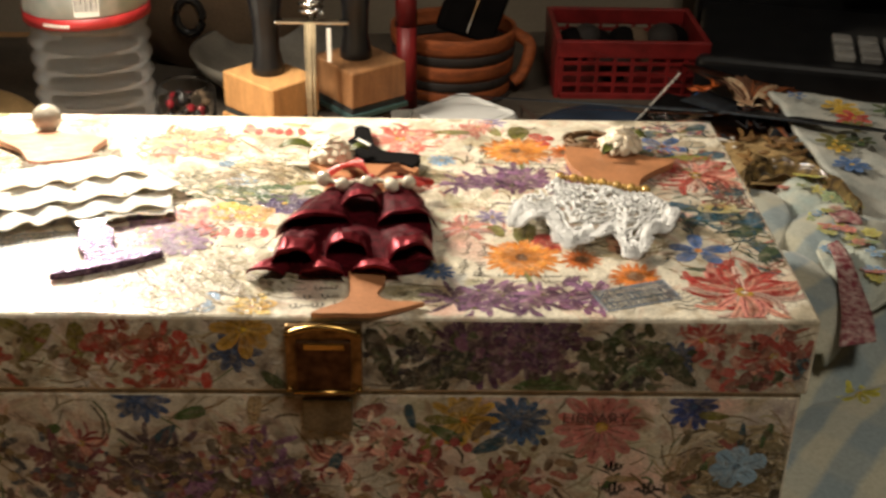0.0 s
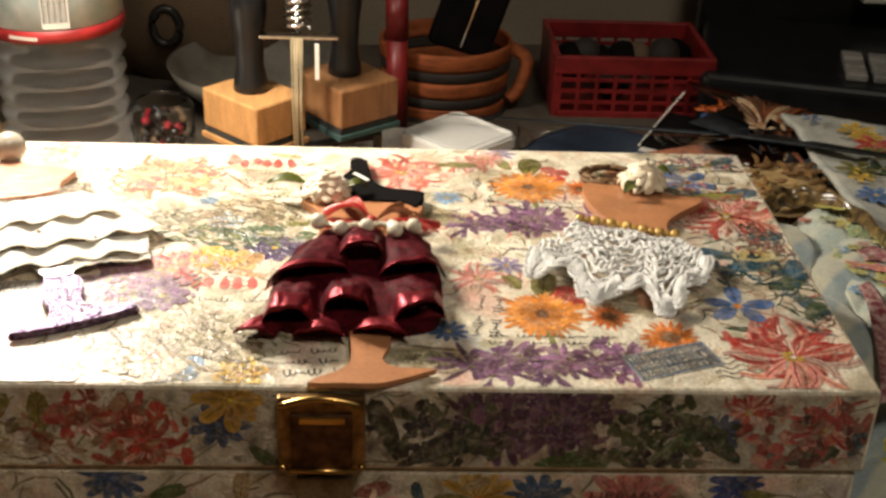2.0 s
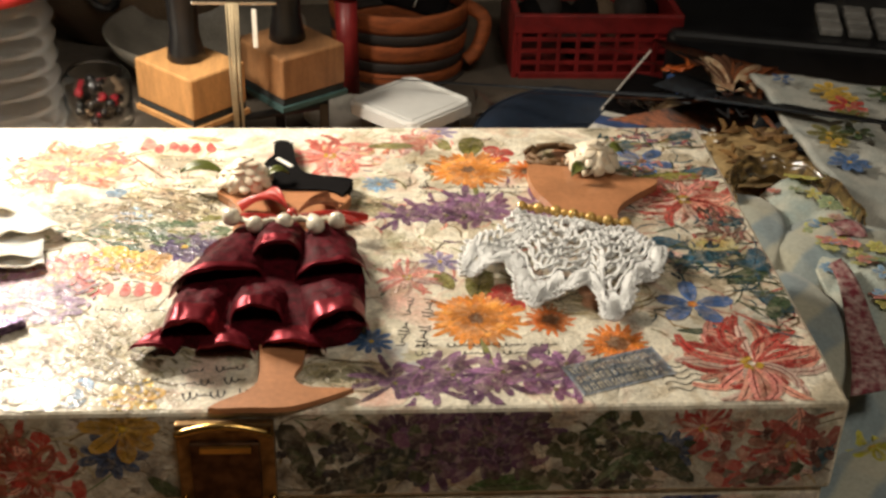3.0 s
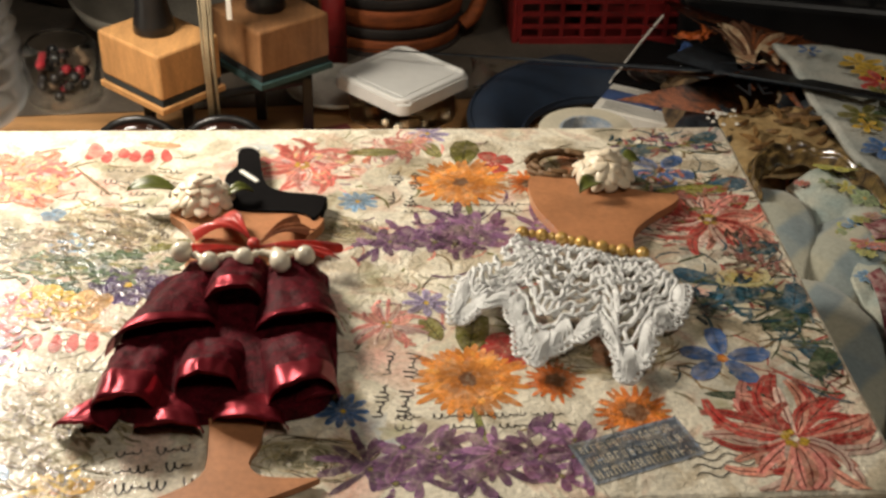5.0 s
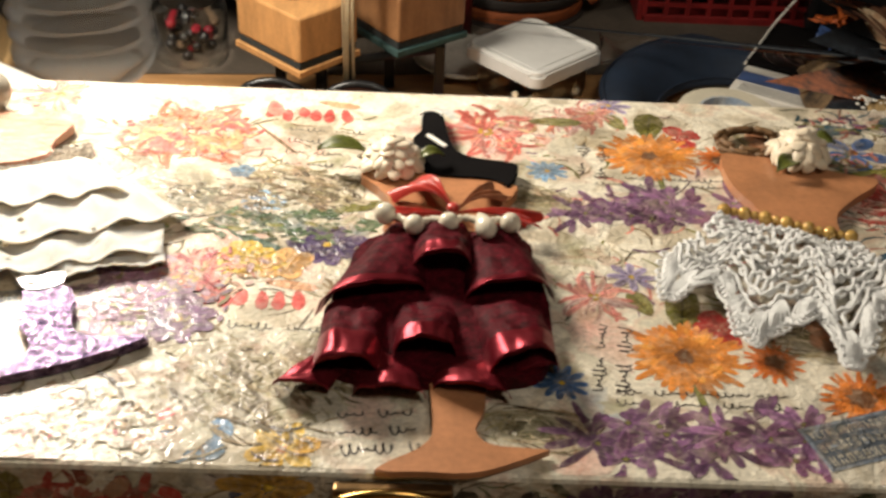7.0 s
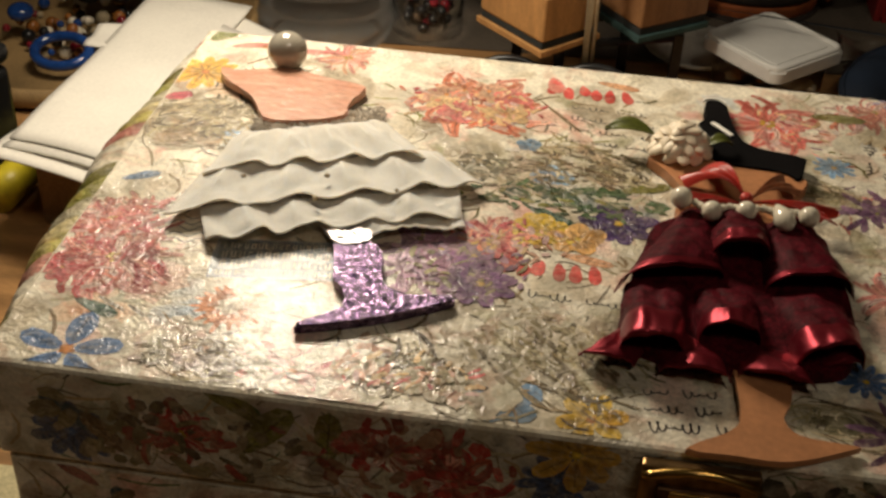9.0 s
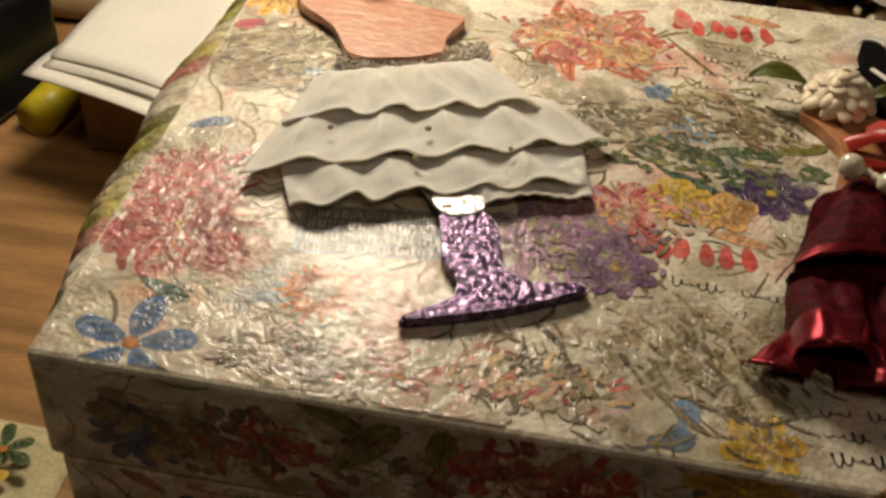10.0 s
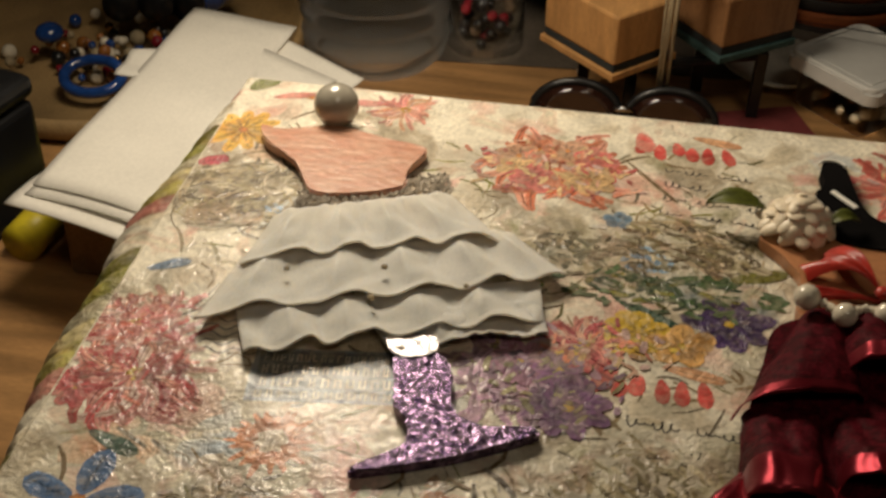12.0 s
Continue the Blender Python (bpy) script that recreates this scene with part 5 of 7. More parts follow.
for k, (tl, tr, hl, hr, low, high, cut) in enumerate((
        ((0.1305, 0.0470), (0.1455, 0.0480), (0.1296, 0.0222), (0.1436, 0.0230), 0.0040, 0.0098, 0.66),
        ((0.1452, 0.0470), (0.1608, 0.0470), (0.1462, 0.0292), (0.1596, 0.0300), 0.0040, 0.0098, 0.74),
        ((0.1625, 0.0500), (0.1790, 0.0520), (0.1660, 0.0238), (0.1812, 0.0290), 0.0040, 0.0098, 0.72),
        ((0.1425, 0.0770), (0.1530, 0.0760), (0.1288, 0.0452), (0.1535, 0.0528), 0.0056, 0.0086, 0.90),
        ((0.1620, 0.0750), (0.1760, 0.0765), (0.1612, 0.0497), (0.1822, 0.0530), 0.0056, 0.0088, 0.91),
        ((0.1492, 0.0765), (0.1640, 0.0765), (0.1490, 0.0578), (0.1640, 0.0590), 0.0066, 0.0112, 0.76))):
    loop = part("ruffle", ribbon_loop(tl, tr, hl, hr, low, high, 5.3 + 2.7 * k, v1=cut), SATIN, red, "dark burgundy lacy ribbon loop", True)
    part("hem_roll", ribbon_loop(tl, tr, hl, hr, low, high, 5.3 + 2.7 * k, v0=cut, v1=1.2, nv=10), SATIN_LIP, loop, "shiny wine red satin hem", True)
string = [(0.1428, 0.0756), (0.1460, 0.0738), (0.1498, 0.0712), (0.1540, 0.0735), (0.1579, 0.0728), (0.1620, 0.0745), (0.1666, 0.0728), (0.1695, 0.0742), (0.1725, 0.0734)]
strand = smooth_line([(x, y + 0.0010, BASE + 0.0078) for x, y in string], 6, False)
part("bead_string", tube(strand, [0.0005 + 0.0006 * abs(math.sin(1.3 * i)) for i in range(len(strand))], 7), PEARL, red, "string of tiny white seed beads", True)
for k in (0, 2, 4, 8):
    part("pearl", ball((string[k][0], string[k][1], BASE + 0.0082), 0.0025 if k else 0.0027, n=18), PEARL, red, smooth=True)
drop = lathe([(0.0004, 0.0), (0.0012, 0.0012), (0.0020, 0.003), (0.0026, 0.0052), (0.0022, 0.0072), (0.0010, 0.0084), (0.0003, 0.0086)], n=18)
part("pearl_drop", drop, PEARL, red, smooth=True).matrix_basis = pose(0.1650, 0.0762, BASE + 0.0088, 98, 0, 18)


def bow_fan(x, y, z, ang, ln, spread, puff):
    """A gathered ribbon loop that fans out from the knot."""
    def at(u, v):
        a = ang + (v - 0.5) * spread * (0.5 + 0.5 * u)
        r = ln * (0.06 + 0.94 * u) * (1 - 0.10 * math.cos(v * 12))
        fold_ = 0.0009 * math.sin(v * 16) * (0.3 + u)
        return (x + r * math.cos(a), y + r * math.sin(a), z + puff * math.sin(math.pi * (0.12 + 0.85 * u)) + fold_)
    return grid(at, 14, 24)


part("bow_loop", bow_fan(0.1590, 0.0850, BASE + 0.0034, 2.42, 0.0160, 1.15, 0.0044), REDSATIN, red, "gathered red satin bow loop", True)
part("bow_loop", bow_fan(0.1600, 0.0855, BASE + 0.0028, 0.72, 0.0150, 0.75, 0.0024), surface("brown_red_ribbon", (0.34, 0.13, 0.06), 0.4, grain=1800, patch=300), red, "brown satin ribbon loop", True)
part("bow_tail", bow_fan(0.1590, 0.0835, BASE + 0.0034, -0.10, 0.0205, 0.34, 0.0020), REDSATIN, red, "red satin bow tail", True)
part("bow_tail", bow_fan(0.1600, 0.0830, BASE + 0.0030, 3.13, 0.0165, 0.30, 0.0010), REDSATIN, red, "red satin bow tail", True)
part("bow_knot", ball((0.1592, 0.0846, BASE + 0.0046), 0.0017, flat=0.8), REDSATIN, red, smooth=True)
ribbon_rose(0.1438, 0.1085, BASE + 0.0018, 0.0090, red)
ribbon_leaf(0.1365, 0.1120, BASE + 0.0034, 3.18, 0.0130, 0.0070, red)
ribbon_leaf(0.1500, 0.1080, BASE + 0.0034, 0.35, 0.0075, 0.0042, red)
stem = smooth_line([(0.1546, 0.030), (0.1546, 0.0190), (0.1549, 0.0110), (0.1535, 0.0060), (0.1440, -0.0008), (0.1530, -0.0012), (0.1640, -0.0008), (0.1765, 0.0050), (0.1765, 0.0058), (0.1680, 0.0064), (0.1638, 0.0085), (0.1636, 0.0120), (0.1652, 0.0160), (0.1656, 0.0200), (0.1650, 0.030)], 5)
part("stand", plate([(p.x, p.y) for p in stem], BASE - 0.0012, BASE + 0.0004, bevel=0.0003), LEATHER, red, "tan card dress stand")

# white crochet dress
white = thing("dress_ornament", "tan bodice cut-out with white crochet lace skirt and gold beads", "ornament", "dress ornaments on the lid")
bod = smooth_line([(0.2334, 0.1225), (0.2322, 0.1140), (0.2332, 0.1050), (0.2368, 0.0957), (0.2388, 0.0880), (0.2470, 0.0840), (0.2552, 0.0840), (0.2568, 0.0925), (0.2635, 0.1008), (0.2712, 0.1078), (0.2728, 0.1118), (0.2660, 0.1132), (0.2580, 0.1165), (0.2480, 0.1205), (0.2400, 0.1215)], 5)
part("bodice", plate([(p.x, p.y) for p in bod], BASE - 0.0014, BASE + 0.0012, bevel=0.0003), LEATHER, white, "smooth tan card bodice")
hair = bmesh.new()
for k in range(22):
    a0 = k * 0.29
    tube([(0.2432 + (0.0088 + 0.0013 * math.sin(k * 1.7)) * math.cos(a0 + q * 0.19), 0.1300 + (0.0068 + 0.0009 * math.cos(k * 2)) * math.sin(a0 + q * 0.19), BASE + 0.0002 + 0.0006 * (k % 3)) for q in range(5)], 0.0010, 5, hair)
part("neck_wreath", hair, surface("brown_raffia", (0.17, 0.09, 0.035), 0.6, grain=900, vary=0.3), white, "twisted brown fibre wreath", True)["kind"] = "stuff"
ribbon_rose(0.2536, 0.1205, BASE + 0.0016, 0.0092, white)
ribbon_leaf(0.2520, 0.1145, BASE + 0.0030, -2.5, 0.0085, 0.0060, white)
ribbon_leaf(0.2592, 0.1255, BASE + 0.0024, 0.2, 0.0060, 0.0070, white)
for i in range(13):
    k = i / 12
    part("bead", ball((0.2274 + 0.0294 * k, 0.0905 - 0.0101 * k + 0.0005 * math.sin(6 * k), BASE + 0.0030), 0.0018 if i % 2 == 0 else 0.0012, n=12), GOLDBEAD, white, smooth=True)

HEM_K = (0.0, 0.08, 0.16, 0.24, 0.30, 0.36, 0.40, 0.45, 0.52, 0.58, 0.64, 0.69, 0.73, 0.765, 0.79, 0.83, 0.88, 0.93, 1.0)
HEM_X = (0.2090, 0.2066, 0.2123, 0.2185, 0.2208, 0.2216, 0.2210, 0.2250, 0.2297, 0.2360, 0.2415, 0.2430, 0.2432, 0.2422, 0.2452, 0.2498, 0.2546, 0.2616, 0.2645)
HEM_Y = (0.0690, 0.0545, 0.0570, 0.0612, 0.0585, 0.0500, 0.0410, 0.0382, 0.0440, 0.0456, 0.0515, 0.0443, 0.0370, 0.0312, 0.0328, 0.0382, 0.0500, 0.0560, 0.0650)


def polar(k, s, up=0.0):
    """A place on the skirt: k across from one hip to the other, s from waist to hem."""
    k = min(1.0, max(0.0, k))
    x = (0.2258 + 0.0325 * k) * (1 - s) + float(np.interp(k, HEM_K, HEM_X)) * s
    y = (0.0890 - 0.0110 * k) * (1 - s) + float(np.interp(k, HEM_K, HEM_Y)) * s
    lift = 0.0010 + 0.0016 * math.sin(190 * x + 60 * y + 0.8) ** 2 + 0.0009 * noise.noise(Vector((x * 160, y * 160, 4)))
    return (x, y, BASE + max(0.0004, lift) + up)


q = random.Random(17)
ROWS = (0.02, 0.13, 0.25, 0.37, 0.49, 0.61, 0.73)
for row, s0 in enumerate(ROWS):
    net = bmesh.new()
    n = 96
    # a wavy crochet cord along the row, and a second one laid over it
    for extra, amp in ((0.0, 0.022), (0.0007, -0.022)):
        tube([polar(i / n, s0 + amp * math.sin(i * 1.05 + row), extra + 0.0003 * math.sin(i * 2.1)) for i in range(n + 1)], 0.00052, 5, net)
    # bars of stitches up to the next row, with holes left between them
    i = 0
    while i < 34:
        k = (i + 0.5 * (row % 2)) / 34
        if q.random() < (0.42 if row in (1, 3, 5) else 0.26):
            i += 2
            continue
        lean = q.uniform(-0.02, 0.02)
        s1 = s0 + 0.125
        tube([polar(k, s0), polar(k + lean * 0.5, (s0 + s1) / 2, 0.0006), polar(k + lean, s1)], 0.00056, 5, net)
        i += 1
    part("lace_mesh", net, LACE, white, "row of white crochet stitches", True)


def lace_shell(k0, wide, s0, up):
    """One scallop of the crochet hem: fanned stitches under a looped rim."""
    bm = bmesh.new()
    rim = [polar(k0 + (i / 24 - 0.5) * wide, 0.90 + 0.085 * math.sin(math.pi * i / 24) + 0.016 * math.sin(i * 2.1), up) for i in range(25)]
    tube(rim, 0.00062, 5, bm)
    foot = polar(k0, s0, up)
    for i in range(1, 24, 3):
        base = polar(k0 + (i / 24 - 0.5) * wide * 0.35, s0, up)
        mid = tuple((base[j] + rim[i][j]) / 2 + (0.0006 if j == 2 else 0) for j in range(3))
        tube([base, mid, rim[i]], 0.00048, 5, bm)
    for i in range(1, 25, 3):
        x, y, z = rim[i]
        dx, dy = x - foot[0], y - foot[1]
        ln = math.hypot(dx, dy) or 1
        cx_, cy_ = x + dx / ln * 0.0010, y + dy / ln * 0.0010
        tube([(cx_ + 0.0010 * math.cos(a * 1.047), cy_ + 0.0010 * math.sin(a * 1.047), z - 0.0002) for a in range(6)], 0.00046, 4, bm, True)
    part("lace_scallop", bm, LACE, white, "white crochet fan edging", True)


for k0, wide in ((0.045, 0.11), (0.135, 0.10), (0.225, 0.10), (0.315, 0.09), (0.385, 0.08), (0.445, 0.08), (0.52, 0.09), (0.60, 0.09), (0.675, 0.08), (0.735, 0.07), (0.785, 0.07), (0.845, 0.08), (0.905, 0.08), (0.965, 0.08)):
    lace_shell(k0, wide, 0.76, 0.0005)

# ivory frilled dress
ivory = thing("dress_ornament", "ivory frilled skirt cut-out with orange bodice, grey pearl, purple stand", "ornament", "dress ornaments on the lid")
bod = [(0.0128, 0.1290), (0.0165, 0.1272), (0.0210, 0.1283), (0.0323, 0.1320), (0.0400, 0.1298), (0.0473, 0.1278), (0.0558, 0.1262), (0.0545, 0.1200), (0.0528, 0.1155), (0.0536, 0.1085), (0.0440, 0.1040), (0.0340, 0.1020), (0.0308, 0.1052), (0.0280, 0.1105), (0.0240, 0.1160), (0.0163, 0.1215)]
part("bodice", plate([(p.x, p.y) for p in smooth_line(bod, 3)], BASE - 0.001, BASE + 0.0014, bevel=0.0004), FLESH, ivory, "streaked orange card bodice")
part("big_pearl", ball((0.0306, 0.1362, BASE + 0.0046), 0.0058, n=28), GREYPEARL, ivory, "large glossy grey pearl", True)
fr = bmesh.new()
q = random.Random(4)
for k in range(260):
    x = 0.030 + 0.034 * q.random()
    y = 0.0955 + 0.0075 * q.random() + (x - 0.030) * 0.42
    a = q.uniform(0, 6.28)
    tube([(x + 0.0011 * math.cos(a + j * 1.2), y + 0.0011 * math.sin(a + j * 1.2), BASE - 0.0008 + 0.0004 * j + 0.0004 * q.random()) for j in range(4)], 0.00032, 4, fr)
part("fringe_band", plate([(0.0290, 0.0960), (0.0340, 0.1030), (0.0600, 0.1140), (0.0650, 0.1085)], BASE - 0.0016, BASE - 0.0004), ROSE, ivory, "beige waist band")
tagged(part("fringe", fr, surface("beige_tinsel", (0.70, 0.62, 0.52), 0.25, grain=900, vary=0.2, coat=0.6), ivory, "beige looped tinsel waist fringe"), kind="stuff")


def frill(top_left, top_right, hem_left, hem_right, low, high, waves, seed, amp=0.0005):
    """A gathered cotton tier: shallow scoops between soft pleats, and a thin raised hem that waves."""
    a, b, c, d = (Vector((*p, 0)) for p in (top_left, top_right, hem_left, hem_right))

    def at(u, v):
        g = u * waves * 2 * math.pi + seed + 1.1 * math.sin(u * 4.3 + seed) + 0.9 * noise.noise(Vector((u * 7, seed, 0)))
        p = a.lerp(b, u).lerp(c.lerp(d, u), v)
        wave = math.sin(g)
        peak = 1 - abs(math.sin(g * 0.5))
        scoop = math.sin(math.pi * min(1.0, v * 1.05)) ** 1.2
        z = low + (high - low) * v ** 1.5 + amp * wave * v - 0.0010 * scoop * (1 - peak) + 0.0016 * peak * scoop
        z += 0.0007 * max(0.0, (v - 0.90) / 0.10) + 0.0005 * noise.noise(Vector((u * 16, v * 4, seed)))
        ends = min(1.0, 0.35 + min(u, 1 - u) * 10)
        return (p.x, p.y + 0.0010 * wave * v + 0.0005 * noise.noise(Vector((u * 22, 2, seed))) * v, BASE + max(0.0002, z * ends))
    return grid(at, 150, 22, thick=0.0004)


part("frill", frill((0.0560, 0.0620), (0.0895, 0.0740), (0.0620, 0.0515), (0.0926, 0.0640), 0.0006, 0.0010, 2.0, 0.9, 0.0004), CHIFFON, ivory, "flat ivory underskirt edge", True)
part("frill", frill((0.0285, 0.0590), (0.0890, 0.0800), (0.0342, 0.0452), (0.0914, 0.0672), 0.0012, 0.0020, 5.0, 0.4), CHIFFON, ivory, "lowest ivory frill", True)
part("frill", frill((0.0245, 0.0755), (0.0810, 0.0960), (0.0215, 0.0535), (0.0950, 0.0815), 0.0018, 0.0024, 5.0, 2.1), CHIFFON, ivory, "middle ivory frill", True)
part("frill", frill((0.0270, 0.0915), (0.0655, 0.1075), (0.0250, 0.0725), (0.0805, 0.0920), 0.0022, 0.0028, 4.0, 4.0), CHIFFON, ivory, "top ivory frill", True)
for x, y, r in ((0.0365, 0.0700, 0.0007), (0.0565, 0.0745, 0.0008), (0.0560, 0.0640, 0.0008), (0.0745, 0.0715, 0.0006)):
    part("stitch", ball((x, y, BASE + 0.0036), r, flat=0.6, n=8), TWINE, ivory, "small brown stitch knot", True)
bt = smooth_line([(0.0640, 0.0520), (0.0716, 0.0535), (0.0758, 0.0476), (0.0764, 0.0420), (0.0778, 0.0380), (0.0818, 0.0348), (0.0921, 0.0362), (0.0930, 0.0345), (0.0790, 0.0262), (0.0634, 0.0200), (0.0629, 0.0212), (0.0698, 0.0272), (0.0708, 0.0318), (0.0664, 0.0375), (0.0655, 0.0420), (0.0642, 0.0475)], 5)
foot_ = part("stand", plate([(p.x, p.y) for p in bt], BASE - 0.0014, BASE + 0.0010, bevel=0.0006), GLITTER, ivory, "glittering purple foil stand")
# silver top of the stand: its bright highlight is set as a pale plate
crown_highlight = smooth_line([(0.0640, 0.0505), (0.0610, 0.0548), (0.0630, 0.0560), (0.0655, 0.0553), (0.0680, 0.0568), (0.0712, 0.0566), (0.0714, 0.0530), (0.0680, 0.0508)], 4)
part("crown_highlight", plate([(p.x, p.y) for p in crown_highlight], BASE + 0.0010, BASE + 0.0014), surface("silver_highlight", (0.72, 0.68, 0.70), 0.35, metal=0.6, grain=900, vary=0.2, bump=0.6, bumpscale=500), foot_, "silver foil top of the stand, highlight put into its pale colour")

# ---- things behind and beside the box ----


# water bottle
bx, by = -0.0175, 0.386
bottle = thing("water_bottle", "clear ribbed plastic water bottle with red-banded label on the table", "bottle")
prof = [(0.0005, 0.004), (0.022, 0.003), (0.029, 0.0), (0.0335, 0.005), (0.0350, 0.012)]
for k in range(6):
    z = 0.014 + 0.0110 * k
    prof += [(0.0354, z), (0.0340, z + 0.002), (0.0326, z + 0.0052), (0.0330, z + 0.0072), (0.0348, z + 0.0098)]
prof += [(0.0355, 0.0815), (0.0352, 0.0825), (0.0352, 0.150), (0.030, 0.170), (0.016, 0.190), (0.013, 0.195), (0.013, 0.208)]
prof += [(max(0.0004, r - 0.0007), zz + (0.0008 if r < 0.03 and zz < 0.01 else 0)) for r, zz in reversed(prof)]
bm = lathe(prof, (bx, by, 0), 56)
part("shell", bm, BOTTLE, bottle, "clear ribbed plastic", True).visible_shadow = False
lab = grid(lambda u, v: (bx + 0.0359 * math.cos(u * 6.2832), by + 0.0359 * math.sin(u * 6.2832), 0.0880 + 0.055 * v), 56, 2, thick=0.0002)
lb = part("paper_label", lab, LABELWHITE, bottle, "pale blue-green paper label", True)
part("red_band", grid(lambda u, v: (bx + 0.0363 * math.cos(u * 6.2832), by + 0.0363 * math.sin(u * 6.2832), 0.0825 + 0.0065 * v + 0.0010 * math.sin(u * 6.28 + 2)), 56, 1, thick=0.0002), LABELRED, lb, "red stripe", True)
part("barcode_panel", grid(lambda u, v: (bx + 0.0364 * math.cos(4.78 + u * 0.38), by + 0.0364 * math.sin(4.78 + u * 0.38), 0.0910 + 0.018 * v), 8, 1, thick=0.0001), WHITECARD, lb)
for k in range(13):
    a0 = 4.80 + 0.026 * k
    wd = 0.010 if k % 3 else 0.017
    part("bar", grid(lambda u, v: (bx + 0.0366 * math.cos(a0 + u * wd), by + 0.0366 * math.sin(a0 + u * wd), 0.0940 + 0.013 * v), 1, 1), INK, lb)
for k in range(9):
    a0 = 4.25 + 0.05 * k
    part("label_text", grid(lambda u, v: (bx + 0.0366 * math.cos(a0 + u * 0.036), by + 0.0366 * math.sin(a0 + u * 0.036), 0.0845 + 0.0020 * v), 2, 1), WHITECARD, lb)


# stamping blocks with black knobs
def stamp_tool(x, y, z, turn, w, d, h, wood, felt, label):
    t = thing("stamping_tool", label, "craft tool", "stamping tools")
    m = Matrix.Translation((x, y, z)) @ Matrix.Rotation(turn, 4, "Z")
    b = part("block", at_world(box((-w / 2, -d / 2, 0.0065), (w / 2, d / 2, 0.0065 + h), 0.0012), m), wood, t)
    part("foam_pad", at_world(box((-w / 2 + 0.0005, -d / 2 + 0.0005, 0.0030), (w / 2 - 0.0005, d / 2 - 0.0005, 0.0064), 0.0004), m), FOAM, t)
    part("felt_pad", at_world(box((-w / 2 - 0.001, -d / 2 - 0.001, 0.0), (w / 2 + 0.001, d / 2 + 0.001, 0.0030), 0.0004), m), felt, t)
    k = [(0.0085, 0), (0.0095, 0.001), (0.0090, 0.005), (0.0072, 0.014), (0.0078, 0.030), (0.0100, 0.045), (0.0095, 0.055), (0.004, 0.060)]
    part("knob", at_world(lathe(k, (0, 0.002, 0.0065 + h), 28), m), BLACKGLOSS, t, "black turned knob", True)
    return t


stamp_tool(0.0925, 0.3475, 0.0330, radians(46), 0.0345, 0.0440, 0.0215, WOOD, WOOD, "pale wooden stamping block with black knob handle")
stamp_tool(0.1415, 0.3660, 0.0365, radians(38), 0.0390, 0.0420, 0.0215, WOOD_DARK, TEAL, "brown wooden stamping block with teal felt and knob")
# rack under the tools
rack = thing("wire_rack", "black wire rack carrying the stamping blocks", "rack")
for x, y in ((0.083, 0.357), (0.104, 0.340), (0.134, 0.380), (0.1585, 0.3600)):
    part("post", box((x - 0.0025, y - 0.0025, 0), (x + 0.0025, y + 0.0025, 0.0328), 0.0005), BLACKGLOSS, rack)
part("rail", tube([(0.083, 0.357, 0.0305), (0.104, 0.340, 0.0305), (0.1585, 0.3600, 0.0305), (0.134, 0.380, 0.0305)], 0.0022, 8, closed=True), BLACKGLOSS, rack)

# dark glasses in front of the rack
gl = thing("sunglasses", "dark glossy sunglasses lying folded on the table", "glasses")
for x in (0.083, 0.122):
    ring = [(x + 0.0185 * math.cos(a / 20 * 6.283), 0.322 + 0.004 * math.sin(a / 20 * 6.283), 0.0150 + 0.0130 * math.sin(a / 20 * 6.283)) for a in range(20)]
    part("rim", tube(ring, 0.0020, 8, closed=True), BLACKGLOSS, gl, smooth=True)
    part("lens", lathe([(0.0003, 0.0), (0.012, 0.0008), (0.0175, 0.0022), (0.012, 0.0016), (0.0003, 0.0008)], n=28), surface("dark_lens", (0.03, 0.012, 0.008), 0.08, coat=0.8, bump=0, vary=0.02), gl, smooth=True).matrix_basis = pose(x, 0.3225, 0.0150, 80, 0, 0) @ Matrix.Diagonal((1, 0.72, 1, 1))
part("bridge", tube([(0.099, 0.321, 0.019), (0.1025, 0.3195, 0.021), (0.106, 0.321, 0.019)], 0.0016), CHROME, gl, smooth=True)
for x, s in ((0.066, 1), (0.139, -1)):
    part("temple", tube(smooth_line([(x, 0.323, 0.017), (x + 0.004 * s, 0.345, 0.010), (x + 0.03 * s, 0.352, 0.004)], 6, False), 0.0018), CHROME, gl, smooth=True)

# chrome hook stand with twine
hook = thing("chrome_stand", "chrome T-shaped stand with hanging twine and beads", "stand")
part("rod", tube([(0.1175, 0.336, 0.0), (0.1175, 0.336, 0.125)], 0.0016, 10), CHROME, hook, smooth=True)
part("foot", lathe([(0.018, 0), (0.018, 0.002), (0.004, 0.004)], (0.1175, 0.336, 0), 24), CHROME, hook, smooth=True)
part("crossbar", box((0.0975, 0.3335, 0.0940), (0.1385, 0.3385, 0.0965), 0.0008), CHROME, hook)
part("coil", tube([(0.1175 + 0.0065 * math.cos(i * 0.7), 0.336 + 0.0065 * math.sin(i * 0.7), 0.0995 + 0.00045 * i) for i in range(60)], 0.0009, 6), CHROME, hook, smooth=True)
part("tag", box((0.1262, 0.3325, 0.0730), (0.1285, 0.3330, 0.0925), 0.0002), WHITECARD, hook)
for k in range(5):
    x = 0.1145 + 0.0013 * k
    part("twine", tube([(x, 0.3325, 0.0955), (x + 0.0007 * math.sin(k * 3), 0.3318, 0.06), (x + 0.001 * math.cos(k * 2), 0.3320, 0.012 + 0.01 * (k % 2))], 0.0006, 5), TWINE, hook, smooth=True)

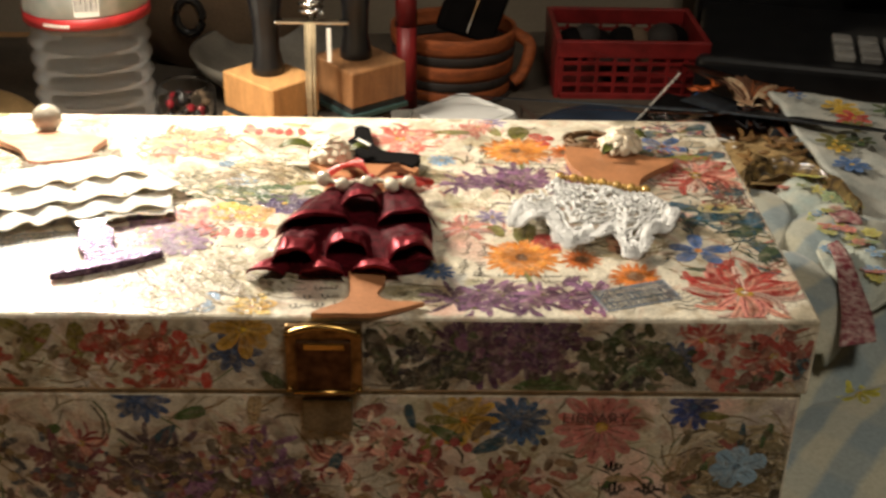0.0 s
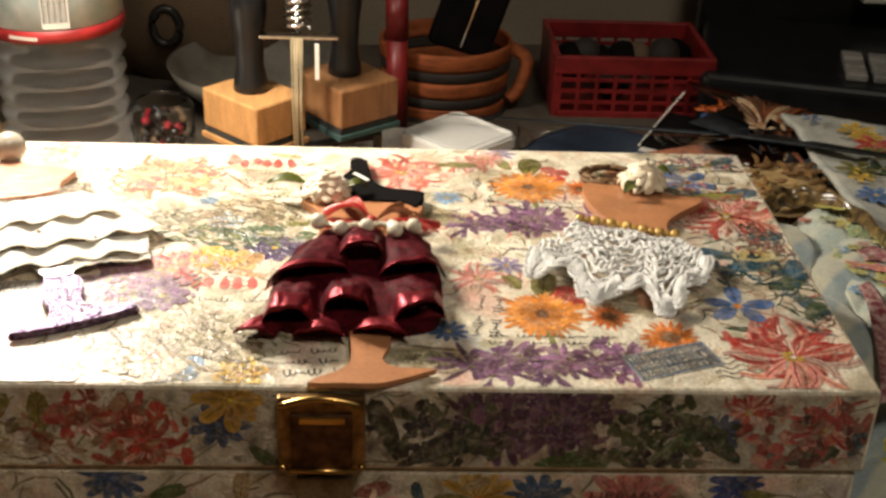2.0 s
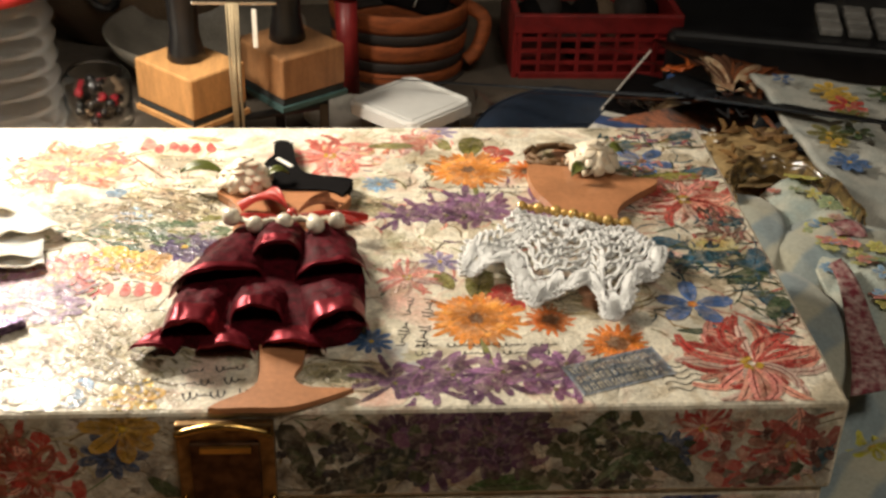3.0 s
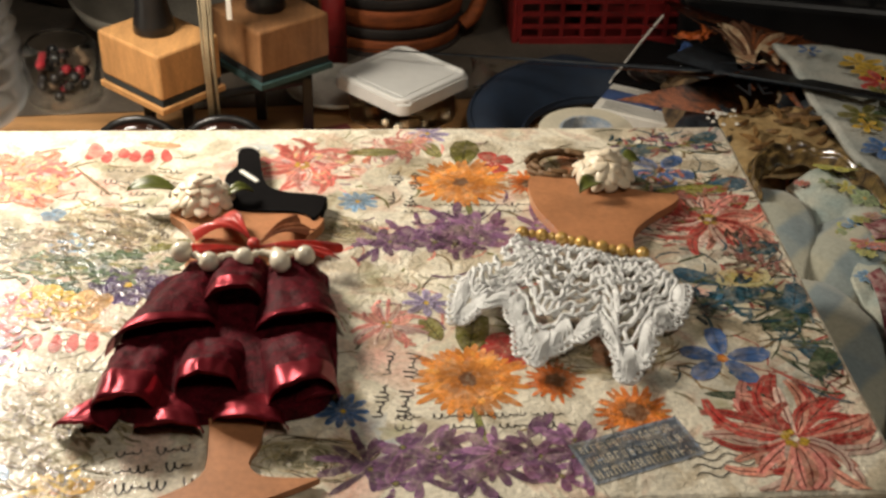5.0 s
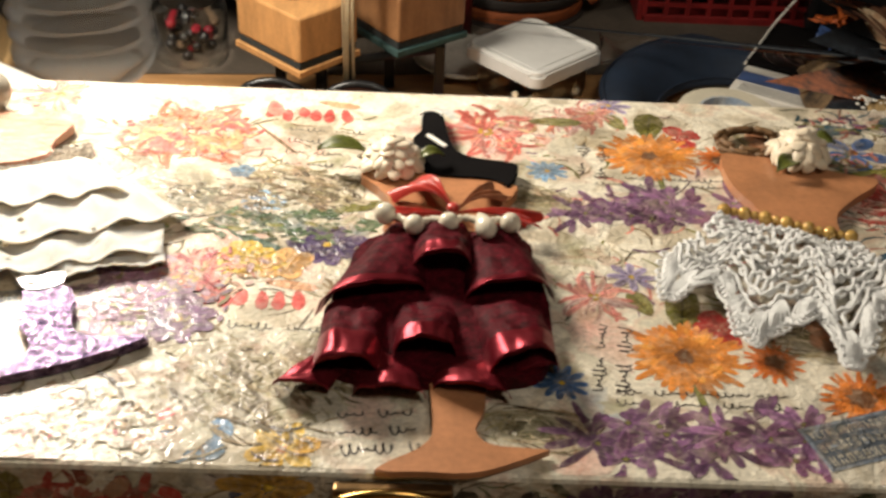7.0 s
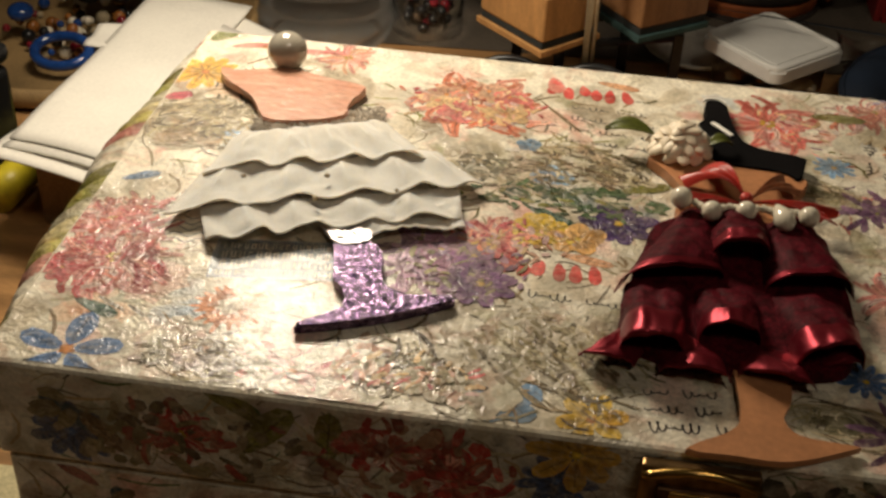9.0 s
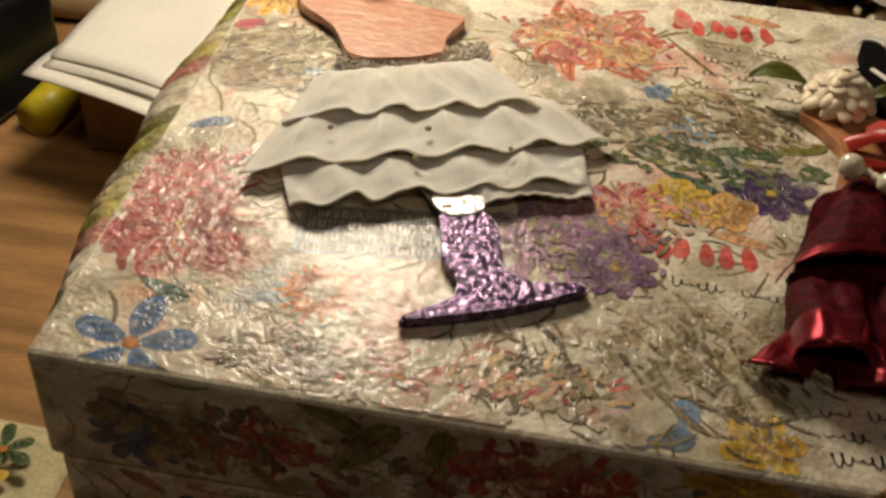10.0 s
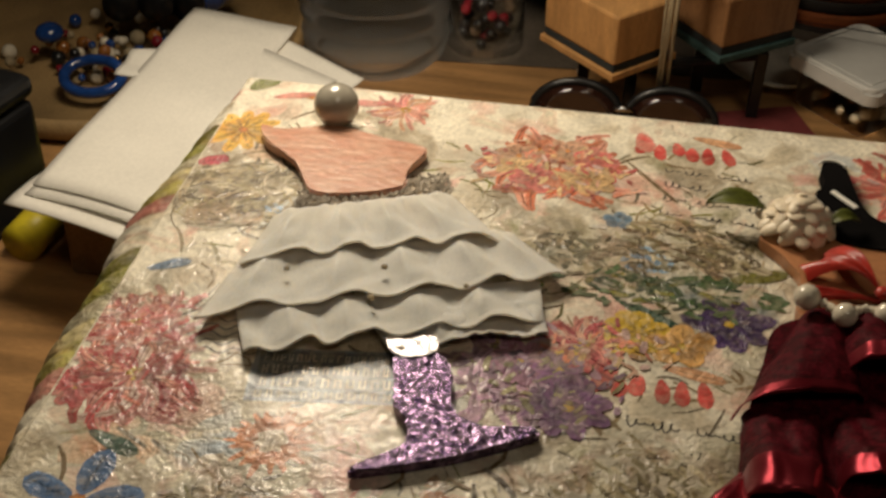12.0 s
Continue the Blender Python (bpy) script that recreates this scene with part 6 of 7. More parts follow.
# woven basket
bk = thing("woven_basket", "orange and black striped woven basket behind the tools", "basket")
cx, cy = 0.2010, 0.490
zs = [0.0, 0.009, 0.016, 0.027, 0.034, 0.046]
for k in range(5):
    r0, r1 = 0.050 + 0.10 * zs[k], 0.050 + 0.10 * zs[k + 1]
    bmk = grid(lambda u, v: ((cx + (r0 + (r1 - r0) * v + 0.0012 * math.sin(v * 3.14) + 0.0006 * math.sin(u * 240)) * 0.78 * math.cos(u * 6.2832)), cy + (r0 + (r1 - r0) * v + 0.0012 * math.sin(v * 3.14)) * 0.72 * math.sin(u * 6.2832), zs[k] + (zs[k + 1] - zs[k]) * v), 96, 4, thick=0.002)
    part("woven_band", bmk, DARKBAND if k % 2 else ORANGE, bk, "dark woven band" if k % 2 else "orange woven band", True)
part("bottom", lathe([(0.0005, 0.0004), (0.042, 0.0004), (0.042, 0.002), (0.0005, 0.002)], (cx, cy, 0.0)), DARKBAND, bk)
part("handle", tube(smooth_line([(cx + 0.041, cy - 0.005, 0.042), (cx + 0.052, cy - 0.008, 0.034), (cx + 0.048, cy - 0.01, 0.016), (cx + 0.041, cy - 0.012, 0.009)], 8, False), 0.0045, 8), ORANGE, bk, smooth=True)
sl = thing("red_marker", "thick red plastic marker leaning upright in the basket", "pen")
part("barrel", tube([(0.1700, 0.4460, 0.0005), (0.1690, 0.4480, 0.058)], 0.0065, 14), REDPLASTIC, sl, smooth=True)
part("cap", tube([(0.1690, 0.4480, 0.0582), (0.1686, 0.4487, 0.0850)], 0.0070, 14), REDPLASTIC, sl, smooth=True)
pch = thing("black_pouch", "small black zipped pouch in the basket", "pouch")
part("pouch_body", at_world(box((-0.020, -0.006, 0), (0.020, 0.006, 0.045), 0.003), pose(0.207, 0.468, 0.045, 0, 18, 4)), BLACK, pch)
part("zip", at_world(box((-0.0006, -0.0072, 0.004), (0.0006, -0.0061, 0.040), 0.0002), pose(0.207, 0.468, 0.045, 0, 18, 4)), CHROME, pch)

# red crate of open plastic mesh
crate = thing("red_crate", "red plastic crate with square mesh sides", "crate")
x0, x1, y0, y1, top = 0.2740, 0.3700, 0.470, 0.545, 0.0420
for yy in (y0, y1):
    part("rim", box((x0 - 0.004, yy - 0.002, top - 0.012), (x1 + 0.004, yy + 0.002, top), 0.001), REDPLASTIC, crate)
    part("sill", box((x0, yy - 0.0015, 0), (x1, yy + 0.0015, 0.005), 0.0006), REDPLASTIC, crate)
    for i in range(9):
        x = x0 + (x1 - x0) * i / 8
        part("upright", box((x - 0.0012, yy - 0.0012, 0.004), (x + 0.0012, yy + 0.0012, top - 0.011)), REDPLASTIC, crate)
    for k in range(3):
        z = 0.010 + 0.0075 * k
        part("crosspiece", box((x0, yy - 0.0010, z), (x1, yy + 0.0010, z + 0.0022)), REDPLASTIC, crate)
for xx in (x0 - 0.002, x1 + 0.002):
    part("side", box((xx - 0.002, y0, 0), (xx + 0.002, y1, top), 0.001), REDPLASTIC, crate)
part("floor", box((x0, y0, 0.0004), (x1, y1, 0.0030)), REDPLASTIC, crate)
q = random.Random(11)
for k in range(9):
    it = thing("crate_bundle", "dark crumpled cloth bundle packed in the red crate", "cloth", "bundles in the crate")
    part("cloth", ball((x0 + 0.012 + 0.009 * k, q.uniform(y0 + 0.015, y1 - 0.015), 0.0145 + q.uniform(0.0, 0.02)), q.uniform(0.010, 0.014), flat=1.0, n=12), q.choice((BROWNBAG, BLACK, DARKBAND)), it, smooth=True)

# storage tub with milky lid
tub = thing("storage_tub", "small clear plastic tub with milky white lid and beads inside", "container")
m = Matrix.Translation((0.2046, 0.3758, 0)) @ Matrix.Rotation(radians(44), 4, "Z")
part("tub_wall", at_world(box((-0.0200, -0.0200, 0.0), (0.0200, 0.0200, 0.0215), 0.004, 3), m), FROST, tub, "clear plastic", True).visible_shadow = False
def rounded(half, r, n=6):
    return [(sx * (half - r) + r * math.cos(a0 + i / n * 1.5708), sy * (half - r) + r * math.sin(a0 + i / n * 1.5708)) for sx, sy, a0 in ((1, 1, 0), (-1, 1, 1.5708), (-1, -1, 3.1416), (1, -1, 4.7124)) for i in range(n + 1)]
part("tub_lid", at_world(plate(rounded(0.0248, 0.0060), 0.0200, 0.0262, bevel=0.0012), m), WHITEPLASTIC, tub, "milky white snap lid")
part("lid_panel", at_world(box((-0.0180, -0.0180, 0.0262), (0.0180, 0.0180, 0.0266), 0.0001), m), WHITEPLASTIC, tub)
part("lid_rim", at_world(tube([(p[0], p[1], 0.0266) for p in rounded(0.0228, 0.0052)], 0.0012, 8, closed=True), m), WHITEPLASTIC, tub, smooth=True)
for k in range(26):
    v = m @ Vector((q.uniform(-0.015, 0.015), q.uniform(-0.015, 0.015), q.uniform(0.003, 0.009)))
    part("bead", ball(v, q.uniform(0.0018, 0.003), n=10), q.choice((PEARL, AMBER, TWINE, ROSE)), tub, smooth=True)

# roll of masking tape
tape = thing("tape_roll", "roll of cream masking tape lying flat", "tape")
tx, ty = 0.2865, 0.3120
part("tape", lathe([(0.0125, 0.0), (0.0215, 0.0), (0.0220, 0.001), (0.0220, 0.028), (0.0215, 0.029), (0.0125, 0.029), (0.0125, 0.0)], (tx, ty, 0), 44), MASKING, tape, smooth=False)
part("core", lathe([(0.0112, 0.0005), (0.0124, 0.0005), (0.0124, 0.0295), (0.0112, 0.0295), (0.0112, 0.0005)], (tx, ty, 0), 36), surface("blue_grey_card", (0.30, 0.36, 0.44), 0.6, patch=200, second=(0.5, 0.5, 0.48)), tape)

# dark blue padded cap brim
nb = thing("navy_cap", "dark navy cloth cap lying on the table", "cap")
def brim(u, v):
    a = radians(78 + 125 * u)
    r = 0.043 + (0.022 + 0.026 * (1 - u) * min(1.0, u * 6)) * v
    return (0.306 + r * math.cos(a), 0.338 + r * math.sin(a), 0.008 + 0.012 * math.sin(v * 2.6) - 0.004 * (u - 0.5) ** 2)
part("brim", grid(brim, 40, 10, thick=0.003), NAVY, nb, smooth=True)
for vv in (0.06, 0.94):
    part("seam", tube([Vector(brim(i / 40, vv)) + Vector((0, 0, 0.0004)) for i in range(41)], 0.0007, 5), NAVY, nb, smooth=True)

# booklet with plastic bag
bl = thing("booklet", "white booklet with blue band lying among clutter", "booklet")
m = pose(0.2960, 0.3520, 0.0120, 0, 0, -29)
part("page_block", at_world(box((0, 0, 0), (0.044, 0.085, 0.0075), 0.0006), m), WHITECARD, bl, "white printed booklet")
part("blue_band", at_world(box((0.0005, 0.012, 0.0076), (0.0435, 0.023, 0.0079)), m), surface("blue_print", (0.06, 0.10, 0.24), 0.5, patch=120), bl, "blue printed band")
for k in range(5):
    part("text_line", at_world(box((0.004, 0.0022 + 0.0018 * k, 0.0076), (0.040 - 0.003 * (k % 2), 0.0028 + 0.0018 * k, 0.00775)), m), STEEL, bl)
part("back_cover", at_world(box((-0.0006, 0.030, 0.0076), (0.0430, 0.0860, 0.0100), 0.0004), m), BLACK, bl)
part("spine_edge", tube([m @ Vector((-0.0006, 0.028, 0.009)), m @ Vector((-0.0006, 0.078, 0.012)), m @ Vector((0.004, 0.098, 0.020))], 0.0007), WHITECARD, bl)
under2 = thing("box_of_cards", "low cardboard box under the booklet", "box")
part("carton", at_world(box((0.002, 0.002, 0), (0.050, 0.080, 0.0115), 0.001), pose(0.2960, 0.3520, 0, 0, 0, -29)), WHITECARD, under2)
pl = thing("plastic_bag", "crumpled clear plastic bag with rings", "bag")
for k in range(5):
    c = (0.328 + 0.008 * k, 0.382 - 0.006 * k + 0.003 * (k % 2), 0.0235 + 0.002 * (k % 3))
    part("fold", tube([(c[0] + (0.010 + 0.002 * (k % 3)) * math.cos(a / 14 * 6.283), c[1] + 0.007 * math.sin(a / 14 * 6.283), c[2] + 0.002 * math.sin(a)) for a in range(14)], 0.0016, 7, closed=True), CLEARPLASTIC, pl, smooth=True)

# crystal on clutter
gem = thing("crystal", "round faceted clear crystal on printed paper", "crystal")
bm = bmesh.new()
bmesh.ops.create_icosphere(bm, subdivisions=1, radius=0.0052)
part("stone", at_world(bm, Matrix.Translation((0.3675, 0.3690, 0.0362))), GEM, gem)


def paper_motif(name, m, parent, mat4, material):
    me = bpy.data.meshes.new(name)
    me.from_pydata([tuple(mat4 @ Vector(p)) for p in m.v], [], m.f)
    me.attributes.new("tint", "FLOAT_COLOR", "POINT").data.foreach_set("color", [q_ for c in m.c for q_ in c])
    me.materials.append(material)
    ob = new(name, me)
    ob.parent = parent
    return ob


# heap of printed papers beside the box
heap = thing("paper_heap", "heap of printed paper scraps with black letters", "paper")
def mound(u, v):
    x, y = 0.318 + 0.110 * u, 0.225 + 0.170 * v
    e = min(u, 1 - u, v, 1 - v) * 5
    return (x, y, 0.002 + min(1, max(0, e)) * (0.032 + 0.005 * noise.noise(Vector((x * 40, y * 40, 1))) + 0.003 * noise.noise(Vector((x * 140, y * 140, 2)))))
part("scrap_mound", grid(mound, 60, 60), surface("brown_print", (0.22, 0.14, 0.07), 0.6, grain=500, vary=0.3, patch=90, second=(0.03, 0.022, 0.016), bump=0.4), heap, "brown and black printed scraps", True)


def scrap(name, corners, z, curl, material, label, seed, parent=heap):
    """A loose four-cornered paper scrap with softly torn sides."""
    a, b, c, d = (Vector((*p, 0)) for p in corners)
    def at(u, v):
        p = a.lerp(b, u).lerp(d.lerp(c, u), v)
        n_ = noise.noise(Vector((u * 4 + seed, v * 4, seed)))
        edge = 0.0016 * noise.noise(Vector((u * 9 + seed, v * 9, 3.0)))
        return (p.x + edge, p.y + edge, z + curl * (0.6 * math.sin(2.2 * u + seed) + n_))
    return part(name, grid(at, 16, 16, thick=0.0004), material, parent, label, True)


TANPRINT = surface("tan_printed_paper", (0.46, 0.32, 0.15), 0.55, grain=500, vary=0.2, patch=160, second=(0.34, 0.22, 0.09), bump=0.1)
NAVYPRINT = surface("navy_printed_paper", (0.022, 0.028, 0.035), 0.5, grain=900, vary=0.4, patch=260, second=(0.012, 0.012, 0.016), bump=0.2)
RUST = surface("rust_paper", (0.30, 0.085, 0.025), 0.55, grain=700, vary=0.3, patch=240, second=(0.10, 0.035, 0.015), bump=0.3)
CREAMPRINT = surface("cream_lettered_paper", (0.50, 0.38, 0.24), 0.55, grain=500, vary=0.15, patch=200, second=(0.36, 0.20, 0.11), bump=0.1)
scrap("tan_sheet", [(0.332, 0.240), (0.392, 0.246), (0.380, 0.306), (0.340, 0.294)], 0.0430, 0.0020, TANPRINT, "tan paper printed with brown twigs", 1.0)
q = random.Random(5)
twigs = bmesh.new()
for k in range(26):
    x, y, a = 0.344 + 0.034 * q.random(), 0.252 + 0.044 * q.random(), q.uniform(-0.6, 1.6)
    ln = q.uniform(0.006, 0.016)
    tube([(x + ln * t_ * math.cos(a + 0.5 * t_), y + ln * t_ * math.sin(a + 0.5 * t_), 0.0464) for t_ in (0, 0.3, 0.6, 0.85, 1)], [0.0004, 0.0011, 0.0014, 0.0010, 0.0003], 5, twigs)
tagged(part("twig_print", twigs, surface("brown_twig_print", (0.12, 0.06, 0.02), 0.6, patch=300, second=(0.24, 0.13, 0.04)), heap, "brown printed twigs and leaves"), kind="stuff")
scrap("navy_scrap", [(0.314, 0.276), (0.340, 0.272), (0.352, 0.306), (0.330, 0.304)], 0.0440, 0.0020, NAVYPRINT, "dark navy printed scrap", 2.0)
for k in range(22):
    part("fleck", ball((0.334 + 0.013 * q.random(), 0.280 + 0.016 * q.random(), 0.0462 + 0.001 * q.random()), q.uniform(0.0005, 0.0012), flat=0.4, n=6), WHITECARD, heap)
scrap("lettered_strip", [(0.352, 0.312), (0.396, 0.322), (0.392, 0.346), (0.350, 0.336)], 0.0395, 0.0010, CREAMPRINT, "cream strip with black letters", 3.0)
for i, ch in enumerate("VEL"):
    lt = lettering(ch, 0.0125, heap, INK)
    lt.matrix_basis = pose(0.3575 + 0.0090 * i, 0.3170 + 0.002 * i, 0.0425, 12, 0, 10)
for k in range(5):
    scrap("striped_bar", [(0.356 + 0.008 * k, 0.334), (0.3595 + 0.008 * k, 0.335), (0.3625 + 0.008 * k, 0.352), (0.360 + 0.008 * k, 0.352)], 0.0418, 0.0004, RUST if k % 2 else NAVYPRINT, "", 4.0 + k)
for k in range(17):
    a = radians(-25 + 8.2 * k)
    ln, w = q.uniform(0.026, 0.042), q.uniform(0.005, 0.009)
    bm = grid(lambda u, v: (0.004 + u * ln, (v - 0.5) * w * math.sin(0.5 + 2.2 * u), 0.0035 * math.sin(u * 2.6) + 0.0014 * math.sin(v * 5 + k)), 10, 4, thick=0.0004)
    part("frond", at_world(bm, pose(0.3720, 0.3570, 0.0385 + 0.0003 * k, q.uniform(-8, 8), 2, math.degrees(a))), q.choice((RUST, RUST, LEATHER_EDGE, RUST, CREAMPRINT)), heap, "curled rust brown paper frond", True)
scrap("tan_sheet", [(0.362, 0.352), (0.384, 0.350), (0.392, 0.378), (0.366, 0.384)], 0.0420, 0.0016, CREAMPRINT, "pale tan scrap under the crystal", 6.0)
scrap("orange_scrap", [(0.349, 0.410), (0.366, 0.404), (0.366, 0.412), (0.352, 0.417)], 0.0300, 0.0020, surface("orange_scrap_paper", (0.55, 0.12, 0.02), 0.5), "bright orange scrap", 7.0)
scrap("blue_scrap", [(0.344, 0.386), (0.360, 0.374), (0.366, 0.386), (0.350, 0.400)], 0.0310, 0.0030, surface("blue_scrap_paper", (0.045, 0.09, 0.24), 0.5, patch=200), "blue paper scrap", 8.0)


def glossy_leaf(u, v):
    """A long dark leaf that arches over the heap: u along it, v across."""
    a = 3.30 - 3.55 * u
    r = 1.0 - 0.30 * v * (0.35 + 0.65 * math.sin(math.pi * min(1.0, u * 1.1)))
    return (0.3590 + 0.0265 * r * math.cos(a), 0.2160 + 0.0440 * r * math.sin(a) - 0.010 * u, 0.0500 + 0.005 * math.sin(math.pi * v) + 0.0012 * math.sin(v * 16 + 3 * u) + 0.001 * math.sin(40 * u))
part("dark_leaf_strip", grid(glossy_leaf, 60, 16, thick=0.0005), surface("dark_brown_leaf", (0.045, 0.030, 0.018), 0.22, grain=300, vary=0.4, patch=130, second=(0.20, 0.13, 0.045), bump=0.3, coat=0.5, stretch=(1, 3, 1)), heap, "glossy dark brown leaf", True)

# floral cotton and quilt over the table edge
cloth = thing("quilted_cloth", "crumpled pale blue and cream quilted cloth with floral patches", "cloth")
def drape(u, v):
    x, y = 0.3005 + 0.23 * u, -0.20 + 0.425 * v
    pad = abs(math.sin(math.pi * (y - 0.0725 - 0.35 * (x - 0.30)) / 0.062)) ** 0.55
    ridge = 0.014 * pad - 0.007 + 0.006 * noise.noise(Vector((x * 20, y * 16, 3))) + 0.0026 * noise.noise(Vector((x * 55, y * 40, 5))) + 0.001 * noise.noise(Vector((x * 160, y * 120, 6)))
    h = 0.010 + 0.030 * min(1, max(0, (y - 0.02) / 0.13)) * (1 - 0.25 * u) + ridge * (0.75 + 0.25 * min(1, u * 6))
    return (x, y, max(0.0015, h * min(1.0, 0.80 + u * 5)))
part("quilt", grid(drape, 80, 150, thick=0.002), QUILT, cloth, "pale blue and cream quilting", True)


def on_drape(x, y):
    return drape(min(1, max(0, (x - 0.3005) / 0.23)), min(1, max(0, (y + 0.20) / 0.425)))[2]


def cloth_fold(edge, left, z, puff, seed):
    """A padded fold that bulges out from beside the box: its rounded edge, back to a straight seam."""
    line = smooth_line([Vector((*p, 0)) for p in edge], 8, False)
    def at(u, v):
        k = u * (len(line) - 1)
        p = line[min(int(k), len(line) - 2)].lerp(line[min(int(k) + 1, len(line) - 1)], k - int(min(k, len(line) - 2)))
        x = left + (p.x - left) * v
        side = math.sin(math.pi * min(1.0, max(0.0, u))) ** 0.5
        return (x, p.y, z - 0.010 + (0.010 + puff * math.sin(0.5 + 2.3 * v) * side) * (1 - max(0.0, v - 0.9) * 7) + 0.0012 * noise.noise(Vector((x * 90, p.y * 90, seed))))
    return part("padded_fold", grid(at, 44, 22, thick=0.0012), QUILT, cloth, "pale blue padded fold", True)


cloth_fold([(0.3404, 0.2240), (0.3497, 0.2236), (0.3562, 0.2150), (0.3575, 0.2060), (0.3545, 0.1930), (0.3400, 0.1640)], 0.3180, 0.0455, 0.007, 1.0)
cloth_fold([(0.3400, 0.1690), (0.3513, 0.1640), (0.3578, 0.1490), (0.3598, 0.1300), (0.3535, 0.1092), (0.3380, 0.0880)], 0.3160, 0.0430, 0.008, 2.0)
FLORALCOTTON = surface("pale_floral_cotton", (0.50, 0.49, 0.40), 0.9, grain=900, vary=0.15, patch=70, second=(0.34, 0.40, 0.37), bump=0.3)


def floral_strip(u, v):
    x, y = 0.354 + 0.040 * v + 0.004 * u - 0.012 * u * v, 0.238 - 0.120 * u + 0.010 * v
    return (x, y, 0.0420 + 0.004 * math.sin(math.pi * v) + 0.0035 * abs(math.sin(9 * u + 2.2 * v)) ** 0.6 + 0.0016 * noise.noise(Vector((x * 70, y * 70, 9))) - 0.02 * max(0.0, u - 0.9))
part("floral_strip", grid(floral_strip, 60, 30, thick=0.0016), FLORALCOTTON, cloth, "pale quilted strip printed with small flowers", True)
q = random.Random(12)
for k in range(30):
    u, v = q.uniform(0.04, 0.92), q.uniform(0.08, 0.92)
    x, y, z = floral_strip(u, v)
    c = q.choice((PINK_C, (0.52, 0.48, 0.12), (0.30, 0.38, 0.20), SKY_C, (0.5, 0.30, 0.24), (0.45, 0.45, 0.16)))
    if k == 0:
        (x, y, z), c = floral_strip(0.05, 0.45), (0.52, 0.50, 0.10)
    me_ = petal_flower(0, 0, 0.010 if k == 0 else q.uniform(0.003, 0.006), c, q.choice((5, 7)), YELLOW_C, q.random(), 0.6)
    paper_motif("cotton_flower", me_, cloth, Matrix.Translation((x, y, z + 0.0022)) @ Matrix.Rotation(q.uniform(-0.3, 0.3), 4, "X"), CLOTHPRINT)


def cloth_motif(name, m):
    me = bpy.data.meshes.new(name)
    me.from_pydata([(p[0], p[1], on_drape(p[0], p[1]) + 0.0022 + p[2] * 3) for p in m.v], [], m.f)
    me.attributes.new("tint", "FLOAT_COLOR", "POINT").data.foreach_set("color", [q_ for c in m.c for q_ in c])
    me.materials.append(CLOTHPRINT)
    o = new(name, me)
    o.parent = cloth


for x, y, r, c in ((0.352, 0.085, 0.009, (0.5, 0.46, 0.04)), (0.372, 0.070, 0.006, (0.3, 0.36, 0.3)), (0.385, 0.10, 0.007, PINK_C)):
    cloth_motif("cotton_flower", petal_flower(x, y, r, c, 7, YELLOW_C, 0.2, 0.5))
BURGUNDYPRINT = surface("burgundy_print", (0.17, 0.022, 0.035), 0.6, patch=330, second=(0.42, 0.30, 0.27), grain=900, vary=0.3)
def trim(u, v):
    x = 0.3600 - 0.0015 * u - 0.011 * u * u + (v - 0.5) * (0.006 + 0.010 * u)
    y = 0.162 - 0.076 * u + (v - 0.5) * 0.004
    return (x, y, 0.0535 - 0.005 * u * u + 0.0012 * math.sin(9 * u))
part("trim_ribbon", grid(trim, 24, 5, thick=0.0006), BURGUNDYPRINT, cloth, "dark red patterned ribbon", True)
def trim_patch(u, v):
    x, y = 0.3690 + 0.0125 * u, 0.1845 + 0.0120 * v
    return (x, y, 0.0518 + 0.0008 * math.sin(6 * u + 4 * v))
part("trim_patch", grid(trim_patch, 8, 8, thick=0.0006), BURGUNDYPRINT, cloth, "dark red patterned patch", True)
fl = thing("floral_fabric", "folded white cotton fabric printed with coloured flowers", "fabric")
def fold(u, v):
    x, y = 0.384 + 0.17 * u, 0.195 + 0.17 * v - 0.03 * u
    return (x, y, 0.049 - 0.010 * u + 0.004 * noise.noise(Vector((x * 30, y * 30, 7))) + 0.0012 * noise.noise(Vector((x * 110, y * 110, 8))))
part("fabric_sheet", grid(fold, 50, 50, thick=0.0025), surface("white_cotton", (0.50, 0.49, 0.43), 0.85, patch=60, second=(0.34, 0.36, 0.33)), fl, "white printed cotton", True)
q = random.Random(21)
for k in range(34):
    u, v = q.uniform(0.05, 0.95), q.uniform(0.05, 0.95)
    x, y, z = fold(u, v)
    c = q.choice((RED_C, YELLOW_C, GREEN_C, BLUE_C, PINK_C, OLIVE_C, (0.05, 0.08, 0.04)))
    mm = petal_flower(0, 0, q.uniform(0.006, 0.012), c, q.choice((5, 6, 8)), YELLOW_C, q.random(), 0.5)
    paper_motif("cotton_flower", mm, fl, Matrix.Translation((x, y, z + 0.0034)), CLOTHPRINT)
base_pile = thing("folded_cloth_pile", "pile of folded dark cloths under the fabric", "cloth")
for k in range(3):
    part("folded_cloth", box((0.402 + 0.004 * k, 0.185, 0.001 + 0.0155 * k), (0.555, 0.325 - 0.005 * k, 0.0150 + 0.0155 * k), 0.005, 3), (NAVY, BROWNBAG, DARKBAND)[k], base_pile)

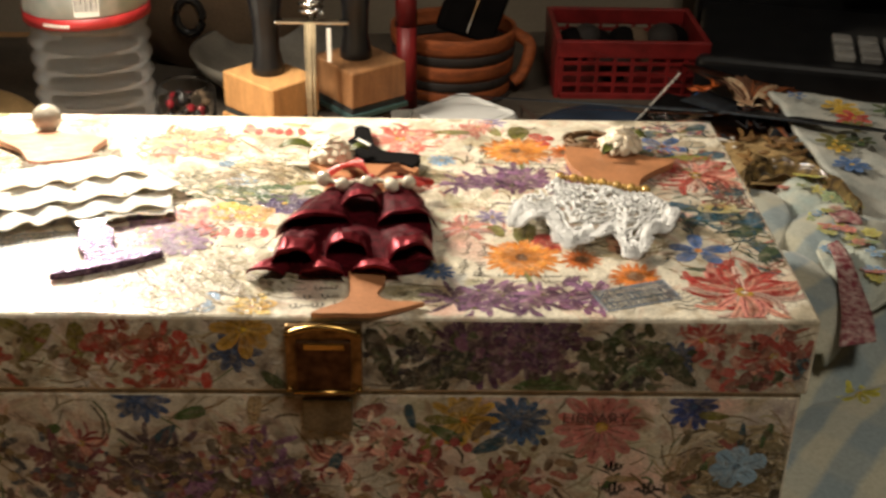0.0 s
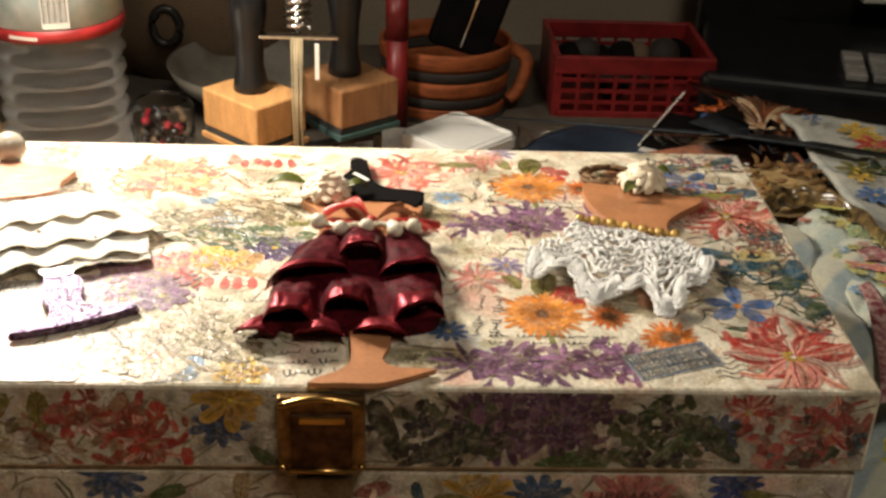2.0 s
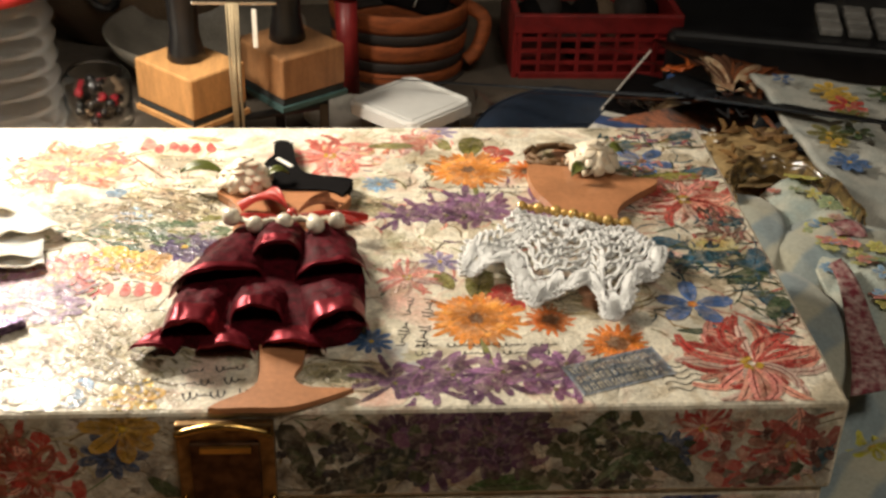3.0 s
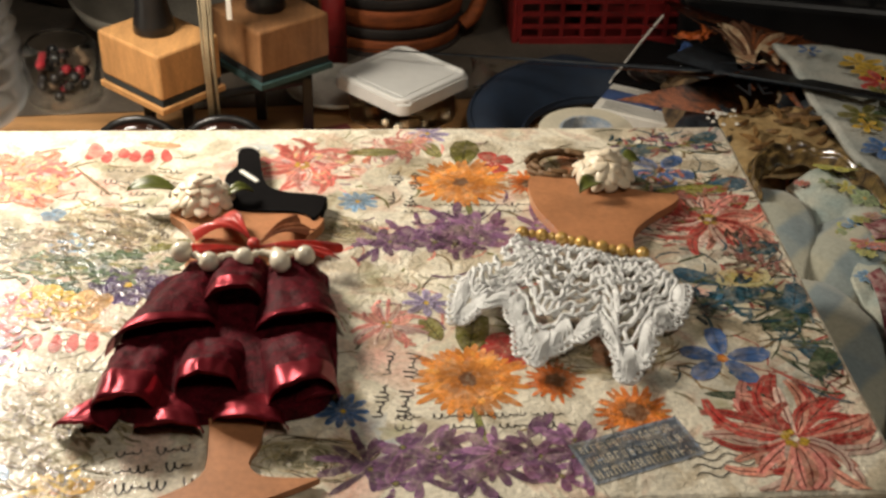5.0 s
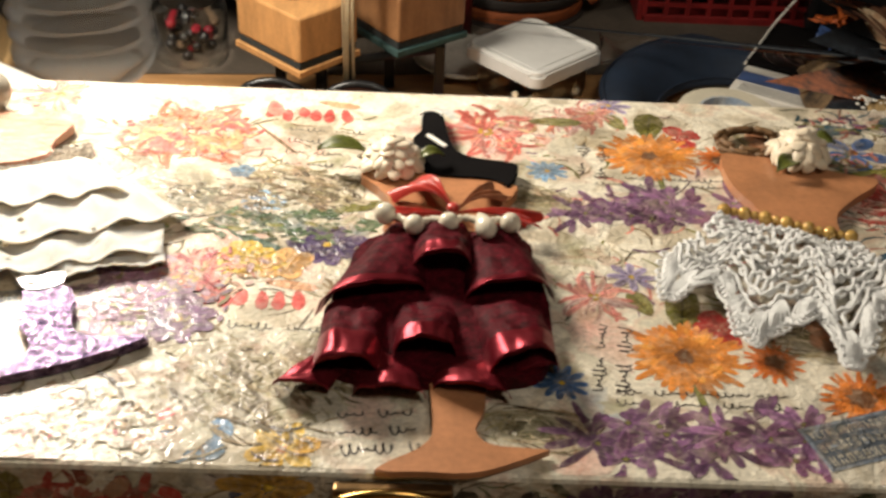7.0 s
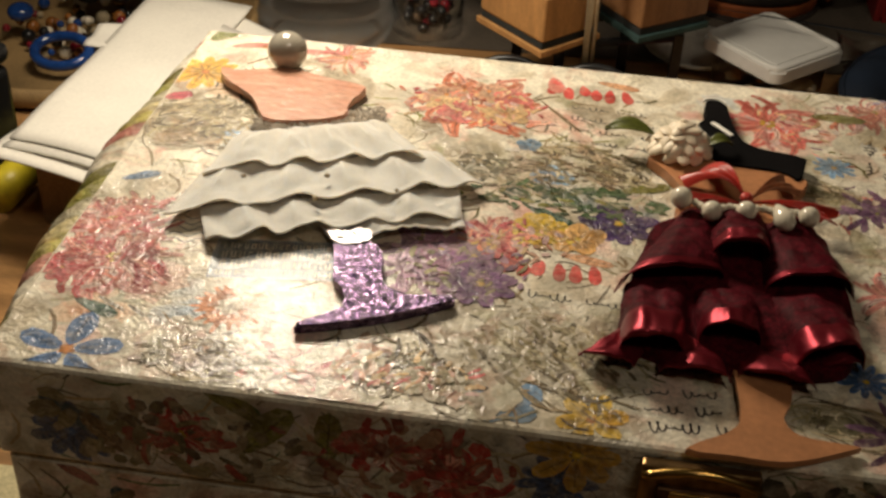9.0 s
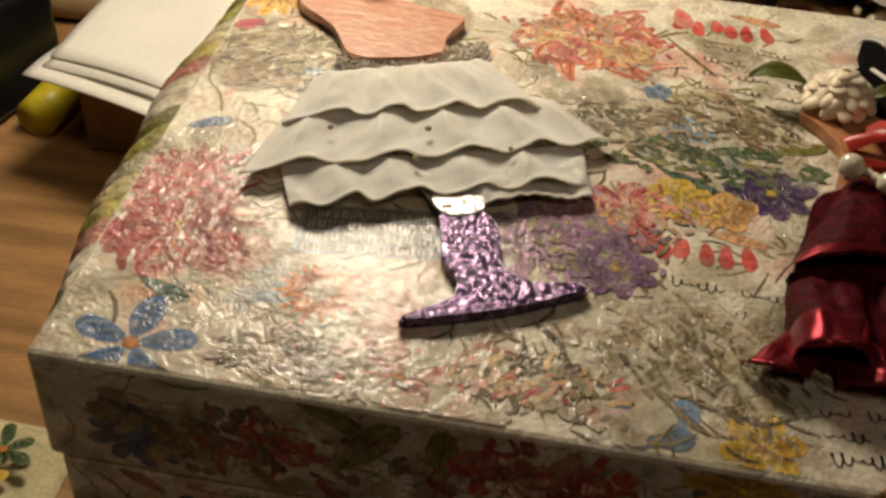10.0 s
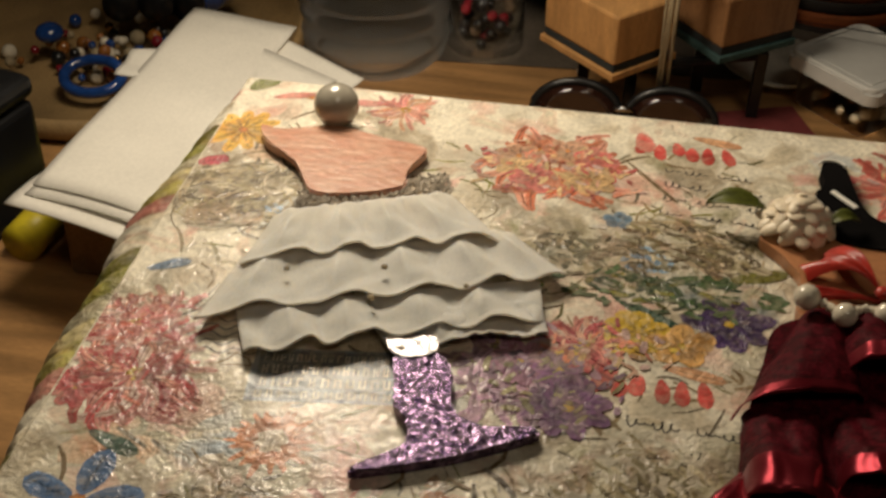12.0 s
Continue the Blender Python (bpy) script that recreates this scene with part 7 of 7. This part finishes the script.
# black machine with grey keys, in the dark
mach = thing("keyboard", "black office machine with grey keys in shadow", "keyboard")
m = pose(0.470, 0.480, 0.0, 0, 0, -14)
part("housing", at_world(box((-0.10, -0.045, 0.0), (0.16, 0.095, 0.035), 0.005, 3), m), BLACKGLOSS, mach)
for r in range(3):
    for k in range(7):
        x, y = -0.01 + 0.017 * k, -0.030 + 0.017 * r
        part("key", at_world(box((x, y, 0.0351), (x + 0.0135, y + 0.0135, 0.0405), 0.0015), m), STEEL, mach)
board = thing("dark_panel", "dark upright panel behind the machine", "panel")
part("board", box((0.390, 0.585, 0.0), (0.90, 0.600, 0.30), 0.003), BLACKGLOSS, board)
shelf = thing("white_ledge", "narrow white ledge on the dark panel", "ledge")
part("ledge", box((0.50, 0.566, 0.052), (0.90, 0.5848, 0.062), 0.002), WHITEPLASTIC, shelf)

# brown bag and dish behind the bottle
bag = thing("canvas_bag", "brown canvas bag with dark eyelet", "bag")
def sack(u, v):
    a = u * 6.2832
    r = 1 + 0.08 * math.sin(3 * a + 2 * v) + 0.06 * noise.noise(Vector((3 * math.cos(a), 3 * math.sin(a), v * 3)))
    k = math.sin(0.25 + 2.5 * v) ** 0.5
    return (0.030 + 0.075 * r * k * math.cos(a), 0.535 + 0.032 * r * k * math.sin(a), 0.105 * v)
part("sack", grid(sack, 48, 24), BROWNBAG, bag, smooth=True)
part("eyelet", at_world(tube([(0.009 * math.cos(a / 16 * 6.283), 0, 0.012 * math.sin(a / 16 * 6.283)) for a in range(16)], 0.0028, 8, closed=True), pose(0.020, 0.5005, 0.045)), BLACKGLOSS, bag, smooth=True)
dish = thing("grey_bowl", "shallow grey bowl on the table", "bowl")
part("bowl", lathe([(0.028, 0.0), (0.030, 0.002), (0.055, 0.024), (0.060, 0.034), (0.058, 0.034), (0.052, 0.024), (0.026, 0.005)], (0.085, 0.470, 0), 44), surface("grey_glaze", (0.16, 0.145, 0.12), 0.35, patch=40), dish, smooth=True)
jar = thing("bead_jar", "small glass jar filled with dark beads", "jar")
part("glass_wall", lathe([(0.016, 0.0), (0.0185, 0.003), (0.0185, 0.030), (0.015, 0.034), (0.0142, 0.034), (0.0175, 0.029), (0.0175, 0.004), (0.0004, 0.003)], (0.0330, 0.4000, 0), 32), CLEARPLASTIC, jar, smooth=True).visible_shadow = False
q = random.Random(3)
for k in range(40):
    a, r = q.uniform(0, 6.28), 0.0135 * q.random() ** 0.5
    part("bead", ball((0.0330 + r * math.cos(a), 0.4000 + r * math.sin(a), 0.006 + 0.018 * q.random()), 0.0028, n=8), q.choice((GARNET, BLACKGLOSS, BROWNBAG, DARKBAND, BLACKGLOSS)), jar, smooth=True)
flap = thing("clear_packet", "clear cellophane packet catching the light", "packet")
part("film", grid(lambda u, v: (0.243 + 0.040 * u, 0.405 + 0.022 * v - 0.012 * u, 0.004 + 0.008 * v + 0.003 * math.sin(7 * u + 3 * v)), 16, 8, thick=0.0004), CLEARPLASTIC, flap, smooth=True)
rp = thing("red_card", "dark red card scrap on the table", "card")
part("card", at_world(box((-0.02, -0.014, 0.0002), (0.02, 0.014, 0.0012), 0.0002), pose(0.163, 0.352, 0, 0, 0, 20)), surface("dark_red_card", (0.20, 0.04, 0.04), 0.6), rp)
gp = thing("white_saucer", "low white oval saucer on the table", "saucer")
part("saucer", lathe([(0.012, 0), (0.020, 0.002), (0.026, 0.006), (0.025, 0.007), (0.018, 0.004), (0.0005, 0.003)], (0.171, 0.405, 0), 36), surface("white_glaze", (0.5, 0.48, 0.42), 0.3), gp, smooth=True)

# ---- the side with the white cards ----
tray = thing("bead_tray", "tan wooden tray full of beads and blue jars", "tray")
part("tray_floor", lathe([(0.0005, 0.0), (0.085, 0.0), (0.090, 0.004), (0.090, 0.012), (0.087, 0.012), (0.085, 0.006), (0.0005, 0.005)], (-0.140, 0.365, 0), 48), surface("tan_tray", (0.42, 0.27, 0.12), 0.5, patch=30), tray, smooth=True)
q = random.Random(9)
for k in range(90):
    x, y = -0.128 + q.gauss(0, 0.022), 0.345 + q.gauss(0, 0.018)
    part("bead", ball((x, y, 0.0085 + 0.006 * q.random()), q.uniform(0.0018, 0.0038), n=8), q.choice((AMBER, GARNET, BLACKGLOSS, PEARL, BRASS, TWINE, BLUEGLASS)), tray, smooth=True)
jars = []
for x, y, t in ((-0.136, 0.372, 20), (-0.116, 0.377, 5), (-0.098, 0.380, -10)):
    j = thing("blue_jar", "shiny cobalt blue glass jar lying in the tray", "jar", "blue jars")
    mj = pose(x, y, 0.026, 82, 0, t)
    part("jar_body", at_world(lathe([(0.0006, -0.015), (0.008, -0.015), (0.0098, -0.012), (0.0100, 0.006), (0.0070, 0.010), (0.0072, 0.014), (0.0005, 0.014)], n=26), mj), BLUEGLASS, j, smooth=True)
    part("jar_cap", at_world(lathe([(0.0075, 0.0142), (0.0082, 0.015), (0.0082, 0.020), (0.0005, 0.021)], n=20), mj), BLACKGLOSS, j, smooth=True)
rg = thing("blue_ring", "glossy blue ring bangle lying on the tray", "bangle")
part("band", tube([(-0.1255 + 0.013 * math.cos(a / 26 * 6.283), 0.3085 + 0.0095 * math.sin(a / 26 * 6.283), 0.0165 + 0.003 * math.sin(a / 26 * 6.283)) for a in range(26)], 0.0026, 8, closed=True), BLUEGLASS, rg, smooth=True)
bt2 = thing("blue_button", "small round dark blue button bead", "bead")
part("disc", ball((-0.158, 0.337, 0.020), 0.0065, flat=0.7), BLUEGLASS, bt2, smooth=True)


def white_card(corners, z, label, curl=0.002):
    t = thing("white_card", label, "card", "white cards")
    a, b, c, d = [Vector((*p, 0)) for p in corners]

    def at(u, v):
        p = a.lerp(b, u).lerp(d.lerp(c, u), v)
        return (p.x, p.y, z + curl * math.sin(u * 2.6 + v) + 0.0006 * math.sin(9 * v + 3 * u))
    part("sheet", grid(at, 14, 18, thick=0.0006), WHITECARD, t, smooth=True)


white_card([(-0.0937, 0.1861), (-0.0440, 0.1745), (-0.0100, 0.2850), (-0.0560, 0.3080)], 0.0412, "blank white card sheet resting against the box", 0.001)
white_card([(-0.0990, 0.1815), (-0.0440, 0.1660), (-0.0300, 0.2200), (-0.0850, 0.2400)], 0.0398, "blank white card under another sheet", 0.0008)
white_card([(-0.0925, 0.1905), (-0.0480, 0.1800), (-0.0371, 0.3241), (-0.0834, 0.3287)], 0.0424, "long blank white card lying on top", 0.0012)
white_card([(-0.0500, 0.2700), (-0.0150, 0.2500), (-0.0010, 0.2930), (-0.0440, 0.3190)], 0.0385, "short blank white card with a cut edge", 0.001)
white_card([(-0.0962, 0.2700), (-0.060, 0.2620), (-0.055, 0.3000), (-0.0962, 0.2900)], 0.0415, "blank white card scrap", 0.0008)
stack = thing("cardboard_box", "plain brown cardboard box under the white cards", "box")
part("carton", box((-0.088, 0.196, 0), (-0.018, 0.292, 0.0375), 0.0015), surface("brown_cardboard", (0.26, 0.16, 0.08), 0.8, patch=40), stack)
bc = thing("black_case", "black plastic case beside the cards", "case")
m = pose(-0.150, 0.212, 0, 0, 0, -14)
part("case_body", at_world(box((-0.035, -0.045, 0), (0.028, 0.036, 0.046), 0.004, 3), m), BLACKGLOSS, bc)
part("case_lid", at_world(box((-0.036, -0.046, 0.0465), (0.029, 0.037, 0.056), 0.004, 3), m), BLACKGLOSS, bc)
part("case_label", at_world(box((-0.020, -0.0468, 0.048), (0.006, -0.0461, 0.054), 0.0001), m), STEEL, bc)
yp = thing("yellow_marker", "yellow plastic marker pen beside the cards", "pen")
part("barrel", tube([(-0.106, 0.225, 0.0075), (-0.098, 0.300, 0.0075)], 0.0072, 14), YELLOW, yp, smooth=True)
part("cap", tube([(-0.1085, 0.200, 0.0075), (-0.1062, 0.2225, 0.0075)], 0.0078, 14), YELLOW, yp, smooth=True)
yc = thing("floral_napkin", "yellow floral paper napkin on the table", "napkin")
part("napkin", grid(lambda u, v: (-0.110 + 0.075 * u, -0.05 + 0.12 * v, 0.0020 + 0.0012 * math.sin(5 * u + 7 * v)), 14, 16, thick=0.0008), surface("cream_napkin", (0.6, 0.52, 0.3), 0.8, patch=60), yc, smooth=True)
q = random.Random(31)
for k in range(16):
    mm = petal_flower(0, 0, q.uniform(0.007, 0.011), q.choice((YELLOW_C, OLIVE_C, PINK_C, GREEN_C)), 6, ORANGE_C, q.random(), 0.5)
    paper_motif("printed_flower", mm, yc, Matrix.Translation((-0.104 + 0.062 * q.random(), -0.04 + 0.10 * q.random(), 0.0048 + 0.0002 * k)), CLOTHPRINT)
